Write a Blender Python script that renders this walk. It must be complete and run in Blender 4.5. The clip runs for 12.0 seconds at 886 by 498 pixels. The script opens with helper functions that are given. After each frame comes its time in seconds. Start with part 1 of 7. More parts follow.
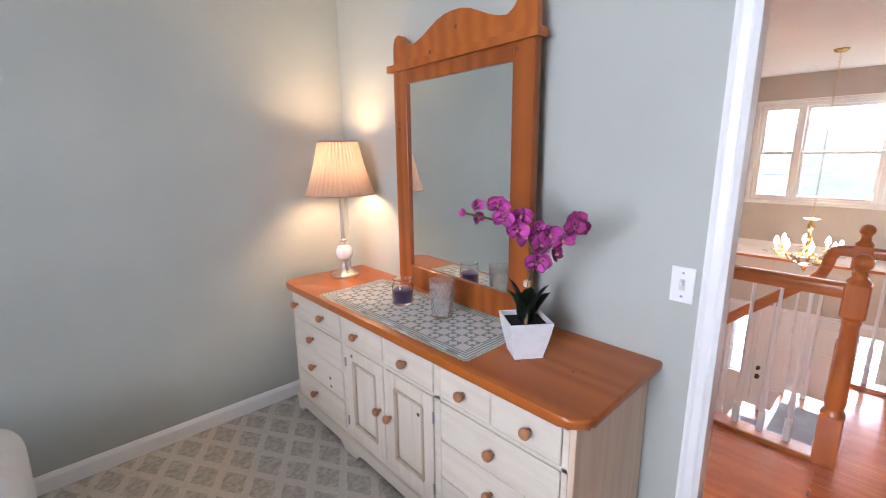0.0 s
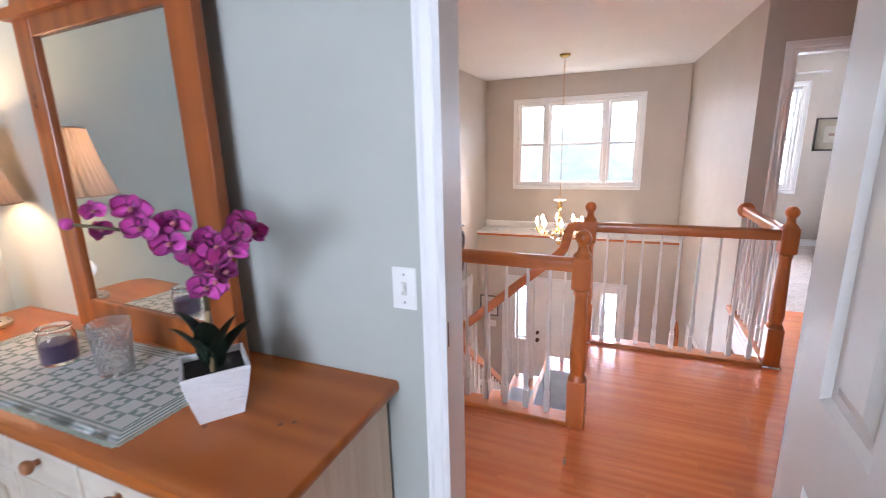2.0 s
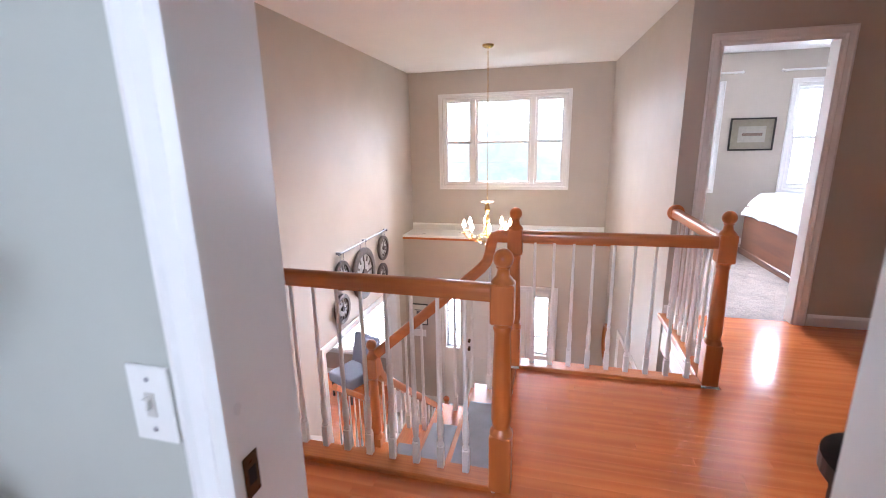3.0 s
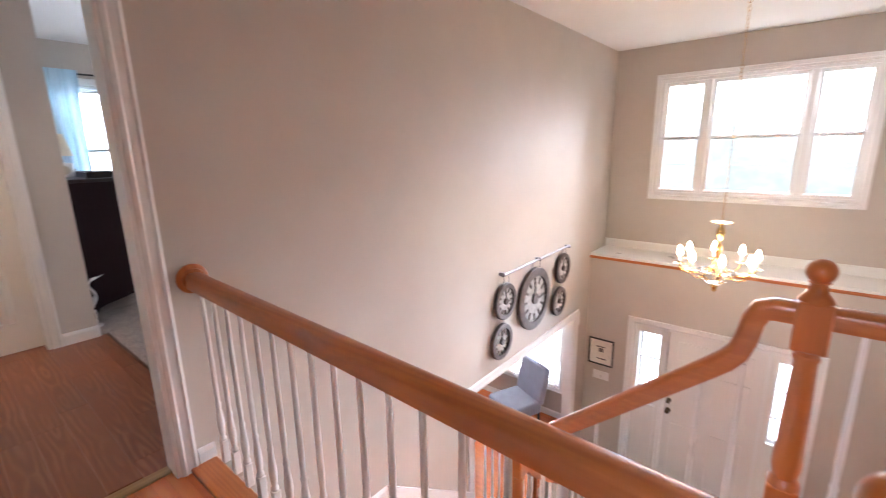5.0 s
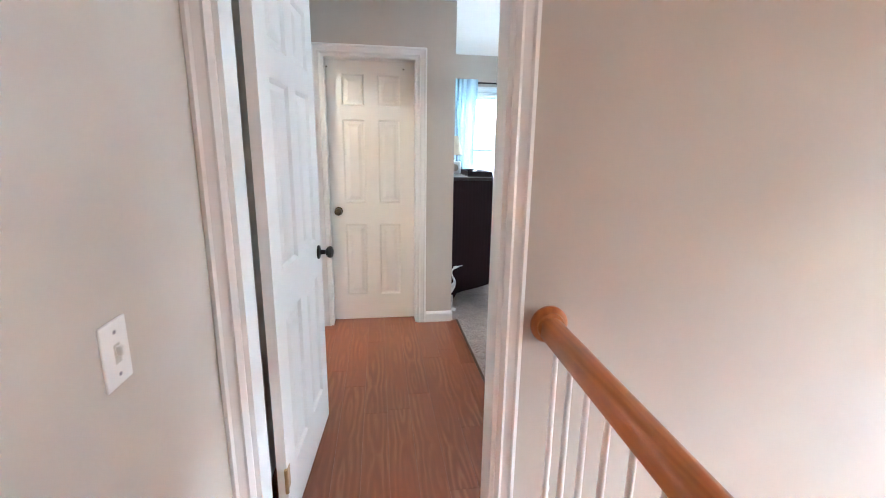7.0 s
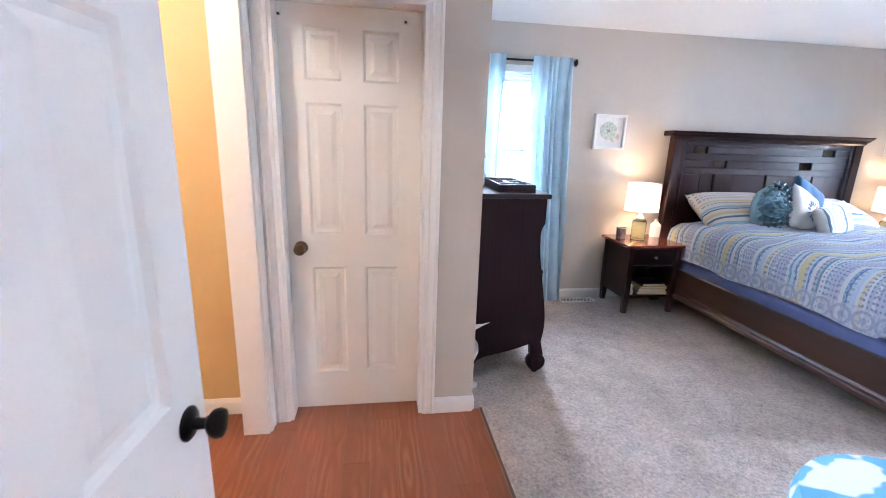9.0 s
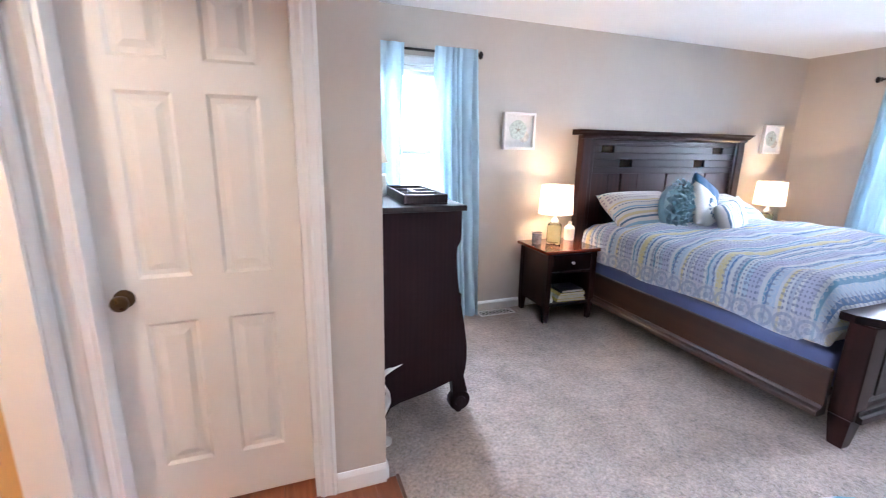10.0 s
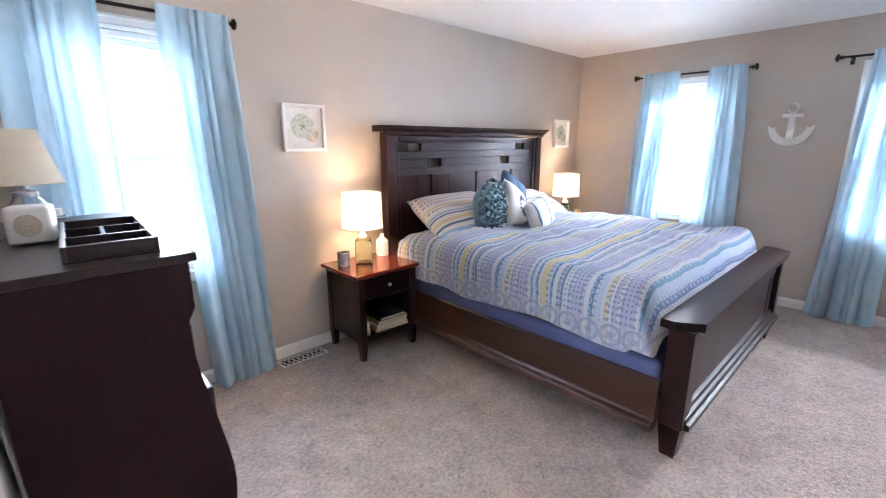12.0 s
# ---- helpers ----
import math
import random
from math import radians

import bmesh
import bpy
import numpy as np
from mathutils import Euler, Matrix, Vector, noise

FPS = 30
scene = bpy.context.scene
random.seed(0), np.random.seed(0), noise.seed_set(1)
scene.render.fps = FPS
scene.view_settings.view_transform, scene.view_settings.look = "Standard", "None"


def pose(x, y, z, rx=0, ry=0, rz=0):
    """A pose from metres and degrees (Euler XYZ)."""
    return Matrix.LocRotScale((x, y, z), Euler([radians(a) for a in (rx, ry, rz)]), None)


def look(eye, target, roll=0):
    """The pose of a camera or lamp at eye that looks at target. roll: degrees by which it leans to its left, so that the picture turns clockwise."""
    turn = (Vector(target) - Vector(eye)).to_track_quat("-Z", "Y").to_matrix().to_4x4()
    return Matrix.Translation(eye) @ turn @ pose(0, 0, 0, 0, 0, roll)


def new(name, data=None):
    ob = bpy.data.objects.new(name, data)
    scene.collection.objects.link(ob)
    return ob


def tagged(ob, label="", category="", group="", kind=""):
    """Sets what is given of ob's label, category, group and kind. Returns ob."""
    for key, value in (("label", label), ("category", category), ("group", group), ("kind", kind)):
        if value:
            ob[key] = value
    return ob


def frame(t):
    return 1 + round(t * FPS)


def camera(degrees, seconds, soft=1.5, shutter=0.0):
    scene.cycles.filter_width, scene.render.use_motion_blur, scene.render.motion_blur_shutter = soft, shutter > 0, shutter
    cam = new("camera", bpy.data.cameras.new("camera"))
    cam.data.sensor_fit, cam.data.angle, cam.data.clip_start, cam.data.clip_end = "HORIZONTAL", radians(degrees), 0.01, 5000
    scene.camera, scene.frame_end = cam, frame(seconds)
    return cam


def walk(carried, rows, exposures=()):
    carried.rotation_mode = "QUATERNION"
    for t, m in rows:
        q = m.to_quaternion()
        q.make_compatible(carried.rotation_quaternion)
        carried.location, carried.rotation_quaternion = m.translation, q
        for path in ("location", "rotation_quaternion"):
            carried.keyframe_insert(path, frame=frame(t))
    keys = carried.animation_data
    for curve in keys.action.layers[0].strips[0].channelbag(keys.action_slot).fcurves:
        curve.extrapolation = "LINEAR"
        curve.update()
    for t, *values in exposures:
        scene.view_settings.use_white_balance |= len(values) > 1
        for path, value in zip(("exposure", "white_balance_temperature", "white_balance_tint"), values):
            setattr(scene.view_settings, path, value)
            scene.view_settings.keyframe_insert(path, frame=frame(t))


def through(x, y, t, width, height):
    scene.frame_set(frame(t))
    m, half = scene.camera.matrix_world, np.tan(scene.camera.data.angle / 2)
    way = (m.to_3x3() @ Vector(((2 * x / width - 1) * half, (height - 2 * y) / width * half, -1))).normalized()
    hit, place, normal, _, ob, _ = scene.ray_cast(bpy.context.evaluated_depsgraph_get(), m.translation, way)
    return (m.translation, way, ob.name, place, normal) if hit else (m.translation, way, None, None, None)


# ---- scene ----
cam = camera(91.2, 12.0, soft=1.0, shutter=0.25)
PATH = [
    (0, (0.61, 1.274, 1.462), (1.939, 2.705, 1.031), -0.6),
    (0.5, (0.647, 1.275, 1.458), (2.107, 2.572, 1.024), -0.9),
    (1, (0.711, 1.281, 1.451), (2.315, 2.391, 1.009), -1.1),
    (1.5, (0.834, 1.27, 1.427), (2.558, 2.178, 0.977), -1.1),
    (2, (1.088, 1.202, 1.407), (2.882, 1.961, 0.953), -1.5),
    (2.5, (1.329, 1.176, 1.397), (3.186, 1.755, 0.934), -1.4),
    (2.7, (1.449, 1.184, 1.393), (3.332, 1.67, 0.927), -1.1),
    (4.3, (2.295, 1.317, 1.383), (4.154, 1.888, 0.915), -2.0),
    (4.5, (2.381, 1.368, 1.367), (4.178, 2.117, 0.906), -1.8),
    (5, (2.585, 1.491, 1.355), (4.085, 2.734, 0.903), -1.1),
    (5.5, (2.715, 1.545, 1.369), (3.758, 3.194, 0.928), -0.4),
    (6, (2.76, 1.667, 1.37), (3.362, 3.522, 0.927), 0.6),
    (6.5, (2.739, 1.866, 1.372), (3.069, 3.788, 0.927), 0.8),
    (7, (2.711, 2.132, 1.397), (2.997, 4.06, 0.953), 0.9),
    (7.5, (2.722, 2.459, 1.408), (2.986, 4.39, 0.958), 1.6),
    (9.3, (2.825, 3.575, 1.456), (3.131, 5.492, 0.976), 1.9),
    (9.5, (2.861, 3.673, 1.448), (3.255, 5.576, 0.976), 1.7),
    (10, (2.929, 3.888, 1.458), (3.611, 5.71, 0.993), 1.1),
    (10.5, (3.022, 4.056, 1.463), (3.987, 5.743, 0.989), 0.3),
    (11, (3.198, 4.211, 1.477), (4.3, 5.81, 0.999), 0.2),
    (11.5, (3.332, 4.324, 1.485), (4.521, 5.86, 1.008), -0.4),
    (12, (3.458, 4.418, 1.49), (4.792, 5.83, 1.013), -0.1),
]
EXPOSURES = [(0, 0.0, 5950, 20), (1.0, -0.08, 5950, 21), (1.5, 0.0, 5850, 19), (2.0, -0.06, 5700, 18), (2.7, -0.08, 5700, 19), (4.4, 0.06, 5050, 4), (5.0, 0.05, 5850, 17), (5.6, 0.10, 6050, 18), (6.0, 0.36, 5800, 11), (6.5, 0.62, 5450, 5), (7.0, 0.80, 5300, 4), (7.7, 0.92, 5150, 4), (9.3, 0.70, 5450, 17), (10.0, 0.78, 5500, 17), (10.6, 0.50, 5450, 15), (11.0, 0.46, 5500, 16), (12, 0.66, 5900, 19)]
P_FOYER, P_MASTER, P_ROOM2, P_ROOM1, P_LOW, P_LAMP1, P_LAMP2, P_BATH = 12000.0, 180.0, 70.0, 62.0, 280.0, 24.0, 19.0, 40.0
walk(cam, [(t, look(eye, target, roll)) for t, eye, target, roll in PATH], exposures=EXPOSURES)

# ---- light ----
world = bpy.data.worlds.new("daylight")
scene.world = world
world.use_nodes = True
wn = world.node_tree.nodes
sky = wn.new("ShaderNodeTexSky")
sky.sky_type = "NISHITA"
sky.sun_disc = False
sky.sun_elevation, sky.sun_rotation = radians(48), radians(200)
wn["Background"].inputs["Strength"].default_value = 0.12
world.node_tree.links.new(sky.outputs[0], wn["Background"].inputs["Color"])

sun_data = bpy.data.lights.new("sun", "SUN")
sun_data.energy, sun_data.angle, sun_data.color = 4.0, radians(1), (1.0, 0.95, 0.88)
sun = new("sun", sun_data)
sun.matrix_world = look((-6, -20, 24), (0, 0, 0))


def window_light(name, centre, towards, w, h, power, colour=(0.89, 0.95, 1.0), spread=150):
    """Sky light that comes in through one window opening."""
    data = bpy.data.lights.new(name, "AREA")
    data.spread = radians(spread)
    data.shape, data.size, data.size_y, data.energy, data.color = "RECTANGLE", w, h, power, colour
    ob = new(name, data)
    ob.matrix_world = look(centre, towards)
    return ob


# the open sky beyond the foyer window
window_light("sky_light", (16.0, 1.965, 5.40), (8.20, 1.965, 1.40), 9.00, 4.00, P_FOYER, (0.95, 0.97, 1.0), 180)
# sky light in the three windows of the main bedroom, coming in downwards
window_light("sky_light", (3.88, 7.56, 1.40), (3.88, 6.62, 1.06), 0.80, 1.60, P_MASTER * 1.2, spread=125)
window_light("sky_light", (8.68, 6.02, 1.40), (7.74, 6.02, 1.06), 0.80, 1.60, P_MASTER, spread=125)
window_light("sky_light", (8.68, 4.37, 1.40), (7.74, 4.37, 1.06), 0.80, 1.60, P_MASTER, spread=125)
window_light("sky_light", (8.37, -0.40, 1.40), (0, -0.40, 1.40), 0.80, 1.28, P_ROOM2)
window_light("sky_light", (8.37, -2.07, 1.40), (0, -2.07, 1.40), 0.80, 1.28, P_ROOM2)
window_light("sky_light", (-1.62, 1.50, 1.63), (4, 1.50, 1.10), 1.50, 1.30, P_ROOM1, (0.86, 0.93, 1.0))
window_light("sky_light", (8.37, 4.78, -1.37), (0, 4.78, -1.37), 1.70, 1.65, P_LOW)
window_light("sky_light", (8.37, -1.30, -1.25), (0, -1.30, -1.25), 1.70, 1.40, P_LOW)
window_light("sky_light", (7.90, 2.635, -1.28), (0, 2.635, -1.28), 0.20, 0.90, P_LOW * 0.04)
window_light("sky_light", (7.90, 1.325, -1.28), (0, 1.325, -1.28), 0.20, 0.90, P_LOW * 0.04)


def bulb_light(name, at, power, size=0.03, colour=(1.0, 0.72, 0.42)):
    data = bpy.data.lights.new(name, "POINT")
    data.energy, data.shadow_soft_size, data.color = power, size, colour
    ob = new(name, data)
    ob.location = at
    return ob


# ---- materials ----
def nodes_of(name):
    m = bpy.data.materials.new(name)
    m.use_nodes = True
    nt = m.node_tree
    return m, nt, nt.nodes["Principled BSDF"]


def link(nt, a, b):
    nt.links.new(a, b)


def coords(nt, scale=(1, 1, 1), rot=(0, 0, 0), spread=0.0, world_space=False):
    tc = nt.nodes.new("ShaderNodeTexCoord")
    mp = nt.nodes.new("ShaderNodeMapping")
    mp.inputs["Scale"].default_value = scale
    mp.inputs["Rotation"].default_value = rot
    if world_space:
        geo = nt.nodes.new("ShaderNodeNewGeometry")
        link(nt, geo.outputs["Position"], mp.inputs["Vector"])
    else:
        link(nt, tc.outputs["Object"], mp.inputs["Vector"])
    if spread:
        info = nt.nodes.new("ShaderNodeObjectInfo")
        mul = nt.nodes.new("ShaderNodeMath")
        mul.operation = "MULTIPLY"
        mul.inputs[1].default_value = spread
        link(nt, info.outputs["Random"], mul.inputs[0])
        link(nt, mul.outputs[0], mp.inputs["Location"])
    return mp.outputs["Vector"]


def noise_tex(nt, vec, scale, detail=3.0, rough=0.5):
    n = nt.nodes.new("ShaderNodeTexNoise")
    n.inputs["Scale"].default_value = scale
    n.inputs["Detail"].default_value = detail
    n.inputs["Roughness"].default_value = rough
    link(nt, vec, n.inputs["Vector"])
    return n.outputs["Fac"]


def ramp(nt, fac, stops):
    r = nt.nodes.new("ShaderNodeValToRGB")
    els = r.color_ramp.elements
    while len(els) < len(stops):
        els.new(0.5)
    for e, (p, c) in zip(els, stops):
        e.position, e.color = p, (*c, 1)
    link(nt, fac, r.inputs["Fac"])
    return r.outputs["Color"]


def mix(nt, fac, a, b, kind="MIX"):
    n = nt.nodes.new("ShaderNodeMix")
    n.data_type, n.blend_type = "RGBA", kind
    for sock, v in ((n.inputs[0], fac), (n.inputs[6], a), (n.inputs[7], b)):
        if isinstance(v, (int, float)):
            sock.default_value = v
        elif isinstance(v, tuple):
            sock.default_value = (*v, 1)
        else:
            link(nt, v, sock)
    return n.outputs[2]


def math_node(nt, op, a, b=None):
    n = nt.nodes.new("ShaderNodeMath")
    n.operation = op
    for i, v in enumerate((a, b)):
        if v is None:
            continue
        if isinstance(v, (int, float)):
            n.inputs[i].default_value = v
        else:
            link(nt, v, n.inputs[i])
    return n.outputs[0]


def bump(nt, bsdf, height, strength, distance=0.01):
    b = nt.nodes.new("ShaderNodeBump")
    b.inputs["Strength"].default_value = strength
    b.inputs["Distance"].default_value = distance
    link(nt, height, b.inputs["Height"])
    link(nt, b.outputs["Normal"], bsdf.inputs["Normal"])


def shade(c, f):
    return tuple(min(1.0, v * f) for v in c)


def paint(name, c, rough=0.55, mottle=0.05, grain=0.15, scale=120.0):
    """Rolled or brushed paint: faint large mottling and fine orange-peel relief."""
    m, nt, b = nodes_of(name)
    v = coords(nt)
    big = noise_tex(nt, v, 1.7, 4)
    link(nt, ramp(nt, big, [(0.3, shade(c, 1 - mottle)), (0.7, shade(c, 1 + mottle))]), b.inputs["Base Color"])
    fine = noise_tex(nt, v, scale, 2)
    bump(nt, b, fine, grain, 0.002)
    b.inputs["Specular IOR Level"].default_value = 0.25 if rough > 0.6 else 0.5
    rr = noise_tex(nt, v, 6.0, 3)
    link(nt, math_node(nt, "ADD", math_node(nt, "MULTIPLY", rr, 0.15), rough - 0.07), b.inputs["Roughness"])
    return m


def wood(name, dark, light, axis="x", rough=0.35, grain=14.0, spread=30.0, vary=0.12, coat=0.0, relief=0.15, spec=0.5):
    """Wood with the grain along one axis, each piece a little different."""
    m, nt, b = nodes_of(name)
    stretch = {"x": (0.07, 1, 1), "y": (1, 0.07, 1), "z": (1, 1, 0.07)}[axis]
    v = coords(nt, stretch, spread=spread)
    broad = noise_tex(nt, v, grain * 0.45, 4, 0.6)
    w = nt.nodes.new("ShaderNodeTexWave")
    w.bands_direction = {"x": "Y", "y": "X", "z": "X"}[axis]
    w.inputs["Scale"].default_value = grain * 0.55
    w.inputs["Distortion"].default_value = 9.0
    w.inputs["Detail"].default_value = 3.0
    w.inputs["Detail Scale"].default_value = 1.2
    link(nt, v, w.inputs["Vector"])
    fine = noise_tex(nt, v, grain * 7, 3)
    f = math_node(nt, "ADD", math_node(nt, "MULTIPLY", w.outputs["Fac"], 0.35), math_node(nt, "MULTIPLY", broad, 0.65))
    col = ramp(nt, f, [(0.25, dark), (0.75, light)])
    col = mix(nt, math_node(nt, "MULTIPLY", fine, 0.35), col, shade(dark, 0.8))
    info = nt.nodes.new("ShaderNodeObjectInfo")
    tone = math_node(nt, "ADD", math_node(nt, "MULTIPLY", info.outputs["Random"], 2 * vary), 1 - vary)
    hsv = nt.nodes.new("ShaderNodeHueSaturation")
    link(nt, tone, hsv.inputs["Value"])
    link(nt, col, hsv.inputs["Color"])
    link(nt, hsv.outputs[0], b.inputs["Base Color"])
    b.inputs["Roughness"].default_value = rough
    b.inputs["Coat Weight"].default_value = coat
    b.inputs["Specular IOR Level"].default_value = spec
    b.inputs["Coat Roughness"].default_value = 0.12
    bump(nt, b, fine, relief, 0.002)
    return m


def cathedral_wood(name, dark, light, width):
    """Flat-sawn boards along y: nested pointed ovals of grain down the middle of each board."""
    m, nt, b = nodes_of(name)
    v = coords(nt)
    info = nt.nodes.new("ShaderNodeObjectInfo")
    wob = noise_tex(nt, coords(nt, (1, 0.12, 1), spread=30.0), 16, 3, 0.55)
    sep = nt.nodes.new("ShaderNodeSeparateXYZ")
    link(nt, v, sep.inputs[0])
    mid = math_node(nt, "ADD", width * 0.25, math_node(nt, "MULTIPLY", info.outputs["Random"], width * 0.5))
    across = math_node(nt, "SUBTRACT", sep.outputs[0], mid)
    along = math_node(nt, "PINGPONG", math_node(nt, "ADD", sep.outputs[1], math_node(nt, "MULTIPLY", info.outputs["Random"], 3.7)), 0.26)
    oval = math_node(nt, "SQRT", math_node(nt, "ADD", math_node(nt, "POWER", across, 2.0), math_node(nt, "POWER", math_node(nt, "MULTIPLY", along, 0.12), 2.0)))
    rings = math_node(nt, "SINE", math_node(nt, "MULTIPLY", math_node(nt, "ADD", oval, math_node(nt, "MULTIPLY", wob, 0.05)), 230.0))
    patch = noise_tex(nt, coords(nt, (1, 0.25, 1), spread=17.0), 5, 4, 0.6)
    seen = math_node(nt, "MULTIPLY", math_node(nt, "MAXIMUM", math_node(nt, "SUBTRACT", patch, 0.40), 0.0), 3.2)
    rings = math_node(nt, "ADD", math_node(nt, "MULTIPLY", math_node(nt, "MULTIPLY", rings, seen), 0.5), 0.5)
    pores = noise_tex(nt, coords(nt, (1, 0.05, 1), spread=11.0), 190, 2, 0.6)
    f = math_node(nt, "ADD", math_node(nt, "MULTIPLY", rings, 0.52), math_node(nt, "ADD", math_node(nt, "MULTIPLY", patch, 0.30), math_node(nt, "MULTIPLY", pores, 0.2)))
    col = ramp(nt, f, [(0.20, dark), (0.55, shade(dark, 1.5)), (0.80, light)])
    hsv = nt.nodes.new("ShaderNodeHueSaturation")
    link(nt, math_node(nt, "ADD", math_node(nt, "MULTIPLY", info.outputs["Random"], 0.22), 0.89), hsv.inputs["Value"])
    link(nt, col, hsv.inputs["Color"])
    link(nt, hsv.outputs[0], b.inputs["Base Color"])
    b.inputs["Roughness"].default_value = 0.34
    bump(nt, b, pores, 0.2, 0.001)
    return m


def metal(name, c, rough=0.25):
    m, nt, b = nodes_of(name)
    b.inputs["Base Color"].default_value = (*c, 1)
    b.inputs["Metallic"].default_value = 1.0
    n = noise_tex(nt, coords(nt), 60, 3)
    link(nt, math_node(nt, "ADD", math_node(nt, "MULTIPLY", n, 0.2), rough - 0.1), b.inputs["Roughness"])
    return m


def plain(name, c, rough=0.5, mottle=0.06, scale=25.0, grain=0.0, sheen=0.0):
    m, nt, b = nodes_of(name)
    n = noise_tex(nt, coords(nt, spread=9.0), scale, 4)
    link(nt, ramp(nt, n, [(0.3, shade(c, 1 - mottle)), (0.7, shade(c, 1 + mottle))]), b.inputs["Base Color"])
    b.inputs["Roughness"].default_value = rough
    b.inputs["Sheen Weight"].default_value = sheen
    if grain:
        bump(nt, b, noise_tex(nt, coords(nt), scale * 8, 2), grain, 0.002)
    return m


def glass(name, c=(1, 1, 1), rough=0.0, ior=1.45):
    m, nt, b = nodes_of(name)
    b.inputs["Base Color"].default_value = (*c, 1)
    b.inputs["Transmission Weight"].default_value = 1.0
    b.inputs["Roughness"].default_value = rough
    b.inputs["IOR"].default_value = ior
    return m


def glow(name, c, strength):
    m, nt, b = nodes_of(name)
    b.inputs["Base Color"].default_value = (*c, 1)
    b.inputs["Emission Color"].default_value = (*c, 1)
    b.inputs["Emission Strength"].default_value = strength
    return m


def fabric(name, c, weave=500.0, mottle=0.08, through_light=0.0, rough=0.9):
    """Woven cloth; through_light lets light shine through thin cloth."""
    m, nt, b = nodes_of(name)
    v = coords(nt)
    n = noise_tex(nt, v, 9, 4)
    col = ramp(nt, n, [(0.3, shade(c, 1 - mottle)), (0.7, shade(c, 1 + mottle))])
    link(nt, col, b.inputs["Base Color"])
    b.inputs["Roughness"].default_value = rough
    b.inputs["Sheen Weight"].default_value = 0.25
    bump(nt, b, noise_tex(nt, v, weave, 2), 0.3, 0.001)
    if through_light:
        tr = nt.nodes.new("ShaderNodeBsdfTranslucent")
        link(nt, col, tr.inputs["Color"])
        mx = nt.nodes.new("ShaderNodeMixShader")
        mx.inputs[0].default_value = through_light
        link(nt, b.outputs[0], mx.inputs[1])
        link(nt, tr.outputs[0], mx.inputs[2])
        link(nt, mx.outputs[0], nt.nodes["Material Output"].inputs["Surface"])
    return m


def carpet_plain(name, c):
    m, nt, b = nodes_of(name)
    v = coords(nt)
    tuft = noise_tex(nt, v, 62, 4, 0.75)
    patch = noise_tex(nt, v, 7, 6, 0.7)
    f = math_node(nt, "ADD", math_node(nt, "MULTIPLY", tuft, 0.68), math_node(nt, "MULTIPLY", patch, 0.32))
    pile = ramp(nt, f, [(0.35, shade(c, 0.42)), (0.45, shade(c, 0.82)), (0.53, shade(c, 1.05)), (0.64, shade(c, 1.45))])
    tread = noise_tex(nt, v, 2.4, 5, 0.65)
    link(nt, mix(nt, 1.0, pile, ramp(nt, tread, [(0.36, (0.80, 0.78, 0.76)), (0.50, (0.98, 0.97, 0.97)), (0.64, (1.0, 1.0, 1.0))]), "MULTIPLY"), b.inputs["Base Color"])
    b.inputs["Roughness"].default_value = 1.0
    b.inputs["Sheen Weight"].default_value = 0.3
    bump(nt, b, math_node(nt, "ADD", tuft, math_node(nt, "MULTIPLY", patch, 0.7)), 1.0, 0.02)
    return m


def carpet_lattice(name, c, line, cell):
    """Cut and loop pile with a woven trellis of pale crossing bands."""
    m, nt, b = nodes_of(name)
    v = coords(nt)
    wob = nt.nodes.new("ShaderNodeTexNoise")
    wob.inputs["Scale"].default_value = 30
    link(nt, v, wob.inputs["Vector"])
    off = nt.nodes.new("ShaderNodeVectorMath")
    off.operation = "MULTIPLY_ADD"
    link(nt, wob.outputs["Color"], off.inputs[0])
    off.inputs[1].default_value = (0.02, 0.02, 0)
    link(nt, v, off.inputs[2])
    sep = nt.nodes.new("ShaderNodeSeparateXYZ")
    link(nt, off.outputs[0], sep.inputs[0])
    bands = []
    for op, kx in (("ADD", 1.0), ("SUBTRACT", 1.0)):
        s = math_node(nt, op, math_node(nt, "MULTIPLY", sep.outputs[0], 1.0), math_node(nt, "MULTIPLY", sep.outputs[1], 0.62))
        p = math_node(nt, "PINGPONG", math_node(nt, "MULTIPLY", s, 1 / cell), 0.5)
        bands.append(math_node(nt, "LESS_THAN", p, 0.13))
    lat = math_node(nt, "MAXIMUM", bands[0], bands[1])
    tuft = noise_tex(nt, v, 150, 2, 0.7)
    blot = noise_tex(nt, v, 40, 3, 0.6)
    base = ramp(nt, blot, [(0.35, shade(c, 0.75)), (0.65, shade(c, 1.15))])
    top = ramp(nt, tuft, [(0.3, shade(line, 0.85)), (0.7, shade(line, 1.08))])
    link(nt, mix(nt, math_node(nt, "MULTIPLY", lat, 0.8), base, top), b.inputs["Base Color"])
    b.inputs["Roughness"].default_value = 1.0
    bump(nt, b, math_node(nt, "ADD", math_node(nt, "MULTIPLY", lat, 0.7), tuft), 0.7, 0.008)
    return m


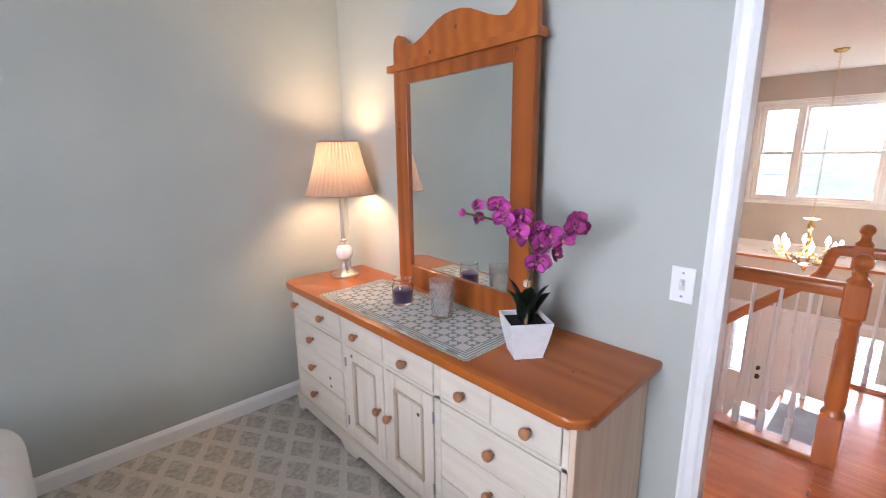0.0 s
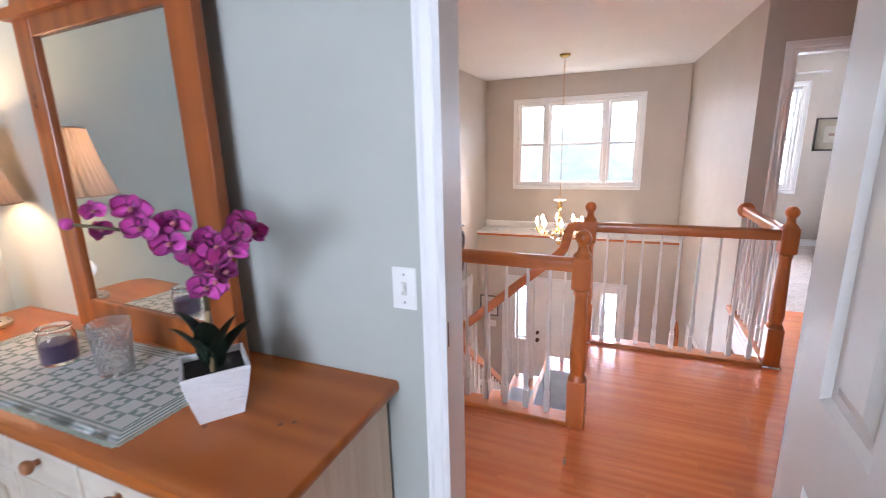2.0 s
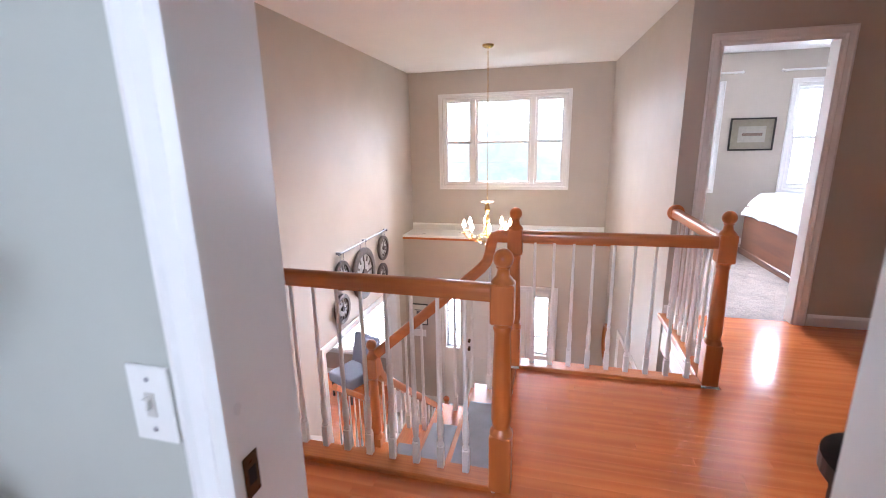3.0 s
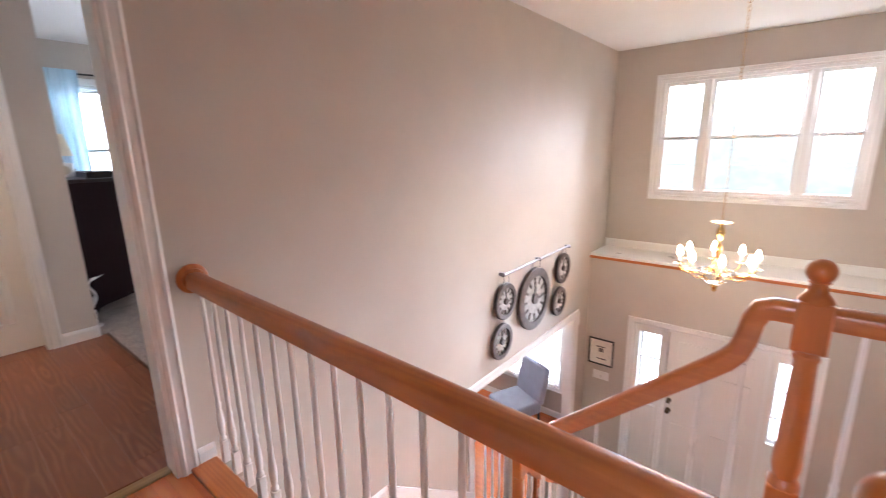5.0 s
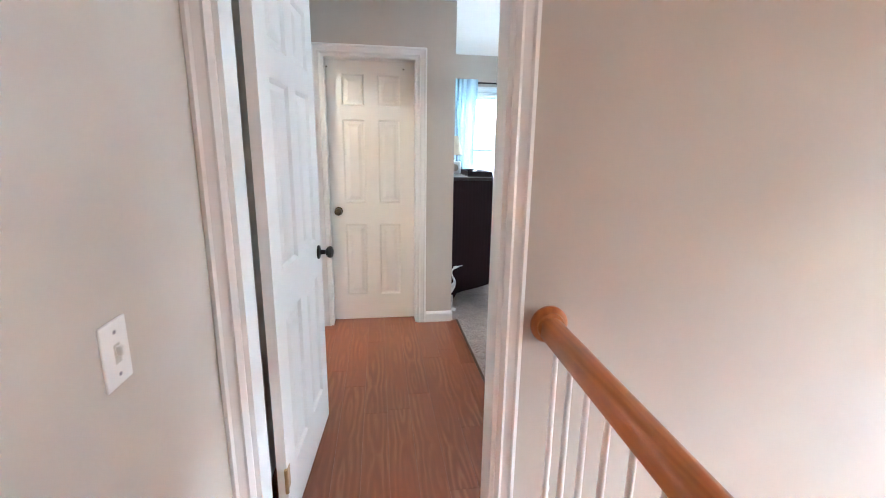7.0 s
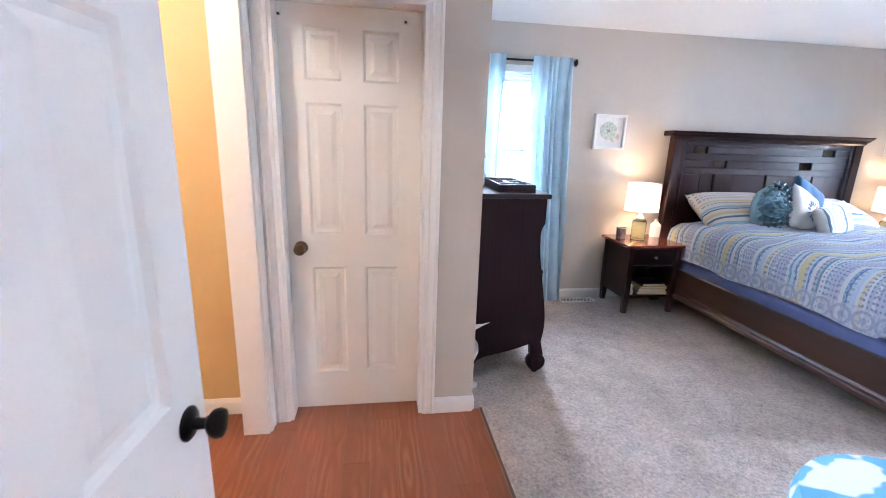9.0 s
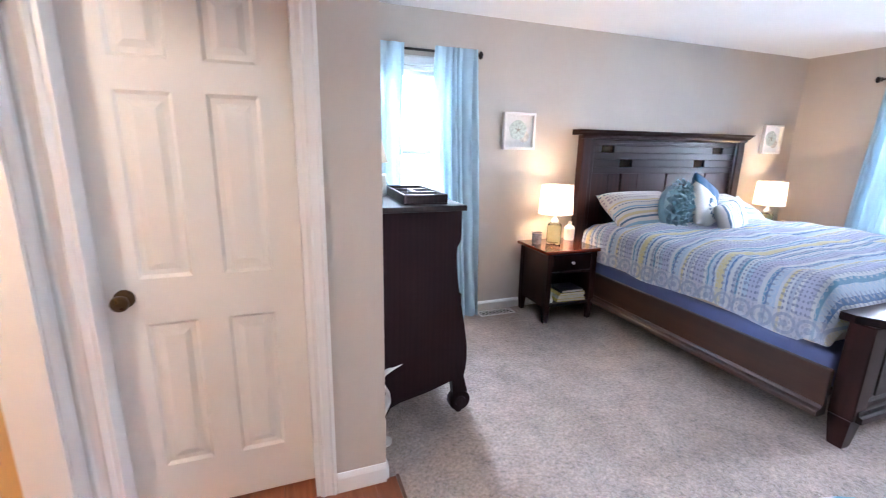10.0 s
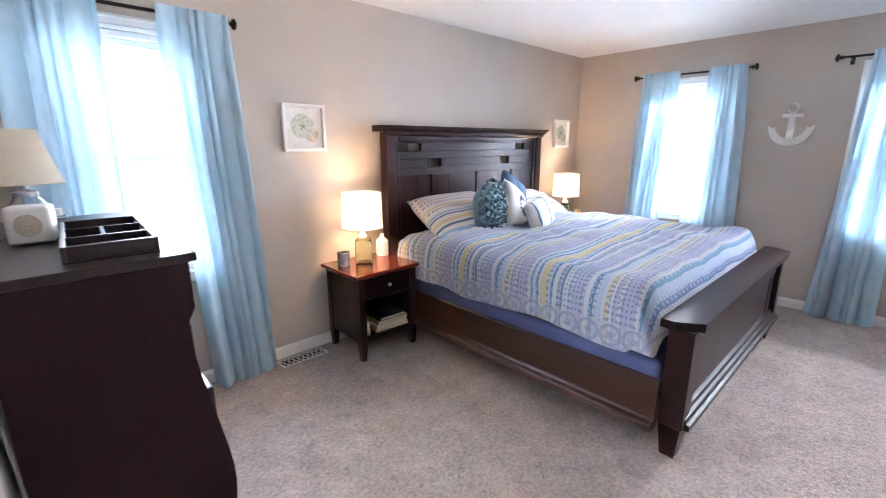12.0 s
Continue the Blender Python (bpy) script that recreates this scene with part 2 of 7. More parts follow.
WALL = paint("greige_wall_paint", (0.515, 0.455, 0.39), 0.44, 0.05, 0.05)
WALL_ROOM1 = paint("grey_green_wall_paint", (0.445, 0.46, 0.415), 0.72)
WALL_BATH = paint("ochre_wall_paint", (0.66, 0.47, 0.22), 0.55)
CEIL = paint("white_ceiling_paint", (0.84, 0.83, 0.81), 0.9, 0.02, 0.3, 60)
TRIM = paint("white_gloss_trim", (0.84, 0.83, 0.81), 0.3, 0.02, 0.06, 40)
DOOR = paint("white_door_paint", (0.82, 0.80, 0.76), 0.35, 0.03, 0.12, 90)
OAK = wood("orange_oak_strip", (0.60, 0.150, 0.038), (0.72, 0.215, 0.062), "y", 0.15, 8, vary=0.07, coat=0.5)
OAK_RAIL = wood("stained_oak_rail_y", (0.45, 0.122, 0.022), (0.56, 0.170, 0.034), "y", 0.28, 34, coat=0.4)
OAK_RAIL_X = wood("stained_oak_rail_x", (0.45, 0.122, 0.022), (0.56, 0.170, 0.034), "x", 0.28, 34, coat=0.4)
OAK_POST = wood("stained_oak_post", (0.44, 0.118, 0.022), (0.55, 0.165, 0.034), "z", 0.28, 18, coat=0.4)
PLANK = cathedral_wood("brown_laminate_plank", (0.165, 0.053, 0.024), (0.32, 0.132, 0.066), 0.125)
CARPET = carpet_plain("beige_pile_carpet", (0.44, 0.36, 0.31))
CARPET1 = carpet_lattice("trellis_carpet", (0.44, 0.40, 0.34), (0.60, 0.55, 0.48), 0.165)
TILE = plain("stone_tile", (0.50, 0.44, 0.36), 0.35, 0.15, 6)
GROUT = plain("grout", (0.3, 0.27, 0.23), 0.9)
PANE = glass("window_glass")
BLACK_METAL = metal("black_iron", (0.03, 0.027, 0.025), 0.35)
BRONZE = metal("dark_bronze", (0.10, 0.065, 0.035), 0.3)
BRASS = metal("polished_brass", (0.75, 0.5, 0.2), 0.18)
SWITCH = plain("white_plastic", (0.82, 0.81, 0.78), 0.3, 0.02)
BARE = plain("subfloor", (0.4, 0.36, 0.3), 0.9)


def glowing_far_trees(name):
    """Hazy bright sky, pale far-off foliage below and between; all glows to light rooms."""
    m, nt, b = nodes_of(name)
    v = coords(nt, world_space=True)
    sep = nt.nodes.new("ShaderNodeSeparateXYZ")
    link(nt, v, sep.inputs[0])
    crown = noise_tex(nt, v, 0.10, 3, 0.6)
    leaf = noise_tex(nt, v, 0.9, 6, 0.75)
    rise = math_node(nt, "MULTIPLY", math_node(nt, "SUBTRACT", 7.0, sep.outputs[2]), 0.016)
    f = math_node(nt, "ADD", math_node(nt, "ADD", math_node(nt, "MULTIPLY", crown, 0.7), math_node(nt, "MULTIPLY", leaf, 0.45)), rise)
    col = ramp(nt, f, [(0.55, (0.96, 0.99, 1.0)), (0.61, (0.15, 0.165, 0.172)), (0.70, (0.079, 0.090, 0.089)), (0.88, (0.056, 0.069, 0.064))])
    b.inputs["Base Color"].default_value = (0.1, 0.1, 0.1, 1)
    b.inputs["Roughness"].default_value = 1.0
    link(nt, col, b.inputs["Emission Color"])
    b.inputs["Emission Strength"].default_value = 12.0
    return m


# ---- mesh helpers ----
def link_mesh(name, bm, material, smooth=0.0):
    me = bpy.data.meshes.new(name)
    bmesh.ops.recalc_face_normals(bm, faces=bm.faces)
    if smooth:
        for f in bm.faces:
            f.smooth = True
        for e in bm.edges:
            if len(e.link_faces) == 2 and e.calc_face_angle(0.0) > radians(smooth):
                e.smooth = False
    bm.to_mesh(me)
    bm.free()
    if material:
        me.materials.append(material)
    return new(name, me)


def part(name, bm, material, parent=None, label="", smooth=0.0):
    """One mesh object, under a thing or under a part of one."""
    ob = link_mesh(name, bm, material, smooth)
    if parent:
        ob.parent = parent
    if label:
        ob["label"] = label
    return ob


def thing(name, label, category, at=(0, 0, 0), rz=0.0, group="", kind=""):
    ob = new(name)
    ob.matrix_world = pose(*at, 0, 0, rz)
    return tagged(ob, label, category, group, kind)


def add_box(bm, x0, x1, y0, y1, z0, z1, bevel=0.0, seg=1):
    x0, x1 = min(x0, x1), max(x0, x1)
    y0, y1 = min(y0, y1), max(y0, y1)
    z0, z1 = min(z0, z1), max(z0, z1)
    r = bmesh.ops.create_cube(bm, size=1.0)
    vs = r["verts"]
    bmesh.ops.scale(bm, vec=(x1 - x0, y1 - y0, z1 - z0), verts=vs)
    bmesh.ops.translate(bm, vec=((x0 + x1) / 2, (y0 + y1) / 2, (z0 + z1) / 2), verts=vs)
    if bevel:
        es = list({e for v in vs for e in v.link_edges})
        bmesh.ops.bevel(bm, geom=es, offset=bevel, segments=seg, affect="EDGES", profile=0.5)
    return bm


def box(x0, x1, y0, y1, z0, z1, bevel=0.0, seg=1):
    return add_box(bmesh.new(), x0, x1, y0, y1, z0, z1, bevel, seg)


def boxes(rows, bevel=0.0, seg=1):
    bm = bmesh.new()
    for r in rows:
        add_box(bm, *r, bevel=bevel, seg=seg)
    return bm


def lathe(profile, seg=24, at=(0, 0, 0), bm=None):
    """Turned solid from (radius, height) pairs, about the z axis."""
    bm = bm or bmesh.new()
    rings = []
    for r, z in profile:
        if r < 1e-5:
            rings.append([bm.verts.new((at[0], at[1], at[2] + z))])
        else:
            rings.append([bm.verts.new((at[0] + r * math.cos(2 * math.pi * i / seg), at[1] + r * math.sin(2 * math.pi * i / seg), at[2] + z)) for i in range(seg)])
    for a, b in zip(rings, rings[1:]):
        for i in range(seg):
            j = (i + 1) % seg
            if len(a) == 1 and len(b) == 1:
                continue
            if len(a) == 1:
                bm.faces.new((a[0], b[i], b[j]))
            elif len(b) == 1:
                bm.faces.new((a[i], a[j], b[0]))
            else:
                bm.faces.new((a[i], a[j], b[j], b[i]))
    for ring, flip in ((rings[0], True), (rings[-1], False)):
        if len(ring) > 2:
            bm.faces.new(ring[::-1] if flip else ring)
    return bm


def sweep(points, profile, bm=None, up=(0, 0, 1), closed=True):
    """A profile of (side, up) pairs carried along a line of points."""
    bm = bm or bmesh.new()
    pts = [Vector(p) for p in points]
    up = Vector(up)
    rings = []
    for i, p in enumerate(pts):
        a = pts[max(i - 1, 0)]
        c = pts[min(i + 1, len(pts) - 1)]
        d = (c - a).normalized()
        side = d.cross(up)
        if side.length < 1e-4:
            side = Vector((1, 0, 0))
        side.normalize()
        u = side.cross(d).normalized()
        rings.append([bm.verts.new(p + side * s + u * h) for s, h in profile])
    n = len(profile)
    for a, b in zip(rings, rings[1:]):
        for i in range(n):
            j = (i + 1) % n
            bm.faces.new((a[i], a[j], b[j], b[i]))
    if closed:
        bm.faces.new(rings[0][::-1])
        bm.faces.new(rings[-1])
    return bm


def circle(r, n=10, squash=1.0):
    return [(r * math.cos(2 * math.pi * i / n), r * squash * math.sin(2 * math.pi * i / n)) for i in range(n)]


def prism(outline, axis, a, b, bm=None):
    """A flat outline pushed out along one axis from a to b. The outline lies in the other two axes."""
    bm = bm or bmesh.new()
    put = {"x": lambda u, v, w: (w, u, v), "y": lambda u, v, w: (u, w, v), "z": lambda u, v, w: (u, v, w)}[axis]
    lo = [bm.verts.new(put(u, v, a)) for u, v in outline]
    hi = [bm.verts.new(put(u, v, b)) for u, v in outline]
    n = len(outline)
    bm.faces.new(lo)
    bm.faces.new(hi[::-1])
    for i in range(n):
        j = (i + 1) % n
        bm.faces.new((lo[i], hi[i], hi[j], lo[j]))
    return bm


# ---- the large structure ----
def wall(name, p0, p1, thick, z0, z1, material, holes=(), left_paint=None):
    """A wall from p0 to p1, its thickness to the left of that way; holes are (s0, s1, z0, z1) along it."""
    (ax, ay), (bx, by) = p0, p1
    length = math.hypot(bx - ax, by - ay)
    cuts = sorted({0.0, length, *[h[0] for h in holes], *[h[1] for h in holes]})
    bm = bmesh.new()
    for s0, s1 in zip(cuts, cuts[1:]):
        mid = (s0 + s1) / 2
        levels = [z0]
        for h in sorted((h for h in holes if h[0] < mid < h[1]), key=lambda h: h[2]):
            levels += [h[2], h[3]]
        levels.append(z1)
        for a, b in zip(levels[::2], levels[1::2]):
            if b - a > 1e-4:
                add_box(bm, s0, s1, 0, thick, a, b)
    ob = link_mesh(name, bm, material)
    if left_paint:
        ob.data.materials.append(left_paint)
        for f in ob.data.polygons:
            f.material_index = int(f.normal.y > 0.5)
    ob.matrix_world = pose(ax, ay, 0, 0, 0, math.degrees(math.atan2(by - ay, bx - ax)))
    return tagged(ob, kind="structure")


def slab(name, rows, material):
    return tagged(link_mesh(name, boxes(rows), material), kind="structure")


LOW = -2.70
RISE = 0.1929
TOP = 2.44
YN = 3.392
XE = 8.37
# the room with the pine dresser
wall("wall_room_east", (2.235, -1.6), (2.235, 3.81), 0.19, -0.3, TOP, WALL, [(2.40, 3.245, -0.05, 2.04)], WALL_ROOM1)
wall("wall_room_north", (2.045, 3.707), (-1.5, 3.707), -0.10, -0.3, TOP, WALL_ROOM1)
wall("wall_room_west", (-1.5, 3.81), (-1.5, -1.7), -0.12, -0.3, TOP, WALL_ROOM1, [(1.55, 3.07, 0.95, 2.3)])
wall("wall_room_south", (-1.5, -1.6), (2.045, -1.6), -0.10, -0.3, TOP, WALL_ROOM1)
# hall, stairwell and foyer
wall("wall_foyer_north", (2.235, YN), (8.40, YN), 0.11, LOW - 0.1, TOP, WALL, [(0.069, 0.855, -0.05, 2.04), (3.005, 5.095, LOW, -0.645)])
wall("wall_foyer_east_upper", (8.226, 0.30), (8.226, YN), -0.13, 0.08, TOP, WALL, [(0.76, 2.57, 0.775, 2.06)])
wall("wall_foyer_east_lower", (7.72, 0.30), (7.72, YN), -0.13, LOW - 0.1, 0.05, WALL, [(0.855, 2.52, LOW, -0.69)])
wall("wall_foyer_south", (8.35, 0.466), (5.295, 0.302), 0.12, LOW - 0.1, TOP, WALL, [(1.59, 2.88, LOW, -0.87)])
wall("wall_hall_east", (5.295, 0.295), (5.295, -1.7), 0.115, -0.3, TOP, WALL, [(0.195, 0.915, -0.05, 2.04)])
wall("wall_hall_south", (5.41, -1.6), (2.235, -1.6), 0.10, -0.3, TOP, WALL)
wall("wall_stair_west", (3.10, YN), (3.10, 1.45), -0.10, LOW - 0.1, -0.28, WALL)
wall("wall_lower_west", (3.10, 1.45), (3.10, -0.3), -0.10, LOW - 0.1, -0.28, WALL)
wall("wall_lower_south", (3.0, 0.20), (5.295, 0.20), -0.10, LOW - 0.1, -0.28, WALL)
# second bedroom
wall("wall_bedroom_east", (8.20, 0.34), (8.20, -3.2), 0.12, -0.3, TOP, WALL, [(0.34, 1.14, 0.76, 2.04), (2.01, 2.81, 0.76, 2.04)])
wall("wall_bedroom_south", (8.32, -3.1), (5.41, -3.1), 0.10, -0.3, TOP, WALL)
wall("wall_bedroom_west", (5.41, -3.1), (5.41, -1.7), 0.10, -0.3, TOP, WALL)
# main bedroom with its entry and bath
wall("wall_bath_east", (2.23, 3.502), (2.23, 5.513), 0.12, -0.3, TOP, WALL, [(1.10, 1.925, -0.05, 2.04)], WALL_BATH)
wall("wall_closet", (2.11, 5.513), (3.287, 5.513), 0.14, -0.3, TOP, WALL, [(0.205, 0.895, -0.05, 2.05)])
wall("wall_bath_north", (2.11, 5.61), (0.3, 5.61), -0.10, -0.3, TOP, WALL_BATH)
wall("wall_bath_west", (0.4, 5.71), (0.4, 3.81), 0.10, -0.3, TOP, WALL_BATH)
wall("wall_bath_south", (0.4, 3.82), (2.11, 3.82), -0.012, -0.3, TOP, WALL_BATH)
wall("wall_alcove_west", (3.287, 5.653), (3.287, 7.37), 0.12, -0.3, TOP, WALL)
wall("wall_closet_back", (3.17, 6.5), (2.0, 6.5), 0.1, -0.3, TOP, WALL)
wall("wall_bedroom_north", (3.287, 7.25), (8.49, 7.25), 0.12, -0.3, TOP, WALL, [(0.233, 0.953, 0.76, 2.04)])
wall("wall_bedroom_east_main", (XE, 7.25), (XE, 3.502), 0.12, -0.3, TOP, WALL, [(0.87, 1.59, 0.76, 2.04), (2.52, 3.24, 0.76, 2.04)])
# lower rooms seen through the wide openings
wall("wall_living_east", (8.20, 3.502), (8.20, 7.4), -0.12, LOW - 0.1, -0.28, WALL, [(0.428, 2.128, LOW + 0.50, LOW + 2.15)])
wall("wall_living_north", (8.32, 7.3), (3.5, 7.3), -0.1, LOW - 0.1, -0.28, WALL)
wall("wall_living_west", (3.6, 7.3), (3.6, 3.502), 0.1, LOW - 0.1, -0.28, WALL)
wall("wall_dining_east", (8.20, 0.29), (8.20, -3.2), 0.12, LOW - 0.1, -0.28, WALL, [(0.74, 2.44, LOW + 0.75, LOW + 2.15)])
wall("wall_dining_south", (8.32, -3.1), (4.2, -3.1), 0.1, LOW - 0.1, -0.28, WALL)
wall("wall_dining_west", (4.3, -3.1), (4.3, 0.1), 0.1, LOW - 0.1, -0.28, WALL)

slab("ceiling", [(-1.7, 8.52, -3.3, 7.5, TOP, TOP + 0.12)], CEIL)
slab("lower_ceiling", [(3.5, 8.32, 3.502, 7.4, -0.30, -0.16), (4.2, 8.32, -3.2, 0.29, -0.30, -0.16)], CEIL)
slab("floor_room", [(-1.5, 2.045, -1.6, 3.707, -0.25, 0.004)], CARPET1)
slab("subfloor_hall", [(2.045, 4.19, -1.6, 1.40, -0.28, -0.012), (2.235, 3.20, 1.40, YN, -0.28, -0.012), (4.19, 5.295, -1.6, 0.262, -0.28, -0.012)], CEIL)
slab("floor_second_bedroom", [(5.295, 8.2, -3.1, 0.29, -0.16, -0.006)], CARPET)
slab("floor_main_bedroom", [(3.345, XE, 3.502, 7.25, -0.16, 0.004), (3.287, 3.345, 5.52, 7.25, -0.16, 0.004)], CARPET)
slab("subfloor_entry", [(0.4, 3.345, YN, 5.64, -0.16, -0.012)], BARE)
slab("floor_lower", [(3.0, 6.55, 0.1, 7.3, LOW - 0.1, LOW), (6.55, 8.2, 3.502, 7.3, LOW - 0.1, LOW), (4.3, 8.2, -3.1, 0.1, LOW - 0.1, LOW)], OAK)
slab("subfloor_foyer", [(6.55, 7.9, 0.1, 3.502, LOW - 0.1, LOW - 0.012)], GROUT)
slab("wall_front_porch", [(8.05, 8.1, 0.3, 3.4, LOW - 0.1, LOW)], TILE)
slab("ground", [(8.36, 120, -90, 90, LOW - 0.5, LOW - 0.35), (-120, 8.36, -90, 90, LOW - 0.5, LOW - 0.35)], plain("lawn", (0.06, 0.10, 0.03), 1.0, 0.3, 2.0))

# emissive sheets out of doors, added to send light in through the windows
tagged(link_mesh("backdrop", box(51, 51.2, -51, 51, LOW - 0.35, 40), glowing_far_trees("glowing_treeline")), kind="structure")
tagged(link_mesh("backdrop", box(-51, 51, 51, 51.2, LOW - 0.35, 40), glowing_far_trees("glowing_treeline_north")), kind="structure")

# trim: baseboards, casings, jambs
def base_run(p0, p1, side, h=0.09, z=0.0, t=0.014):
    """A moulded baseboard along a wall; side is the way it stands out (+1 left of p0 to p1)."""
    (ax, ay), (bx, by) = p0, p1
    length = math.hypot(bx - ax, by - ay)
    outline = [(0, 0), (t, 0), (t, h - 0.022), (t * 0.72, h - 0.012), (t * 0.45, h - 0.004), (t * 0.3, h), (0, h)]
    bm = prism([(u * side, v) for u, v in outline], "x", 0, length)
    ob = link_mesh("baseboard", bm, TRIM)
    ob.matrix_world = pose(ax, ay, z, 0, 0, math.degrees(math.atan2(by - ay, bx - ax)))
    return tagged(ob, kind="structure")


for p0, p1, s in (((-1.5, 3.707), (2.045, 3.707), -1), ((2.045, 3.69), (2.045, 1.664), -1), ((2.045, 0.735), (2.045, -1.6), -1),
                  ((2.235, 1.72), (2.235, YN), -1), ((2.235, -1.6), (2.235, 0.72), -1), ((3.165, YN), (3.235, YN), -1),
                  ((2.235, -1.6), (5.295, -1.6), 1), ((5.295, 0.295), (5.295, 0.175), -1), ((5.295, -0.70), (5.295, -1.6), -1),
                  ((3.075, 5.513), (3.287, 5.513), -1), ((3.287, 5.515), (3.287, 7.25), -1), ((3.30, 7.25), (XE, 7.25), -1),
                  ((XE, 7.236), (XE, 3.502), -1), ((3.17, 3.502), (XE, 3.502), 1), ((0.4, 5.61), (2.11, 5.61), -1),
                  ((8.2, -3.1), (8.2, 0.29), 1), ((5.41, 0.18), (5.41, 0.28), -1)):
    base_run(p0, p1, s)
base_run((8.226, 0.47), (8.226, YN), 1, 0.10, 0.08)
base_run((5.24, YN), (4.24, YN), 1, 0.10, LOW)
base_run((7.72, 0.44), (7.72, 1.08), 1, 0.10, LOW)
base_run((7.72, 2.89), (7.72, YN), 1, 0.10, LOW)
base_run((8.2, 3.502), (8.2, 7.3), 1, 0.10, LOW)

CASE_W = 0.068


def casing(name, along, fixed, out, s0, s1, z0, z1, sill=False, width=CASE_W):
    """A moulded frame round an opening on one wall face. along: axis of the wall; out: +1 or -1, the way it stands out."""
    prof = [(0, 0), (width, 0), (width, 0.016), (width * 0.82, 0.019), (width * 0.7, 0.014), (width * 0.35, 0.012), (width * 0.22, 0.016), (width * 0.08, 0.011), (0, 0.008)]
    bm = bmesh.new()

    def at(s, d, z):
        return (s, fixed + out * d, z) if along == "x" else (fixed + out * d, s, z)

    def run(a, b, mitre_a, mitre_b, horizontal, outward):
        lo, hi = [], []
        for w, d in prof:
            if horizontal:
                lo.append(bm.verts.new(at(a - mitre_a * w, d, outward[0] + outward[1] * w)))
                hi.append(bm.verts.new(at(b + mitre_b * w, d, outward[0] + outward[1] * w)))
            else:
                lo.append(bm.verts.new(at(outward[0] + outward[1] * w, d, a - mitre_a * w)))
                hi.append(bm.verts.new(at(outward[0] + outward[1] * w, d, b + mitre_b * w)))
        n = len(prof)
        bm.faces.new(lo)
        bm.faces.new(hi[::-1])
        for i in range(n):
            j = (i + 1) % n
            bm.faces.new((lo[i], lo[j], hi[j], hi[i]))

    foot = 1 if sill else 0
    run(z0, z1, foot, 1, False, (s0, -1))
    run(z0, z1, foot, 1, False, (s1, 1))
    run(s0, s1, 1, 1, True, (z1, 1))
    if sill:
        run(s0, s1, 1, 1, True, (z0, -1))
    return tagged(link_mesh(name, bm, TRIM), kind="structure")


def jamb(along, f0, f1, s0, s1, z0, z1, t=0.016, sill=False):
    """The lining of an opening through a wall from f0 to f1."""
    rows = [(s0, s0 + t, f0, f1, z0, z1), (s1 - t, s1, f0, f1, z0, z1), (s0 + t, s1 - t, f0, f1, z1 - t, z1)]
    if sill:
        rows.append((s0 + t, s1 - t, f0, f1, z0, z0 + t))
    if along == "y":
        rows = [(r[2], r[3], r[0], r[1], r[4], r[5]) for r in rows]
    return tagged(link_mesh("trim", boxes(rows), TRIM), kind="structure")


# door openings: room, main bedroom, bath, closet, second bedroom
casing("trim", "y", 2.045, -1, 0.80, 1.600, 0, 2.04, width=0.062)
casing("trim", "y", 2.235, 1, 0.80, 1.645, 0, 2.04)
jamb("y", 2.043, 2.237, 0.80, 1.645, 0, 2.04)
casing("trim", "x", YN, -1, 2.304, 3.09, 0, 2.04)
casing("trim", "x", 3.502, 1, 2.304, 3.09, 0, 2.04)
jamb("x", YN - 0.002, 3.504, 2.304, 3.09, 0, 2.04)
casing("trim", "y", 2.23, 1, 4.602, 5.427, 0, 2.04)
jamb("y", 2.108, 2.232, 4.602, 5.427, 0, 2.04)
casing("trim", "x", 5.513, -1, 2.315, 3.005, 0, 2.05)
jamb("x", 5.511, 5.653, 2.315, 3.005, 0, 2.05)
casing("trim", "y", 5.295, -1, -0.62, 0.10, 0, 2.04)
jamb("y", 5.293, 5.412, -0.62, 0.10, 0, 2.04)
# wide openings below
casing("trim", "x", YN, -1, 5.24, 7.33, LOW, -0.645, width=0.08)
jamb("x", YN - 0.002, 3.504, 5.24, 7.33, LOW, -0.645)
strip = tagged(link_mesh("trim", boxes([(2.235, 3.165, YN + 0.06, YN + 0.115, -0.012, 0.008)], 0.003), wood("pale_threshold", (0.45, 0.26, 0.11), (0.58, 0.36, 0.17), "x", 0.4)), kind="structure")
# ledge over the front door
tagged(link_mesh("trim", boxes([(7.70, 8.226, 0.43, YN, 0.05, 0.08)], 0.004), TRIM), kind="structure")
tagged(link_mesh("trim", boxes([(7.695, 7.72, 0.43, YN, 0.018, 0.05)], 0.006), OAK_RAIL), kind="structure")
# shoe boards and nosings under the balustrades
tagged(link_mesh("trim", boxes([(3.125, 3.235, 1.40, YN, -0.02, 0.022)], 0.006), OAK_RAIL), kind="structure")
tagged(link_mesh("trim", boxes([(4.165, 4.275, 0.33, 1.37, -0.02, 0.022)], 0.006), OAK_RAIL), kind="structure")
tagged(link_mesh("trim", boxes([(4.275, 5.293, 0.225, 0.335, -0.02, 0.022)], 0.006), OAK_RAIL_X), kind="structure")
tagged(link_mesh("trim", boxes([(3.235, 4.165, 1.385, 1.425, -0.03, 0.002)], 0.008, 2), OAK_RAIL_X), kind="structure")
tagged(link_mesh("trim", boxes([(3.20, 3.225, 1.40, YN, -0.29, -0.02), (4.19, 4.215, 0.30, 1.41, -0.29, -0.02), (4.215, 5.293, 0.262, 0.287, -0.29, -0.02), (3.22, 4.19, 1.40, 1.412, -0.28, -0.03)]), TRIM), kind="structure")


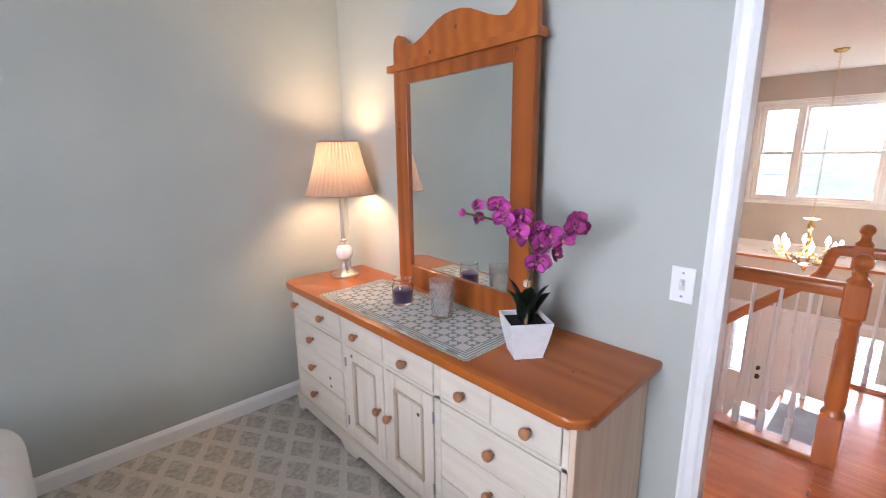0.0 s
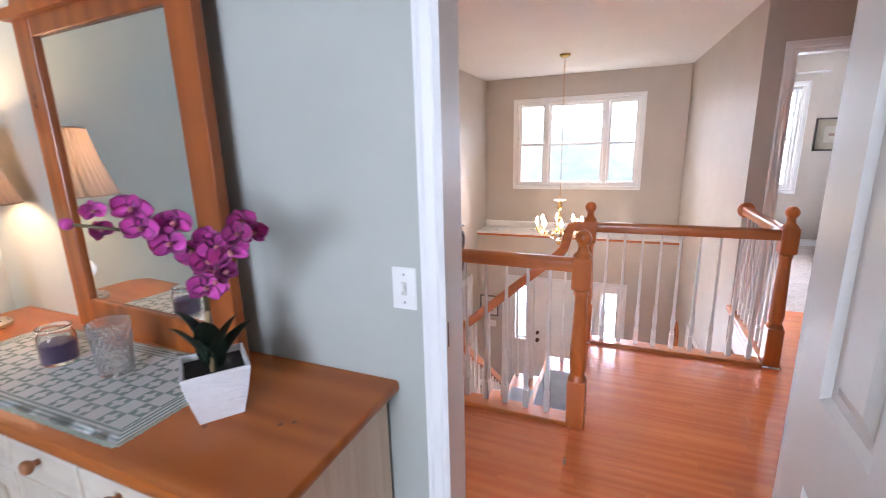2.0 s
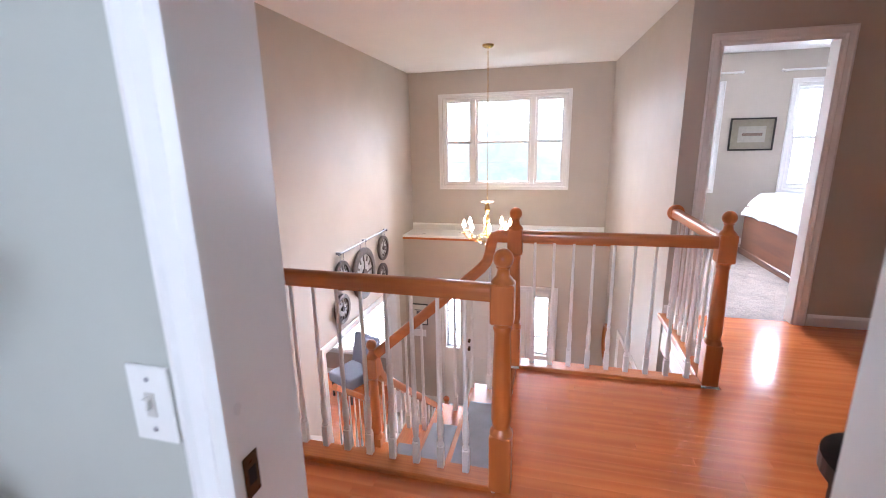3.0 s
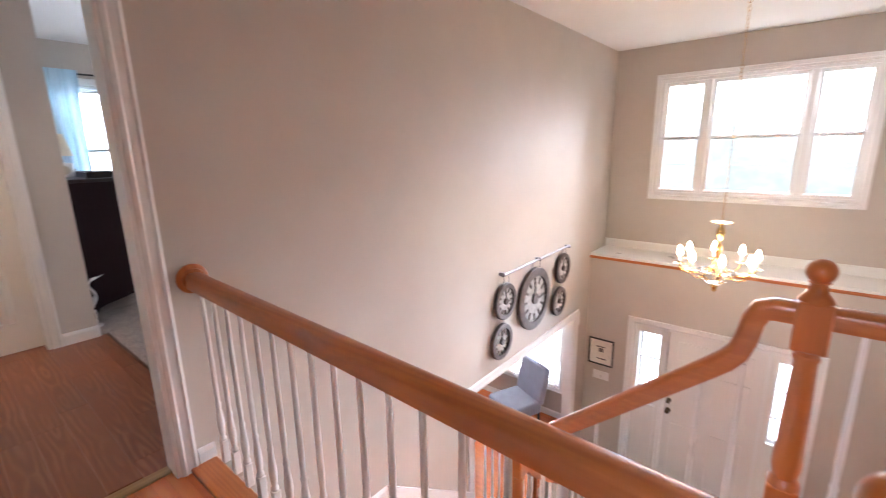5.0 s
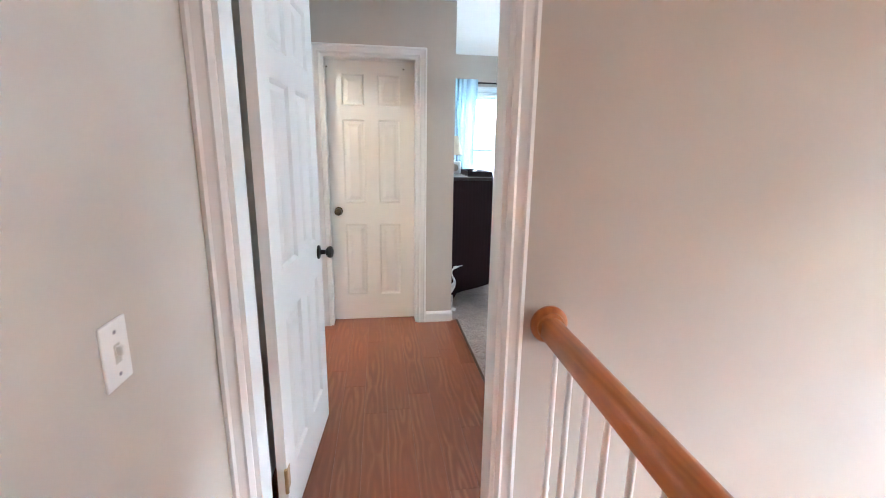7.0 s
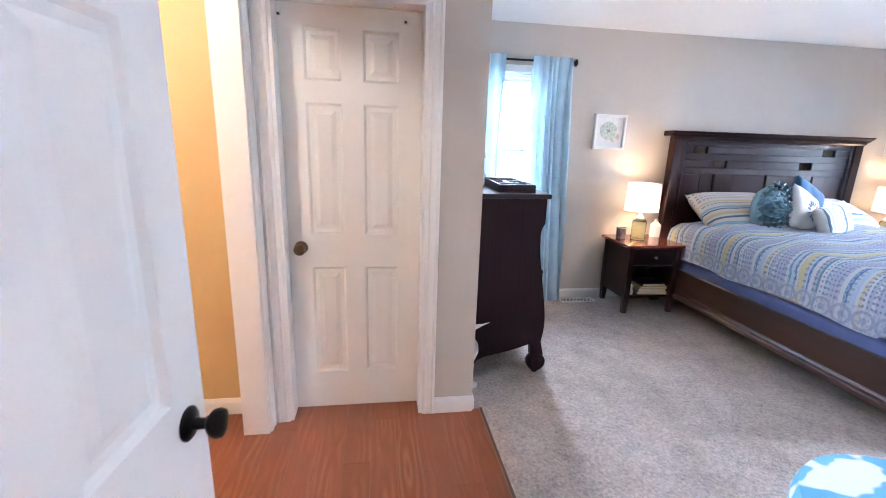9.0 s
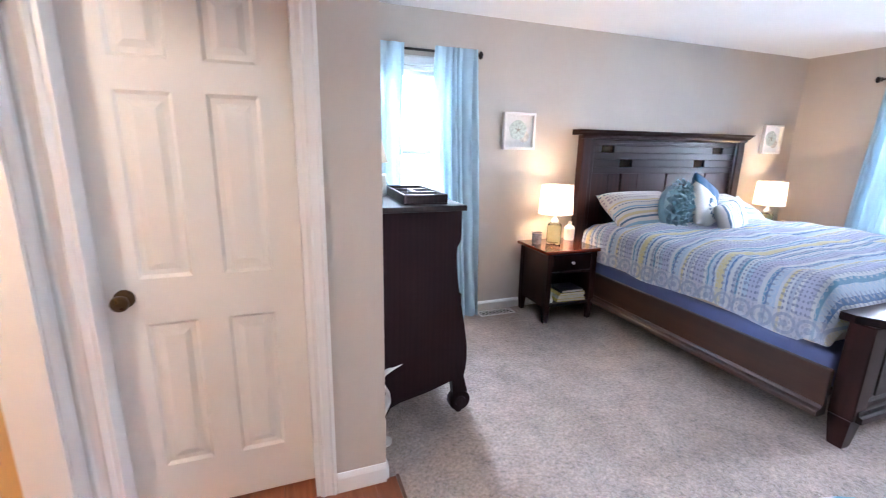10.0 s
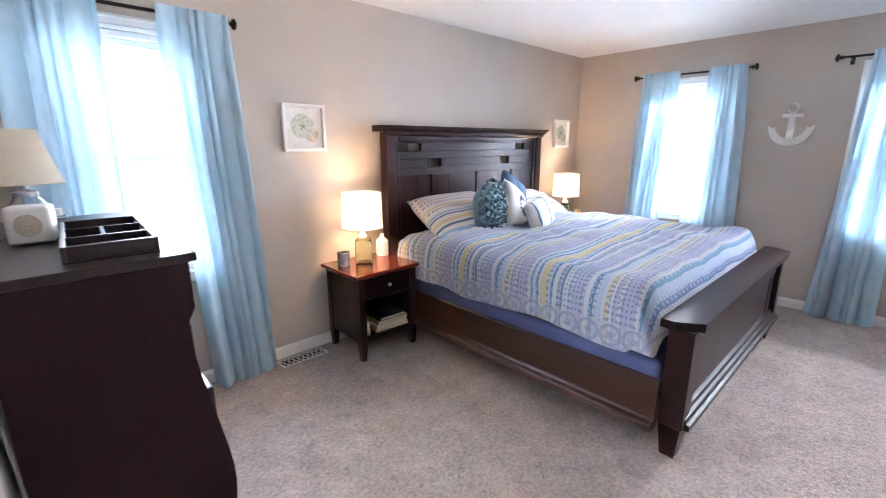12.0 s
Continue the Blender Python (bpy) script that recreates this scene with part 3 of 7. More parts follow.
# ---- windows ----
def sash_window(name, along, fixed, out, s0, s1, z0, z1, lights=1, casing_out=1, bars=0):
    """A double-hung window in a wall; along is the wall's axis, fixed its room face, out the way outdoors."""
    t = 0.05
    w = tagged(new(name), kind="structure")

    def rows_of(rs):
        return boxes([(a, b, fixed + out * c, fixed + out * d, e, f) if along == "x" else (fixed + out * c, fixed + out * d, a, b, e, f) for a, b, c, d, e, f in rs], 0.003)

    part("window_frame", rows_of([(s0, s0 + 0.03, 0.02, 0.12, z0, z1), (s1 - 0.03, s1, 0.02, 0.12, z0, z1), (s0 + 0.03, s1 - 0.03, 0.02, 0.12, z1 - 0.03, z1), (s0 + 0.03, s1 - 0.03, 0.02, 0.12, z0, z0 + 0.03)]), TRIM, w)
    inner = s1 - s0 - 0.06
    edges = [0.0, 1.0] if lights == 1 else [0.0, 0.25, 0.75, 1.0]
    zm = (z0 + z1) / 2
    for i, (ea, eb) in enumerate(zip(edges, edges[1:])):
        a, b = s0 + 0.03 + ea * inner, s0 + 0.03 + eb * inner
        if i:
            part("mullion", rows_of([(a - 0.03, a + 0.03, 0.015, 0.11, z0 + 0.03, z1 - 0.03)]), TRIM, w)
        ga, gb = a + (0.032 if i else 0.0), b - (0.032 if i < len(edges) - 2 else 0.0)
        for za, zb, dep in ((z0 + 0.03, zm + 0.018, 0.035), (zm - 0.018, z1 - 0.03, 0.068)):
            k = 0.034
            sash = part("sash", rows_of([(ga, ga + k, dep, dep + 0.03, za, zb), (gb - k, gb, dep, dep + 0.03, za, zb), (ga + k, gb - k, dep, dep + 0.03, za, za + k), (ga + k, gb - k, dep, dep + 0.03, zb - k, zb)]), TRIM, w)
            for q in range(bars):
                zq = za + k + (zb - za - 2 * k) * (q + 1) / (bars + 1)
                part("glazing_bar", rows_of([(ga + k, gb - k, dep + 0.012, dep + 0.018, zq - 0.004, zq + 0.004)]), TRIM, sash)
            pane = part("pane", rows_of([(ga + k, gb - k, dep + 0.013, dep + 0.017, za + k, zb - k)]), PANE, sash)
            pane.visible_shadow = False
    return w


sash_window("window_1", "y", 8.226, 1, 1.06, 2.87, 0.775, 2.06, 3, bars=1)
casing("trim", "y", 8.226, -1, 1.06, 2.87, 0.775, 2.06, True, 0.058)
sash_window("window_2", "x", 7.25, 1, 3.52, 4.24, 0.76, 2.04)
casing("trim", "x", 7.25, -1, 3.52, 4.24, 0.76, 2.04, True)
sash_window("window_3", "y", XE, 1, 5.66, 6.38, 0.76, 2.04)
casing("trim", "y", XE, -1, 5.66, 6.38, 0.76, 2.04, True)
sash_window("window_4", "y", XE, 1, 4.01, 4.73, 0.76, 2.04)
casing("trim", "y", XE, -1, 4.01, 4.73, 0.76, 2.04, True)
sash_window("window_5", "y", 8.20, 1, -0.80, 0.0, 0.76, 2.04)
casing("trim", "y", 8.20, -1, -0.80, 0.0, 0.76, 2.04, True)
sash_window("window_6", "y", 8.20, 1, -2.47, -1.67, 0.76, 2.04)
casing("trim", "y", 8.20, -1, -2.47, -1.67, 0.76, 2.04, True)
sash_window("window_7", "y", -1.5, -1, 0.74, 2.26, 0.95, 2.3)
sash_window("window_8", "y", 8.20, 1, 3.93, 5.63, LOW + 0.50, LOW + 2.15)
casing("trim", "y", 8.20, -1, 3.93, 5.63, LOW + 0.50, LOW + 2.15, True)
sash_window("window_9", "y", 8.20, 1, -2.15, -0.45, LOW + 0.75, LOW + 2.15)


# ---- doors ----
def panel_leaf(parent, w, h, t=0.035, knob=None, hinges=None):
    """A six-panel door leaf in the xz plane from x = 0, its front at y = 0 and its back at y = t."""
    st, mid = 0.11, 0.10
    cols = [(st, (w - mid) / 2), ((w + mid) / 2, w - st)]
    rails = [(0.0, 0.21), (0.80, 0.97), (1.60, 1.70), (1.925, h)]
    fr = [(0, st, 0, t, 0, h), (w - st, w, 0, t, 0, h), ((w - mid) / 2, (w + mid) / 2, 0, t, 0, h)]
    for a, b in rails:
        fr += [(c0, c1, 0, t, a, b) for c0, c1 in cols]
    leaf = part("leaf", boxes(fr), DOOR, parent)
    for (za, zb) in ((0.21, 0.80), (0.97, 1.60), (1.70, 1.925)):
        for c0, c1 in cols:
            bm = bmesh.new()
            for front in (True, False):
                y = [0.0, 0.011, 0.011, 0.003] if front else [t, t - 0.011, t - 0.011, t - 0.003]
                ins = [0.0, 0.012, 0.030, 0.052]
                rings = [[bm.verts.new(p) for p in ((c0 + i, d, za + i), (c1 - i, d, za + i), (c1 - i, d, zb - i), (c0 + i, d, zb - i))] for i, d in zip(ins, y)]
                for r0, r1 in zip(rings, rings[1:]):
                    for k in range(4):
                        bm.faces.new((r0[k], r0[(k + 1) % 4], r1[(k + 1) % 4], r1[k]))
                bm.faces.new(rings[-1])
            part("panel", bm, DOOR, leaf)
    if knob:
        kx, material, sides = knob
        for sgn in sides:
            y0 = 0.0 if sgn < 0 else t
            prof = [(0.033, 0), (0.033, 0.004), (0.028, 0.008), (0.012, 0.012), (0.010, 0.034), (0.016, 0.038), (0.026, 0.046), (0.029, 0.056), (0.026, 0.065), (0.014, 0.070), (0, 0.071)]
            bm = lathe(prof, 20)
            bmesh.ops.rotate(bm, verts=bm.verts, cent=(0, 0, 0), matrix=Matrix.Rotation(radians(90 * (1 if sgn < 0 else -1)), 3, "X"))
            bmesh.ops.translate(bm, verts=bm.verts, vec=(kx, y0, 0.905))
            part("knob", bm, material, leaf, smooth=40)
    if hinges:
        for hz in (0.22, 1.84):
            bm = box(-0.004, 0.036, hinges - 0.002, hinges + 0.002, hz - 0.045, hz + 0.045, 0.0015)
            lathe([(0.007, -0.048), (0.007, 0.048)], 8, (-0.005, hinges, hz), bm)
            part("hinge", bm, metal("hinge_brass", (0.45, 0.33, 0.18), 0.35), leaf)
    return leaf


room_door = thing("door_1", "white six-panel door standing open into the room", "door", (2.035, 0.876, 0.012), 177.5, kind="structure")
panel_leaf(room_door, 0.70, 2.015, knob=(0.635, BLACK_METAL, (-1, 1)))
main_door = thing("door_2", "white six-panel bedroom door standing open, black knobs", "door", (2.367, 3.530, 0.012), 85.5, kind="structure")
panel_leaf(main_door, 0.735, 2.015, knob=(0.67, BLACK_METAL, (-1, 1)), hinges=0.001)
closet_door = thing("door_3", "closed white six-panel closet door with bronze knob", "door", (2.333, 5.61, 0.012), 0.0, kind="structure")
panel_leaf(closet_door, 0.654, 2.02, knob=(0.06, BRONZE, (-1,)))

strike = thing("strike_plate", "dark bronze strike plate on the door jamb", "strike plate", (2.103, 1.629, 0.905), kind="structure")
part("plate", boxes([(-0.016, 0.016, -0.0025, 0, -0.036, 0.036)], 0.001), BRONZE, strike)
# thin black patch, the shade of the latch hole put into its colour
part("latch_hole", box(-0.008, 0.008, -0.0032, -0.0025, -0.014, 0.014), plain("latch_hole_shade", (0.01, 0.01, 0.01), 0.8), strike)
for hx in (2.345, 2.905):
    hook = thing("door_hook", "small metal over-door hook at the top of the closet door", "hook", (hx, 5.608, 2.005), group="over-door hooks")
    part("strap", boxes([(-0.010, 0.010, -0.003, 0, -0.03, 0.025)], 0.001), SWITCH, hook)
    part("prong", boxes([(-0.006, 0.006, -0.02, -0.003, -0.03, -0.022)], 0.002), BRONZE, hook)
# ---- balustrades and stairs ----
RAIL_PROFILE = [(-0.030, -0.030), (0.030, -0.030), (0.034, -0.012), (0.031, 0.004), (0.033, 0.016), (0.026, 0.029), (0.012, 0.035), (-0.012, 0.035), (-0.026, 0.029), (-0.033, 0.016), (-0.031, 0.004), (-0.034, -0.012)]
WHITE_POST = paint("white_baluster_paint", (0.84, 0.82, 0.79), 0.3, 0.03, 0.05, 60)


def baluster(parent, at, height):
    """A slim turned baluster on a square foot."""
    x, y, z = at
    foot = min(0.105, height * 0.2)
    bm = box(x - 0.0145, x + 0.0145, y - 0.0145, y + 0.0145, z, z + foot, 0.002)
    s = height - foot
    prof = [(0.012, 0), (0.016, 0.010), (0.010, 0.022), (0.012, 0.032), (0.0155, 0.075), (0.0150, 0.10), (0.0095, 0.16), (0.0125, 0.175), (0.0085, 0.19), (0.0105, 0.26), (0.0078, s)]
    lathe(prof, 10, (x, y, z + foot), bm)
    return part("baluster", bm, WHITE_POST, parent, smooth=40)


def newel(parent, x, y, z, top):
    """A post: square foot, slim turned shaft, square block and a ball."""
    h = top - z
    a = 0.044
    bm = box(x - a, x + a, y - a, y + a, z, z + 0.25 * h, 0.004)
    add_box(bm, x - a, x + a, y - a, y + a, z + 0.72 * h, z + 0.875 * h, 0.006)
    lathe([(0.047, 0), (0.044, 0.012), (0.034, 0.03), (0.037, 0.045), (0.041, 0.07), (0.035, 0.30 * h), (0.031, 0.43 * h), (0.036, 0.445 * h), (0.033, 0.455 * h), (0.040, 0.47 * h)], 20, (x, y, z + 0.25 * h), bm)
    post = part("newel_post", bm, OAK_POST, parent, smooth=35)
    b = 0.038
    zb = top - b
    prof = [(0.046, z + 0.875 * h - zb), (0.040, z + 0.885 * h - zb), (0.026, z + 0.90 * h - zb), (0.022, -b * 1.02), (0.028, -b * 0.85)]
    prof += [(b * math.cos(t), b * math.sin(t)) for t in [radians(-50 + 140 * i / 9) for i in range(9)]] + [(0, b)]
    part("ball_finial", lathe(prof, 24, (x, y, zb)), OAK_POST, post, smooth=60)
    return post


def rail_run(parent, points, material):
    return part("handrail", sweep(points, RAIL_PROFILE), material, parent, smooth=50)


def rosette(parent, x, y, z, axis):
    bm = lathe([(0.062, 0), (0.062, 0.010), (0.055, 0.018), (0.046, 0.020), (0.044, 0.026), (0.0, 0.027)], 28)
    bmesh.ops.rotate(bm, verts=bm.verts, cent=(0, 0, 0), matrix=Matrix.Rotation(radians(90 if axis == "y" else -90), 3, "X" if axis == "y" else "Y"))
    bmesh.ops.translate(bm, verts=bm.verts, vec=(x, y, z))
    return part("rosette", bm, OAK_POST, parent, smooth=40)


guard = thing("balustrade", "landing balustrade of orange oak with white turned balusters", "railing", (3.168, 1.367, 0), group="landing balustrades")
GX0, GY0 = 3.168, 1.367
newel(guard, 0, 0, 0, 1.02)
rail_run(guard, [(0.022, 0.045, 0.843), (0.080, 2.013, 0.846)], OAK_RAIL)
rosette(guard, 0.080, 3.390 - GY0, 0.852, "y")
for i in range(17):
    s = 1.943 - i * 0.112
    baluster(guard, (0.022 + 0.058 * s / 2.0, s, 0.022), 0.793)

guard2 = thing("balustrade", "oak corner balustrade with white balusters beside the stair opening", "railing", (4.232, 0.280, 0), group="landing balustrades")
newel(guard2, 0, 0, 0, 1.02)
newel(guard2, 0, 1.134, 0, 1.02)
rail_run(guard2, [(0, 0.045, 0.845), (0, 1.09, 0.845)], OAK_RAIL)
for i in range(9):
    baluster(guard2, (0, 0.118 + i * 0.112, 0.022), 0.795)
rail_run(guard2, [(0.045, 0, 0.845), (1.04, 0, 0.845)], OAK_RAIL_X)
rosette(guard2, 1.062, 0, 0.848, "x")
for i in range(9):
    baluster(guard2, (0.105 + i * 0.105, 0, 0.022), 0.795)

LAND = -5 * RISE
stair_rail = thing("stair_railing", "sloping oak stair handrail with white balusters", "railing", (4.232, 2.405, LAND))
newel(stair_rail, 0, 0, 0, 1.03)
sl = [(0, -0.96, 0.845 - LAND), (0, -0.895, 0.845 - LAND), (0, -0.868, 0.835 - LAND), (0, -0.850, 0.80 - LAND), (0, -0.838, 0.73 - LAND), (0, -0.822, 0.68 - LAND), (0, -0.79, 0.637 - LAND), (0, -0.74, 0.590 - LAND), (0, -0.045, -0.03 - LAND)]
rail_run(stair_rail, sl, OAK_RAIL)
for i in range(7):
    yy = -0.84 + i * 0.115
    zt = -RISE * (1 + int((yy + 0.995) / 0.2475)) - LAND
    zr = (0.590 - (yy + 0.74) * 0.892 - LAND) if yy > -0.79 else 0.68 - LAND
    baluster(stair_rail, (-0.02, yy, zt), zr - zt - 0.035)
rail_run(stair_rail, [(0.03, 0, 0.86), (0.055, 0, 0.84), (0.075, 0, 0.79), (0.09, 0, 0.74), (0.13, 0, 0.68), (0.20, 0, 0.615), (2.05, 0, -0.88)], OAK_RAIL_X)
for i in range(17):
    xx = 0.15 + i * 0.118
    zt = -RISE * (1 + int(xx / 0.25))
    zr = 0.615 - (xx - 0.20) * 0.808
    baluster(stair_rail, (xx, -0.005, zt), max(0.3, zr - zt - 0.04))
newel(stair_rail, 2.10, 0, LOW - LAND, LOW - LAND + 1.03)

far_rail = thing("stair_railing", "lower oak handrail with white balusters along the wide opening", "railing", (5.30, 3.35, 0))
zf = LAND + 0.86
rail_run(far_rail, [(0, 0, zf - 0.14 - 1.06 * 0.77), (0.98, 0, zf - 0.14 - 2.04 * 0.79)], OAK_RAIL_X)
for i in range(8):
    xx = 0.06 + i * 0.118
    zt = LAND - RISE * (1 + int((xx + 1.06) / 0.25))
    baluster(far_rail, (xx, 0, zt), max(0.3, zf - 0.14 - (xx + 1.06) * 0.78 - zt - 0.03))
newel(far_rail, 1.02, 0, LOW, LOW + 1.03)

stairs = thing("stairs", "oak stairs with white risers turning at a landing", "stairs", (0, 0, 0), kind="structure")
for i in range(1, 5):
    y0 = 1.412 + (i - 1) * 0.2475
    part("tread", box(3.205, 4.262, y0 - 0.002, y0 + 0.2475 + 0.028, -i * RISE - 0.028, -i * RISE, 0.006, 2), OAK_RAIL_X, stairs)
    part("riser", box(3.205, 4.21, y0 + 0.2475 - 0.012, y0 + 0.2475, -(i + 1) * RISE, -i * RISE - 0.028), TRIM, stairs)
part("landing", box(3.205, 4.262, 2.402, 3.392, LAND - 0.2, LAND, 0.004), OAK_RAIL, stairs)
for j in range(1, 9):
    x0 = 4.24 + (j - 1) * 0.25
    z = LAND - j * RISE
    part("tread", box(x0 - 0.002, x0 + 0.278, 2.375, 3.39, z - 0.028, z, 0.006, 2), OAK_RAIL, stairs)
    part("riser", box(x0 + 0.238, x0 + 0.25, 2.41, 3.39, z - RISE, z - 0.028), TRIM, stairs)
part("riser", box(4.228, 4.24, 2.41, 3.39, LAND - RISE, LAND - 0.02), TRIM, stairs)
side = [(1.45, LOW), (3.39, LOW), (3.39, LAND - 0.03)]
st = [(2.39, LAND - 0.03)]
for i in range(4, 0, -1):
    y0 = 1.412 + (i - 1) * 0.2475
    st += [(y0 + 0.2475, -i * RISE - 0.029), (y0, -i * RISE - 0.029)]
part("stringer", prism([(1.412, LOW), (2.39, LOW)] + st, "x", 4.19, 4.228), TRIM, stairs)
st = []
for j in range(8, 0, -1):
    x0 = 4.24 + (j - 1) * 0.25
    z = LAND - j * RISE - 0.029
    st += [(x0 + 0.25, z), (x0, z)]
part("stringer", prism([(4.228, LOW), (6.24, LOW)] + st, "y", 2.385, 2.42), TRIM, stairs)
part("skirt", prism([(4.24, LAND + 0.12), (5.235, LAND + 0.12 - 0.772 * 0.995), (5.235, LAND - 0.35 - 0.772), (4.24, LAND - 0.35)], "y", 3.372, 3.390), TRIM, stairs)
base_run((4.24, YN), (3.22, YN), 1, 0.12, LAND)
MAT = fabric("grey_mat", (0.20, 0.19, 0.19), 300, 0.15)
for i in range(1, 5):
    y0 = 1.412 + (i - 1) * 0.2475
    m = tagged(link_mesh("stair_mat", box(3.42, 4.03, y0 + 0.025, y0 + 0.245, -i * RISE, -i * RISE + 0.009, 0.004, 2), MAT), "grey carpet mat on an oak stair tread", "mat", "stair tread mats")

# front door with its sidelights
front = thing("door_4", "white panelled front door between two glazed sidelights", "door", (7.735, 1.155, LOW), kind="structure")
W, H = 1.665, 2.01
part("door_frame", boxes([(0, 0.10, 0, 0.03, 0, H), (0, 0.10, W - 0.03, W, 0, H), (0, 0.10, 0.03, W - 0.03, H - 0.03, H), (0, 0.10, 0.345, 0.375, 0, H - 0.03), (0, 0.10, 1.29, 1.32, 0, H - 0.03)], 0.003), TRIM, front)
for a, b in ((0.03, 0.345), (1.32, W - 0.03)):
    g0, g1 = (a + 0.035, b - 0.055) if a < 1 else (a + 0.055, b - 0.035)
    sl = part("sidelight", boxes([(0.02, 0.06, a, g0, 0, H - 0.03), (0.02, 0.06, g1, b, 0, H - 0.03), (0.02, 0.06, g0, g1, 0, 0.98), (0.02, 0.06, g0, g1, 1.90, H - 0.03)], 0.003), DOOR, front)
    part("pane", box(0.036, 0.042, g0, g1, 0.98, 1.90), PANE, sl).visible_shadow = False
    for q in (1.287, 1.593):
        part("glazing_bar", box(0.028, 0.050, g0, g1, q - 0.008, q + 0.008), TRIM, sl)
door_leaf = part("leaf", boxes([(0.025, 0.065, 0.38, 1.285, 0.01, H - 0.035)], 0.003), DOOR, front)
for za, zb in ((0.15, 0.85), (1.0, 1.55), (1.66, 1.88)):
    for ya, yb in ((0.48, 0.79), (0.875, 1.185)):
        part("panel", boxes([(0.016, 0.026, ya, yb, za, zb)], 0.008), DOOR, door_leaf)
for kz, r in ((1.00, 0.030), (1.13, 0.026)):
    bm = lathe([(r, 0), (r, 0.006), (r * 0.4, 0.012), (r * 0.4, 0.03), (r * 0.85, 0.04), (r * 0.85, 0.055), (0, 0.062)], 16)
    bmesh.ops.rotate(bm, verts=bm.verts, cent=(0, 0, 0), matrix=Matrix.Rotation(radians(-90), 3, "Y"))
    bmesh.ops.translate(bm, verts=bm.verts, vec=(0.025, 1.225, kz))
    part("knob", bm, BRONZE, door_leaf, smooth=40)
casing("trim", "y", 7.72, -1, 1.155, 2.82, LOW, -0.69)
slab("wall_porch", [(8.0, 8.05, 0.3, 3.4, LOW - 0.1, 0.02)], plain("daylit_porch", (0.8, 0.8, 0.78), 0.9))


# ---- foyer things ----
SILVER = metal("brushed_silver", (0.40, 0.39, 0.42), 0.5)
AGED = plain("aged_dark_metal", (0.075, 0.055, 0.048), 0.45, 0.5, 18)
PEWTER = plain("pale_pewter", (0.40, 0.39, 0.38), 0.45, 0.35, 25)
art = thing("wall_clock_art", "cluster of round dark metal gear clocks hung from a silver rail", "wall art", (5.61, YN, 0.032))


def disc(r, y0, y1, x, z, hole=0.0, n=32):
    bm = bmesh.new()
    prof = [(r, y0), (r, y1 * 0.8 + y0 * 0.2), (r * 0.96, y1), (max(hole, 0.001), y1), (max(hole, 0.001), y0)]
    lathe(prof, n, (0, 0, 0), bm)
    bmesh.ops.rotate(bm, verts=bm.verts, cent=(0, 0, 0), matrix=Matrix.Rotation(radians(90), 3, "X"))
    bmesh.ops.translate(bm, verts=bm.verts, vec=(x, 0, z))
    return bm


def gear_clock(x, z, r):
    rim = part("clock_rim", disc(r, 0.012, 0.045, x, z, r * 0.74), AGED, art, "dark bronze rim", smooth=40)
    part("clock_face", disc(r * 0.76, 0.014, 0.026, x, z), PEWTER, rim, smooth=40)
    part("clock_hub", disc(r * 0.17, 0.026, 0.045, x, z), AGED, rim, smooth=40)
    mark = None
    for k in range(12):
        if mark is None:
            mark = part("clock_numeral", box(r * 0.48, r * 0.70, -0.034, -0.026, -r * 0.04, r * 0.04, 0.002), AGED, rim)
            piece = mark
        else:
            piece = new("clock_numeral", mark.data)
            piece.parent = rim
        piece.matrix_local = Matrix.Translation((x, 0, z)) @ Matrix.Rotation(2 * math.pi * k / 12, 4, "Y")
    part("minute_pointer", box(x - r * 0.035, x + r * 0.035, -0.040, -0.034, z - r * 0.1, z + r * 0.5), AGED, rim)
    part("hour_pointer", box(x - r * 0.1, x + r * 0.38, -0.044, -0.040, z - r * 0.035, z + r * 0.035), AGED, rim)


part("rail", sweep([(0.0, -0.04, 0.262), (1.355, -0.04, 0.277)], circle(0.011)), SILVER, art, smooth=50)
for xx in (0.02, 0.67, 1.34):
    bm = box(xx - 0.012, xx + 0.012, -0.055, 0, 0.255, 0.285, 0.003)
    part("rail_bracket", bm, SILVER, art)
    part("rail_finial", lathe([(0.0, -0.02), (0.018, 0), (0.0, 0.02)], 12, (xx, -0.05, 0.27)), SILVER, art)
for x, z, r in ((0.077, 0.012, 0.165), (0.022, -0.346, 0.165), (0.618, -0.118, 0.310), (1.243, 0.047, 0.165), (1.177, -0.306, 0.160)):
    gear_clock(x, z, r)
    for dx in (-0.25, 0.25):
        if z > -0.2:
            part("hanger", sweep([(x + dx * r, -0.035, z + r * 0.95), (x + dx * r, -0.035, 0.262)], circle(0.003, 6)), SILVER, art)

cert = thing("framed_certificate", "small black-framed print with cream mat", "picture", (7.718, 3.185, -1.182))
part("frame", boxes([(-0.02, 0, -0.155, 0.155, -0.175, -0.158), (-0.02, 0, -0.155, 0.155, 0.158, 0.175), (-0.02, 0, -0.155, -0.138, -0.158, 0.158), (-0.02, 0, 0.138, 0.155, -0.158, 0.158)], 0.003), plain("black_lacquer", (0.02, 0.018, 0.016), 0.3), cert)
part("mat_board", box(-0.008, -0.002, -0.14, 0.14, -0.16, 0.16), plain("cream_paper", (0.75, 0.71, 0.62), 0.8), cert)
ink = plain("grey_ink", (0.16, 0.13, 0.13), 0.8)
for row in ((-0.05, 0.06, 0.06, 0.075), (-0.03, 0.03, 0.0, 0.05), (-0.07, 0.05, -0.10, -0.085)):
    part("print_bar", box(-0.010, -0.008, *row), ink, cert)


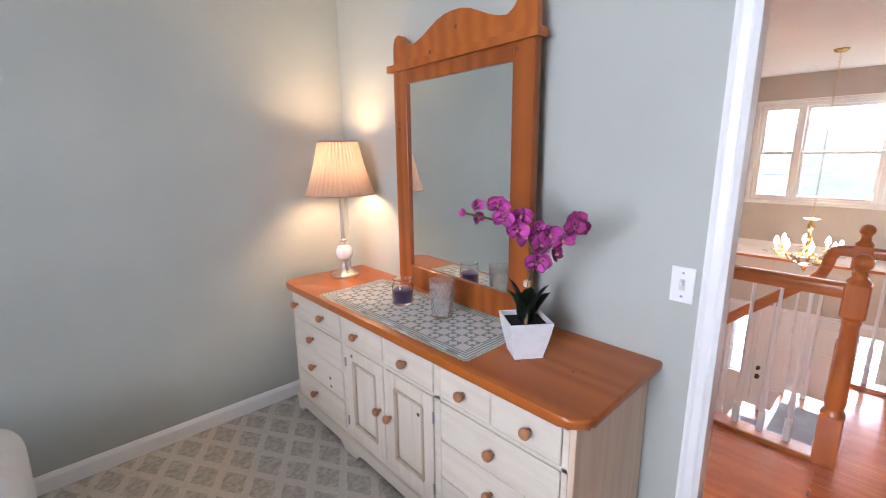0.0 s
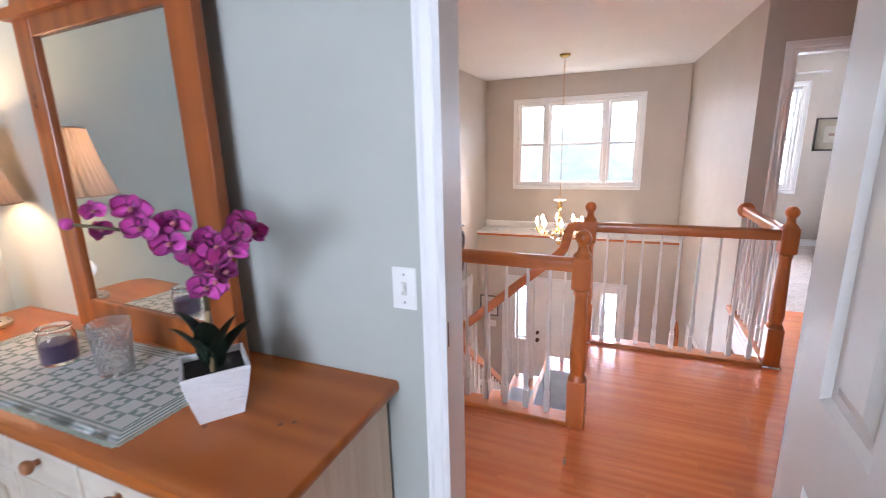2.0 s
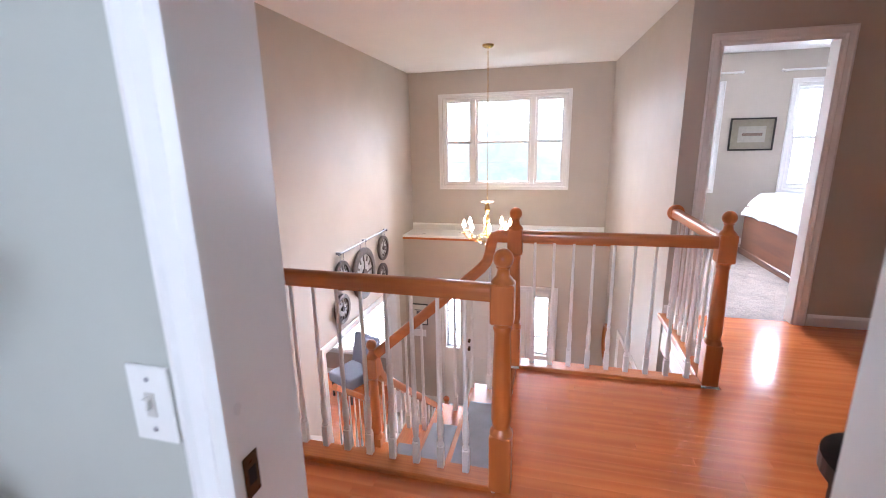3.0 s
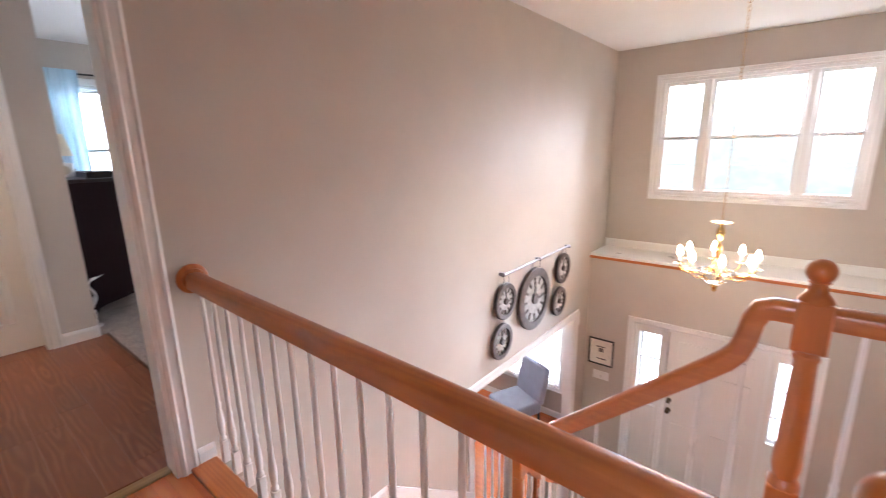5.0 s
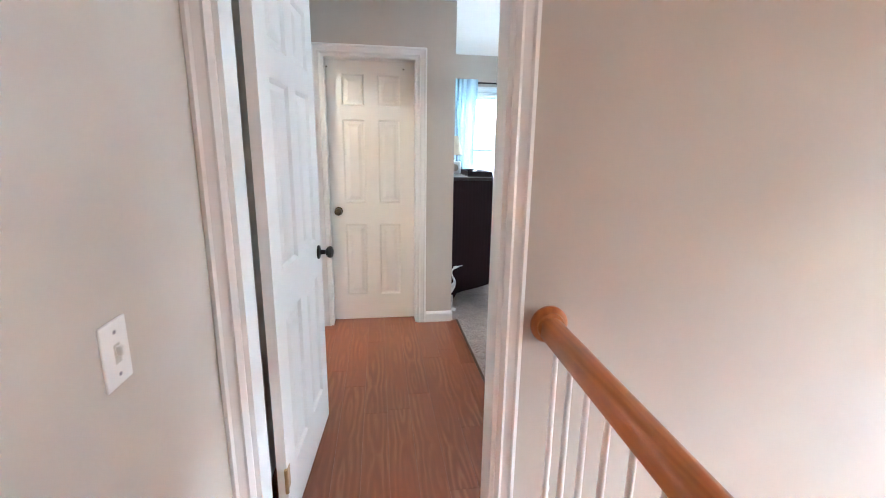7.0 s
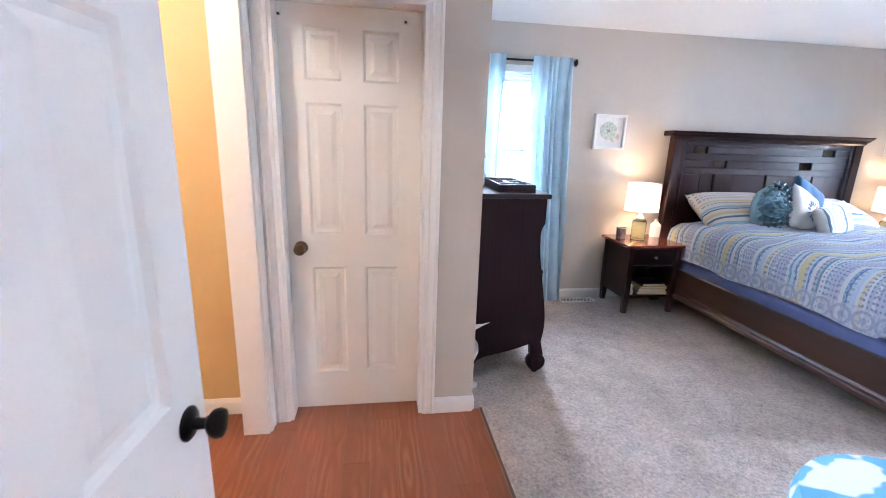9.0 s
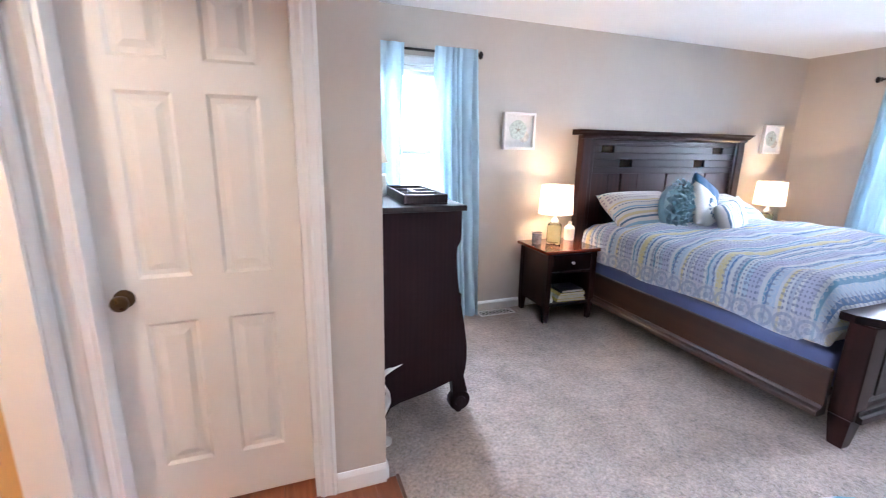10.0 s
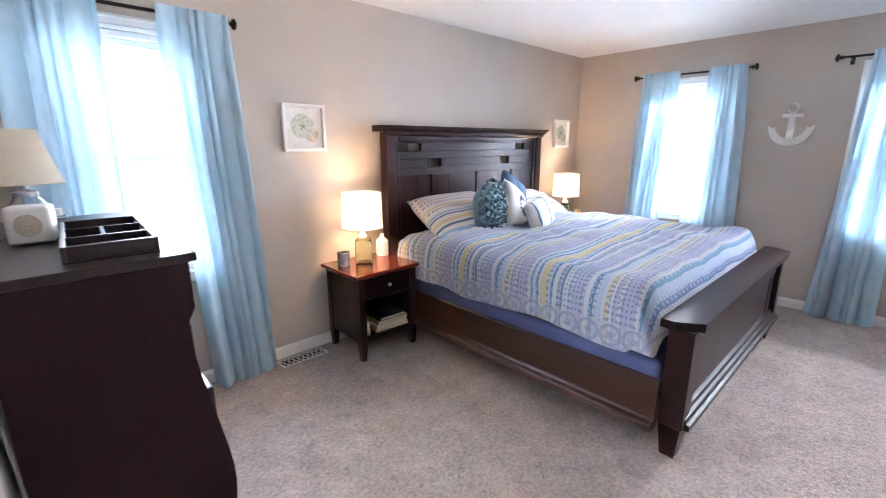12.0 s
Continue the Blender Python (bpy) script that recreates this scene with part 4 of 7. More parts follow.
def plate(name, label, at, rz, w, h, kind_parts="toggle"):
    """A wall plate, its face towards local -y."""
    t = thing(name, label, "switch", at, rz)
    part("plate", boxes([(-w / 2, w / 2, -0.006, 0, -h / 2, h / 2)], 0.003, 2), SWITCH, t)
    if kind_parts == "toggle":
        part("toggle", boxes([(-0.005, 0.005, -0.018, -0.006, -0.004, 0.014)], 0.002), SWITCH, t)
        part("toggle_slot", boxes([(-0.008, 0.008, -0.0075, -0.006, -0.018, 0.018)]), plain("ivory_plastic", (0.6, 0.58, 0.53), 0.4), t)
    for dz in (h * 0.33, -h * 0.33):
        part("screw", lathe([(0.004, 0), (0.003, 0.0015), (0, 0.002)], 8, (0, 0, 0)), SILVER, t).matrix_local = pose(0, -0.006, dz, 90, 0, 0)
    return t


plate("light_switch", "white toggle light switch plate on grey wall", (2.045, 1.717, 1.053), -90, 0.070, 0.115)
plate("light_switch", "white toggle light switch plate on hall wall", (2.235, 2.925, 1.033), 90, 0.078, 0.122)
plate("light_switch", "white switch plate beside the front door", (7.72, 3.17, -1.50), -90, 0.20, 0.115)
plate("door_chime", "small white door chime box on the wall", (7.42, YN, -0.70), 0, 0.11, 0.16, "none")

# chandelier
CRYSTAL = glass("clear_crystal", (1, 0.98, 0.95), 0.02)
BULB = glow("warm_bulb", (1.0, 0.80, 0.50), 70.0)
lamp = thing("chandelier", "brass chandelier with lit candle bulbs on a long chain", "chandelier", (6.69, 1.955, 0))
part("canopy", lathe([(0.0, 2.44), (0.065, 2.438), (0.060, 2.42), (0.03, 2.405), (0.0, 2.40)], 20), BRASS, lamp, smooth=40)
bm = bmesh.new()
zc = 0.76
k = 0
while zc < 2.40:
    ring = [(0.008 * math.cos(a), 0, 0.017 * math.sin(a)) for a in [2 * math.pi * i / 8 for i in range(9)]]
    if k % 2:
        ring = [(y, x, z) for x, y, z in ring]
    sweep([(x, y, zc + z) for x, y, z in ring], circle(0.0022, 5), bm, up=(0.3, 0.9, 0.1))
    zc += 0.028
    k += 1
part("chain", bm, BRASS, lamp)
part("stem", lathe([(0.0, 0.735), (0.075, 0.732), (0.072, 0.726), (0.02, 0.715), (0.016, 0.70), (0.03, 0.67), (0.034, 0.64), (0.018, 0.60), (0.014, 0.56), (0.026, 0.53), (0.030, 0.50), (0.016, 0.46), (0.020, 0.40), (0.05, 0.36), (0.055, 0.33), (0.02, 0.31)], 24), BRASS, lamp, smooth=40)
part("glass_bowl", lathe([(0.02, 0.33), (0.14, 0.325), (0.145, 0.315), (0.12, 0.265), (0.07, 0.225), (0.02, 0.205), (0.0, 0.20)], 28), CRYSTAL, lamp, smooth=60)
part("bottom_finial", lathe([(0.02, 0.205), (0.03, 0.19), (0.015, 0.165), (0.02, 0.155), (0.0, 0.135)], 16), BRASS, lamp, smooth=50)
for i in range(8):
    a = 2 * math.pi * (i + 0.3) / 8
    c, s = math.cos(a), math.sin(a)
    R = 0.275
    pts = [(r * c, r * s, z) for r, z in ((0.03, 0.37), (0.08, 0.33), (0.14, 0.29), (0.20, 0.285), (0.25, 0.31), (R, 0.355))]
    arm = part("arm", sweep(pts, circle(0.007, 8)), BRASS, lamp, smooth=60)
    part("drip_pan", lathe([(0.0, 0.355), (0.04, 0.362), (0.042, 0.366), (0.012, 0.368), (0.010, 0.38)], 14, (R * c, R * s, 0)), BRASS, arm, smooth=40)
    part("candle_sleeve", lathe([(0.010, 0.37), (0.010, 0.425), (0, 0.425)], 10, (R * c, R * s, 0)), SWITCH, arm, smooth=40)
    part("bulb", lathe([(0.008, 0.425), (0.021, 0.447), (0.022, 0.463), (0.013, 0.50), (0.0, 0.525)], 10, (R * c, R * s, 0)), BULB, arm, smooth=60)
bulb_light("chandelier_light", (6.69, 1.955, 0.62), 22.0, 0.15, (1.0, 0.74, 0.45))

# oval wooden mirror on the foyer wall
oval = thing("oval_mirror", "oval wood-framed mirror on the foyer wall", "mirror", (7.50, 0.424, -1.29), 3.07)
bm = sweep([(0.16 * math.cos(a), 0.012, 0.25 * math.sin(a)) for a in [2 * math.pi * i / 32 for i in range(33)]], circle(0.022, 8), up=(0, 1, 0), closed=False)
part("frame", bm, OAK_POST, oval, smooth=50)
MIRROR = metal("mirror_silver", (0.9, 0.92, 0.92), 0.1)
part("mirror_glass", prism([(0.155 * math.cos(a), 0.245 * math.sin(a)) for a in [2 * math.pi * i / 32 for i in range(32)]], "y", 0.004, 0.010), MIRROR, oval)

# living room seen through the wide opening
GREY_CLOTH = fabric("blue_grey_upholstery", (0.34, 0.35, 0.43), 400, 0.06)
chair = thing("slipper_chair", "armless blue-grey upholstered chair with dark legs", "chair", (7.66, 4.36, LOW), -24)
part("seat", box(-0.30, 0.27, -0.28, 0.28, 0.27, 0.46, 0.04, 3), GREY_CLOTH, chair, smooth=60)
bk = part("backrest", box(-0.055, 0.055, -0.28, 0.28, 0, 0.55, 0.03, 3), GREY_CLOTH, chair, smooth=60)
bk.matrix_local = pose(0.25, 0, 0.40, 0, 12, 0)
for lx, ly in ((-0.25, -0.23), (-0.25, 0.23), (0.25, -0.23), (0.25, 0.23)):
    part("leg", prism([(lx - 0.014, ly - 0.014), (lx + 0.014, ly - 0.014), (lx + 0.014, ly + 0.014), (lx - 0.014, ly + 0.014)], "z", 0, 0.28), plain("ebony_leg", (0.03, 0.02, 0.015), 0.4), chair)
table = thing("side_table", "round dark wooden side table", "table", (7.35, 5.15, LOW))
DARK = wood("espresso_wood_z", (0.014, 0.006, 0.006), (0.032, 0.010, 0.009), "z", 0.3, 14, coat=0.0, spec=0.2)
part("tabletop", lathe([(0, 0.66), (0.28, 0.66), (0.29, 0.67), (0.29, 0.685), (0.28, 0.69), (0, 0.69)], 32), DARK, table, smooth=40)
part("pedestal", lathe([(0.2, 0.0), (0.19, 0.03), (0.05, 0.07), (0.03, 0.2), (0.045, 0.4), (0.03, 0.6), (0.08, 0.66)], 20), DARK, table, smooth=50)
blind = thing("window_blind", "white horizontal slat blind over the living room window", "blind", (8.16, 4.78, LOW + 2.10))
part("headrail", box(-0.02, 0.02, -0.84, 0.84, 0, 0.04, 0.003), SWITCH, blind)
for i in range(37):
    part("slat", box(-0.018, 0.018, -0.83, 0.83, -0.0012, 0.0012), SWITCH, blind).matrix_local = pose(0, 0, -0.03 - i * 0.043, 0, 55, 0)
rug = tagged(link_mesh("area_rug", box(5.6, 7.2, 4.6, 6.4, LOW, LOW + 0.01, 0.003), fabric("grey_rug", (0.3, 0.33, 0.36), 200, 0.3)), "grey patterned rug on the oak floor", "rug")

# second bedroom
WALNUT = wood("walnut_board", (0.075, 0.028, 0.014), (0.16, 0.06, 0.03), "x", 0.35, 12, coat=0.2)
bed2 = thing("bed", "brown wooden bed with pale blue quilt", "bed", (6.9, -2.05, 0))
part("footboard", boxes([(-0.78, 0.78, 0.92, 0.96, 0.06, 0.60)], 0.006), WALNUT, bed2)
part("plinth", boxes([(-0.80, 0.80, 0.90, 0.975, 0.0, 0.07)], 0.006), WALNUT, bed2)
part("side_panel", boxes([(0.74, 0.78, -0.95, 0.92, 0.06, 0.60)], 0.006), WALNUT, bed2)
part("side_panel", boxes([(-0.78, -0.74, -0.95, 0.92, 0.06, 0.60)], 0.006), WALNUT, bed2)
bm = bmesh.new()
bmesh.ops.create_grid(bm, x_segments=30, y_segments=30, size=1.0)
for v in bm.verts:
    ex = max(abs(v.co.x), abs(v.co.y))
    fall = max(0, ex - 0.9) * 2.2
    v.co.z = 0.78 - fall + 0.03 * noise.noise(v.co * 4) - 0.06 * (abs(v.co.x) ** 4 + abs(v.co.y) ** 4) / 2
    v.co.x *= 0.81
    v.co.y *= 0.99
bmesh.ops.solidify(bm, geom=bm.faces, thickness=0.03)
part("quilt", bm, fabric("pale_blue_quilt", (0.48, 0.52, 0.58), 120, 0.12), bed2, smooth=80)
part("mattress", box(-0.73, 0.73, -0.93, 0.91, 0.3, 0.66, 0.05, 3), fabric("mattress_ticking", (0.6, 0.6, 0.6)), bed2, smooth=60)
pic2 = thing("framed_picture", "dark-framed landscape print with wide cream mat", "picture", (8.198, -1.23, 1.449))
part("frame", boxes([(-0.022, 0, -0.256, 0.256, 0.184, 0.204), (-0.022, 0, -0.256, 0.256, -0.204, -0.184), (-0.022, 0, -0.256, -0.236, -0.184, 0.184), (-0.022, 0, 0.236, 0.256, -0.184, 0.184)], 0.003), plain("black_frame", (0.025, 0.02, 0.015), 0.3), pic2)
part("mat_board", box(-0.010, -0.003, -0.24, 0.24, -0.19, 0.19), plain("tan_mat", (0.52, 0.46, 0.34), 0.8), pic2)
part("print", box(-0.012, -0.010, -0.155, 0.155, -0.10, 0.10), plain("pale_print", (0.70, 0.66, 0.58), 0.8), pic2)
part("print_figure", boxes([(-0.013, -0.012, -0.12, 0.11, -0.02, 0.015)]), plain("russet_ink", (0.36, 0.25, 0.2), 0.8, 0.5, 60), pic2)
part("glazing", box(-0.017, -0.015, -0.237, 0.237, -0.185, 0.185), PANE, pic2).visible_shadow = False
for yc in (-0.40, -2.07):
    rod = thing("curtain_rod", "plain white curtain rod above a bare window", "curtain rod", (8.13, yc, 2.20))
    part("pole", sweep([(0, -0.62, 0), (0, 0.62, 0)], circle(0.012)), TRIM, rod, smooth=50)
    for e in (-0.62, 0.62):
        part("finial", lathe([(0, -0.02), (0.022, 0), (0, 0.02)], 12, (0, e, 0)), TRIM, rod, smooth=50)
        part("bracket", box(0, 0.07, e * 0.9 - 0.01, e * 0.9 + 0.01, -0.012, 0.012), TRIM, rod)

# dark console table on the hall wall
console = thing("console_table", "dark wooden hall console table with curved edge", "table", (2.245, 0.64, 0))
outline = [(0.0, -0.95), (0.30, -0.95)] + [(0.30 + 0.125 * math.sin(a), -0.83 - 0.12 * math.cos(a)) for a in [radians(10 * i) for i in range(1, 9)]] + [(0.425, -0.10)] + [(0.30 + 0.125 * math.cos(a), -0.12 + 0.12 * math.sin(a)) for a in [radians(10 * i) for i in range(1, 10)]] + [(0.0, 0.0)]
bm = prism(outline, "z", 0.715, 0.75)
part("tabletop", bm, DARK, console)
part("apron", box(0.01, 0.37, -0.90, -0.05, 0.60, 0.715, 0.003), DARK, console)
for lx, ly in ((0.03, -0.88), (0.36, -0.88), (0.03, -0.07), (0.36, -0.07)):
    part("leg", lathe([(0.018, 0), (0.022, 0.02), (0.016, 0.1), (0.026, 0.45), (0.022, 0.52), (0.028, 0.56), (0.028, 0.60)], 14, (lx, ly, 0)), DARK, console, smooth=40)

opening = casing("trim", "x", 0, -1, 1.59, 2.88, LOW, -0.87)
opening.matrix_world = pose(8.35, 0.466, 0, 0, 0, math.degrees(math.atan2(-0.164, -3.055)))
# ---- the room with the pine dresser ----
PINE = wood("honey_pine_y", (0.33, 0.080, 0.010), (0.46, 0.130, 0.020), "y", 0.28, 6, vary=0.03, coat=0.14)
PINE_Z = wood("honey_pine_z", (0.22, 0.050, 0.007), (0.38, 0.102, 0.016), "z", 0.32, 6, vary=0.05, coat=0.1)
PINE_KNOB = wood("pine_knob", (0.36, 0.14, 0.05), (0.52, 0.22, 0.09), "z", 0.35, 20, coat=0.3)
KNOT = plain("pine_knot", (0.16, 0.045, 0.014), 0.4, 0.3, 80)


def whitewash(name, axis, low=(0.62, 0.53, 0.42), high=(0.69, 0.61, 0.50)):
    """Cream paint rubbed back over pine: grain shows and edges of bare wood come through."""
    m, nt, b = nodes_of(name)
    st = {"y": (1, 0.06, 1), "z": (1, 1, 0.06)}[axis]
    v = coords(nt, st, spread=20.0)
    grain = noise_tex(nt, v, 26, 4, 0.65)
    wear = noise_tex(nt, coords(nt, spread=20.0), 5.5, 5, 0.7)
    cream = ramp(nt, grain, [(0.3, low), (0.6, high)])
    col = mix(nt, ramp(nt, wear, [(0.62, (0, 0, 0)), (0.80, (0.40, 0.40, 0.40))]), cream, (0.56, 0.38, 0.22))
    link(nt, col, b.inputs["Base Color"])
    b.inputs["Roughness"].default_value = 0.45
    bump(nt, b, grain, 0.2, 0.002)
    return m


CREAM_Y, CREAM_Z = whitewash("whitewashed_pine_y", "y"), whitewash("whitewashed_pine_z", "z")
BARE_SIDE = whitewash("rubbed_pine_side", "z", (0.58, 0.40, 0.27), (0.68, 0.52, 0.38))
DT = 0.78
dresser = thing("dresser", "whitewashed pine dresser with honey pine top and round knobs", "dresser", (1.53, 1.75, 0))
DX, DY = 0.512, 1.836
r = 0.07
outline = [(DX, 0), (DX, DY)] + [(r - r * math.sin(a), DY - r + r * math.cos(a)) for a in [radians(10 * i) for i in range(10)]] + [(r - r * math.cos(a), r - r * math.sin(a)) for a in [radians(10 * i) for i in range(10)]]
bm = prism(outline, "z", DT - 0.034, DT)
es = [e for e in bm.edges if abs(e.verts[0].co.z - e.verts[1].co.z) < 1e-5 and not (abs(e.verts[0].co.x - DX) < 1e-4 and abs(e.verts[1].co.x - DX) < 1e-4)]
bmesh.ops.bevel(bm, geom=es, offset=0.012, segments=3, affect="EDGES", profile=0.6)
top_board = part("top", bm, PINE, dresser, "honey-stained pine top with knots", smooth=50)
for kx, ky in ((0.24, 0.17), (0.26, 0.145), (0.17, 0.335), (0.185, 0.36), (0.33, 1.60)):
    part("knot", lathe([(0.0, 0.0), (0.007, 0.0), (0.006, 0.0006), (0, 0.0006)], 12, (kx, ky, DT)), KNOT, top_board)
F = 0.035
for pname, row in (("side_panel", (F, DX - 0.01, 0.035, 0.055, 0.085, DT - 0.034)), ("side_panel", (F, DX - 0.01, DY - 0.055, DY - 0.035, 0.085, DT - 0.034)), ("bottom_panel", (F, DX - 0.01, 0.055, DY - 0.055, 0.085, 0.105)), ("back_panel", (DX - 0.02, DX - 0.01, 0.055, DY - 0.055, 0.105, DT - 0.034)), ("top_rail", (F + 0.03, DX - 0.02, 0.055, DY - 0.055, DT - 0.05, DT - 0.034))):
    part(pname, box(*row, 0.002), BARE_SIDE if pname == "side_panel" else CREAM_Z, dresser)
# face frame
fr = [(F, F + 0.02, 0.055, DY - 0.055, 0.105, 0.12), (F, F + 0.02, 0.055, DY - 0.055, DT - 0.052, DT - 0.034), (F, F + 0.02, 0.055, DY - 0.055, 0.585, 0.60)]
for ys in (0.055, 0.575, 1.235, DY - 0.075):
    fr.append((F, F + 0.02, ys, ys + 0.02 + (0.015 if 0.1 < ys < 1.5 else 0), 0.12, DT - 0.052))
fr += [(F + 0.002, F + 0.02, 0.312, 0.338, 0.60, DT - 0.052), (F + 0.002, F + 0.02, 0.909, 0.936, 0.12, DT - 0.052)]
for zr in (0.270, 0.428):
    fr += [(F + 0.003, F + 0.02, 0.075, 0.575, zr - 0.004, zr + 0.012), (F + 0.003, F + 0.02, 1.27, DY - 0.075, zr - 0.004, zr + 0.012)]
part("face_frame", boxes(fr, 0.001), CREAM_Y, dresser)


def knob(parent, y, z, x=F - 0.004):
    bm = lathe([(0.008, 0), (0.008, 0.012), (0.014, 0.016), (0.0185, 0.023), (0.0185, 0.030), (0.014, 0.036), (0.006, 0.039), (0, 0.0395)], 18)
    bmesh.ops.rotate(bm, verts=bm.verts, cent=(0, 0, 0), matrix=Matrix.Rotation(radians(-90), 3, "Y"))
    bmesh.ops.translate(bm, verts=bm.verts, vec=(x, y, z))
    part("knob", bm, PINE_KNOB, parent, "turned pine knob", smooth=45)


def drawer(y0, y1, z0, z1, knobs):
    d = part("drawer", box(F - 0.004, F + 0.016, y0 + 0.003, y1 - 0.003, z0 + 0.003, z1 - 0.003, 0.003), CREAM_Y, dresser)
    for ky in knobs:
        knob(d, ky, (z0 + z1) / 2)
    return d


drawer(0.075, 0.318, 0.60, 0.728, [0.183])
drawer(0.332, 0.575, 0.60, 0.728, [0.455])
drawer(0.61, 0.915, 0.60, 0.728, [0.773])
drawer(0.93, 1.235, 0.60, 0.728, [1.123])
drawer(1.27, DY - 0.075, 0.60, 0.728, [1.436, 1.722])
for z0, z1 in ((0.435, 0.585), (0.278, 0.428), (0.12, 0.27)):
    drawer(0.075, 0.575, z0, z1, [0.325])
    drawer(1.27, DY - 0.075, z0, z1, [1.565])
for y0, y1, ky in ((0.61, 0.915, 0.885), (0.93, 1.235, 0.96)):
    d = part("door", boxes([(F - 0.004, F + 0.016, y0 + 0.003, y0 + 0.065, 0.123, 0.582), (F - 0.004, F + 0.016, y1 - 0.065, y1 - 0.003, 0.123, 0.582), (F - 0.004, F + 0.016, y0 + 0.065, y1 - 0.065, 0.123, 0.19), (F - 0.004, F + 0.016, y0 + 0.065, y1 - 0.065, 0.515, 0.582)], 0.002), CREAM_Z, dresser)
    part("door_panel", box(F + 0.006, F + 0.014, y0 + 0.06, y1 - 0.06, 0.185, 0.52), CREAM_Z, d)
    q = [(y0 + 0.065, 0.19), (y1 - 0.065, 0.19), (y1 - 0.065, 0.515), (y0 + 0.065, 0.515)]
    bm = bmesh.new()
    for (a0, a1), (b0, b1) in zip(q, q[1:] + q[:1]):
        sweep([(F - 0.002, a0, a1), (F - 0.002, b0, b1)], circle(0.009, 6), bm, up=(1, 0, 0))
    part("panel_moulding", bm, wood("rubbed_moulding", (0.56, 0.43, 0.29), (0.68, 0.57, 0.43), "z", 0.45, 18), d)
    knob(d, ky, 0.37)
    for hz in (0.19, 0.50):
        he = y0 if y0 < 0.7 else y1
        part("hinge", lathe([(0.004, -0.022), (0.004, 0.022)], 8, (F - 0.006, he, hz)), SILVER, d)
# shaped plinth with bracket feet
for y0, y1 in ((0.03, 0.62), (0.62, 1.23), (1.23, DY - 0.03)):
    out = [(y0, 0.0), (y0, 0.10), (y1, 0.10), (y1, 0.0), (y1 - 0.055, 0.0), (y1 - 0.065, 0.018), (y1 - 0.085, 0.034), (y1 - 0.115, 0.040)]
    out += [(y0 + 0.115, 0.040), (y0 + 0.085, 0.034), (y0 + 0.065, 0.018), (y0 + 0.055, 0.0)]
    part("plinth", prism(out, "x", F - 0.012, F + 0.008), CREAM_Y, dresser)
for yy in (0.03, DY - 0.045):
    part("plinth", prism([(F + 0.008, 0), (F + 0.008, 0.10), (DX - 0.01, 0.10), (DX - 0.01, 0), (DX - 0.09, 0), (DX - 0.12, 0.05), (F + 0.12, 0.05), (F + 0.09, 0)], "y", yy, yy + 0.015), CREAM_Y, dresser)
for kz, ky in ((0.30, 1.40), (0.345, 1.405), (0.47, 0.70), (0.545, 1.18)):
    part("knot", lathe([(0, 0), (0.009, 0), (0.008, 0.001), (0, 0.001)], 10), KNOT, dresser).matrix_local = pose(F - 0.0042, ky, kz, 0, -90, 0)

# mirror standing on the dresser
mirror = thing("dresser_mirror", "tall pine-framed mirror with scalloped crest on the dresser", "mirror", (1.985, 2.668, DT), -92.6)
HW, ST = 0.436, 0.103
ZB, ZT = 0.115, 1.01
part("stile", box(-HW, -HW + ST, -0.018, 0.018, 0.0, 1.08, 0.003), PINE_Z, mirror)
part("stile", box(HW - ST, HW, -0.018, 0.018, 0.0, 1.08, 0.003), PINE_Z, mirror)
part("rail", box(-HW + ST, HW - ST, -0.017, 0.017, 0.0, ZB, 0.003), PINE_Z, mirror)
part("rail", box(-HW + ST, HW - ST, -0.017, 0.017, ZT, 1.08, 0.003), PINE_Z, mirror)
half = [(0.0, 1.255), (0.05, 1.252), (0.10, 1.240), (0.15, 1.218), (0.20, 1.195), (0.25, 1.178), (0.29, 1.172), (0.315, 1.185), (0.335, 1.205), (0.36, 1.228), (0.385, 1.236), (0.408, 1.225), (0.421, 1.20), (0.425, 1.16), (0.425, 1.08)]
half = [(x * 1.026, z) for x, z in half]
part("crest", prism([(-x, z) for x, z in reversed(half)] + half[1:], "y", -0.014, 0.014), PINE, mirror, "scalloped pine crest")
part("crest_moulding", sweep([(-HW - 0.025, -0.02, 1.085), (HW + 0.025, -0.02, 1.085)], [(-0.032, -0.016), (0.02, -0.016), (0.02, 0.016), (-0.026, 0.016), (-0.034, 0.010), (-0.038, 0.0), (-0.036, -0.010)]), PINE, mirror)
part("mirror_glass", box(-HW + ST - 0.004, HW - ST + 0.004, -0.004, 0.004, ZB - 0.004, ZT + 0.004), MIRROR, mirror)
for kx, kz in ((-0.395, 0.83), (-0.398, 0.80), (0.35, 1.045), (-0.15, 1.12), (0.02, 1.19)):
    part("knot", lathe([(0, 0), (0.010, 0), (0.009, 0.001), (0, 0.001)], 10), KNOT, mirror).matrix_local = pose(kx, -0.0185 if abs(kx) > 0.3 else -0.0145, kz, 90, 0, 0)
MIRROR.node_tree.nodes["Principled BSDF"].inputs["Base Color"].default_value = (0.86, 0.90, 0.89, 1)
for ln in list(MIRROR.node_tree.links):
    if ln.to_socket.name == "Roughness":
        MIRROR.node_tree.links.remove(ln)
MIRROR.node_tree.nodes["Principled BSDF"].inputs["Roughness"].default_value = 0.01


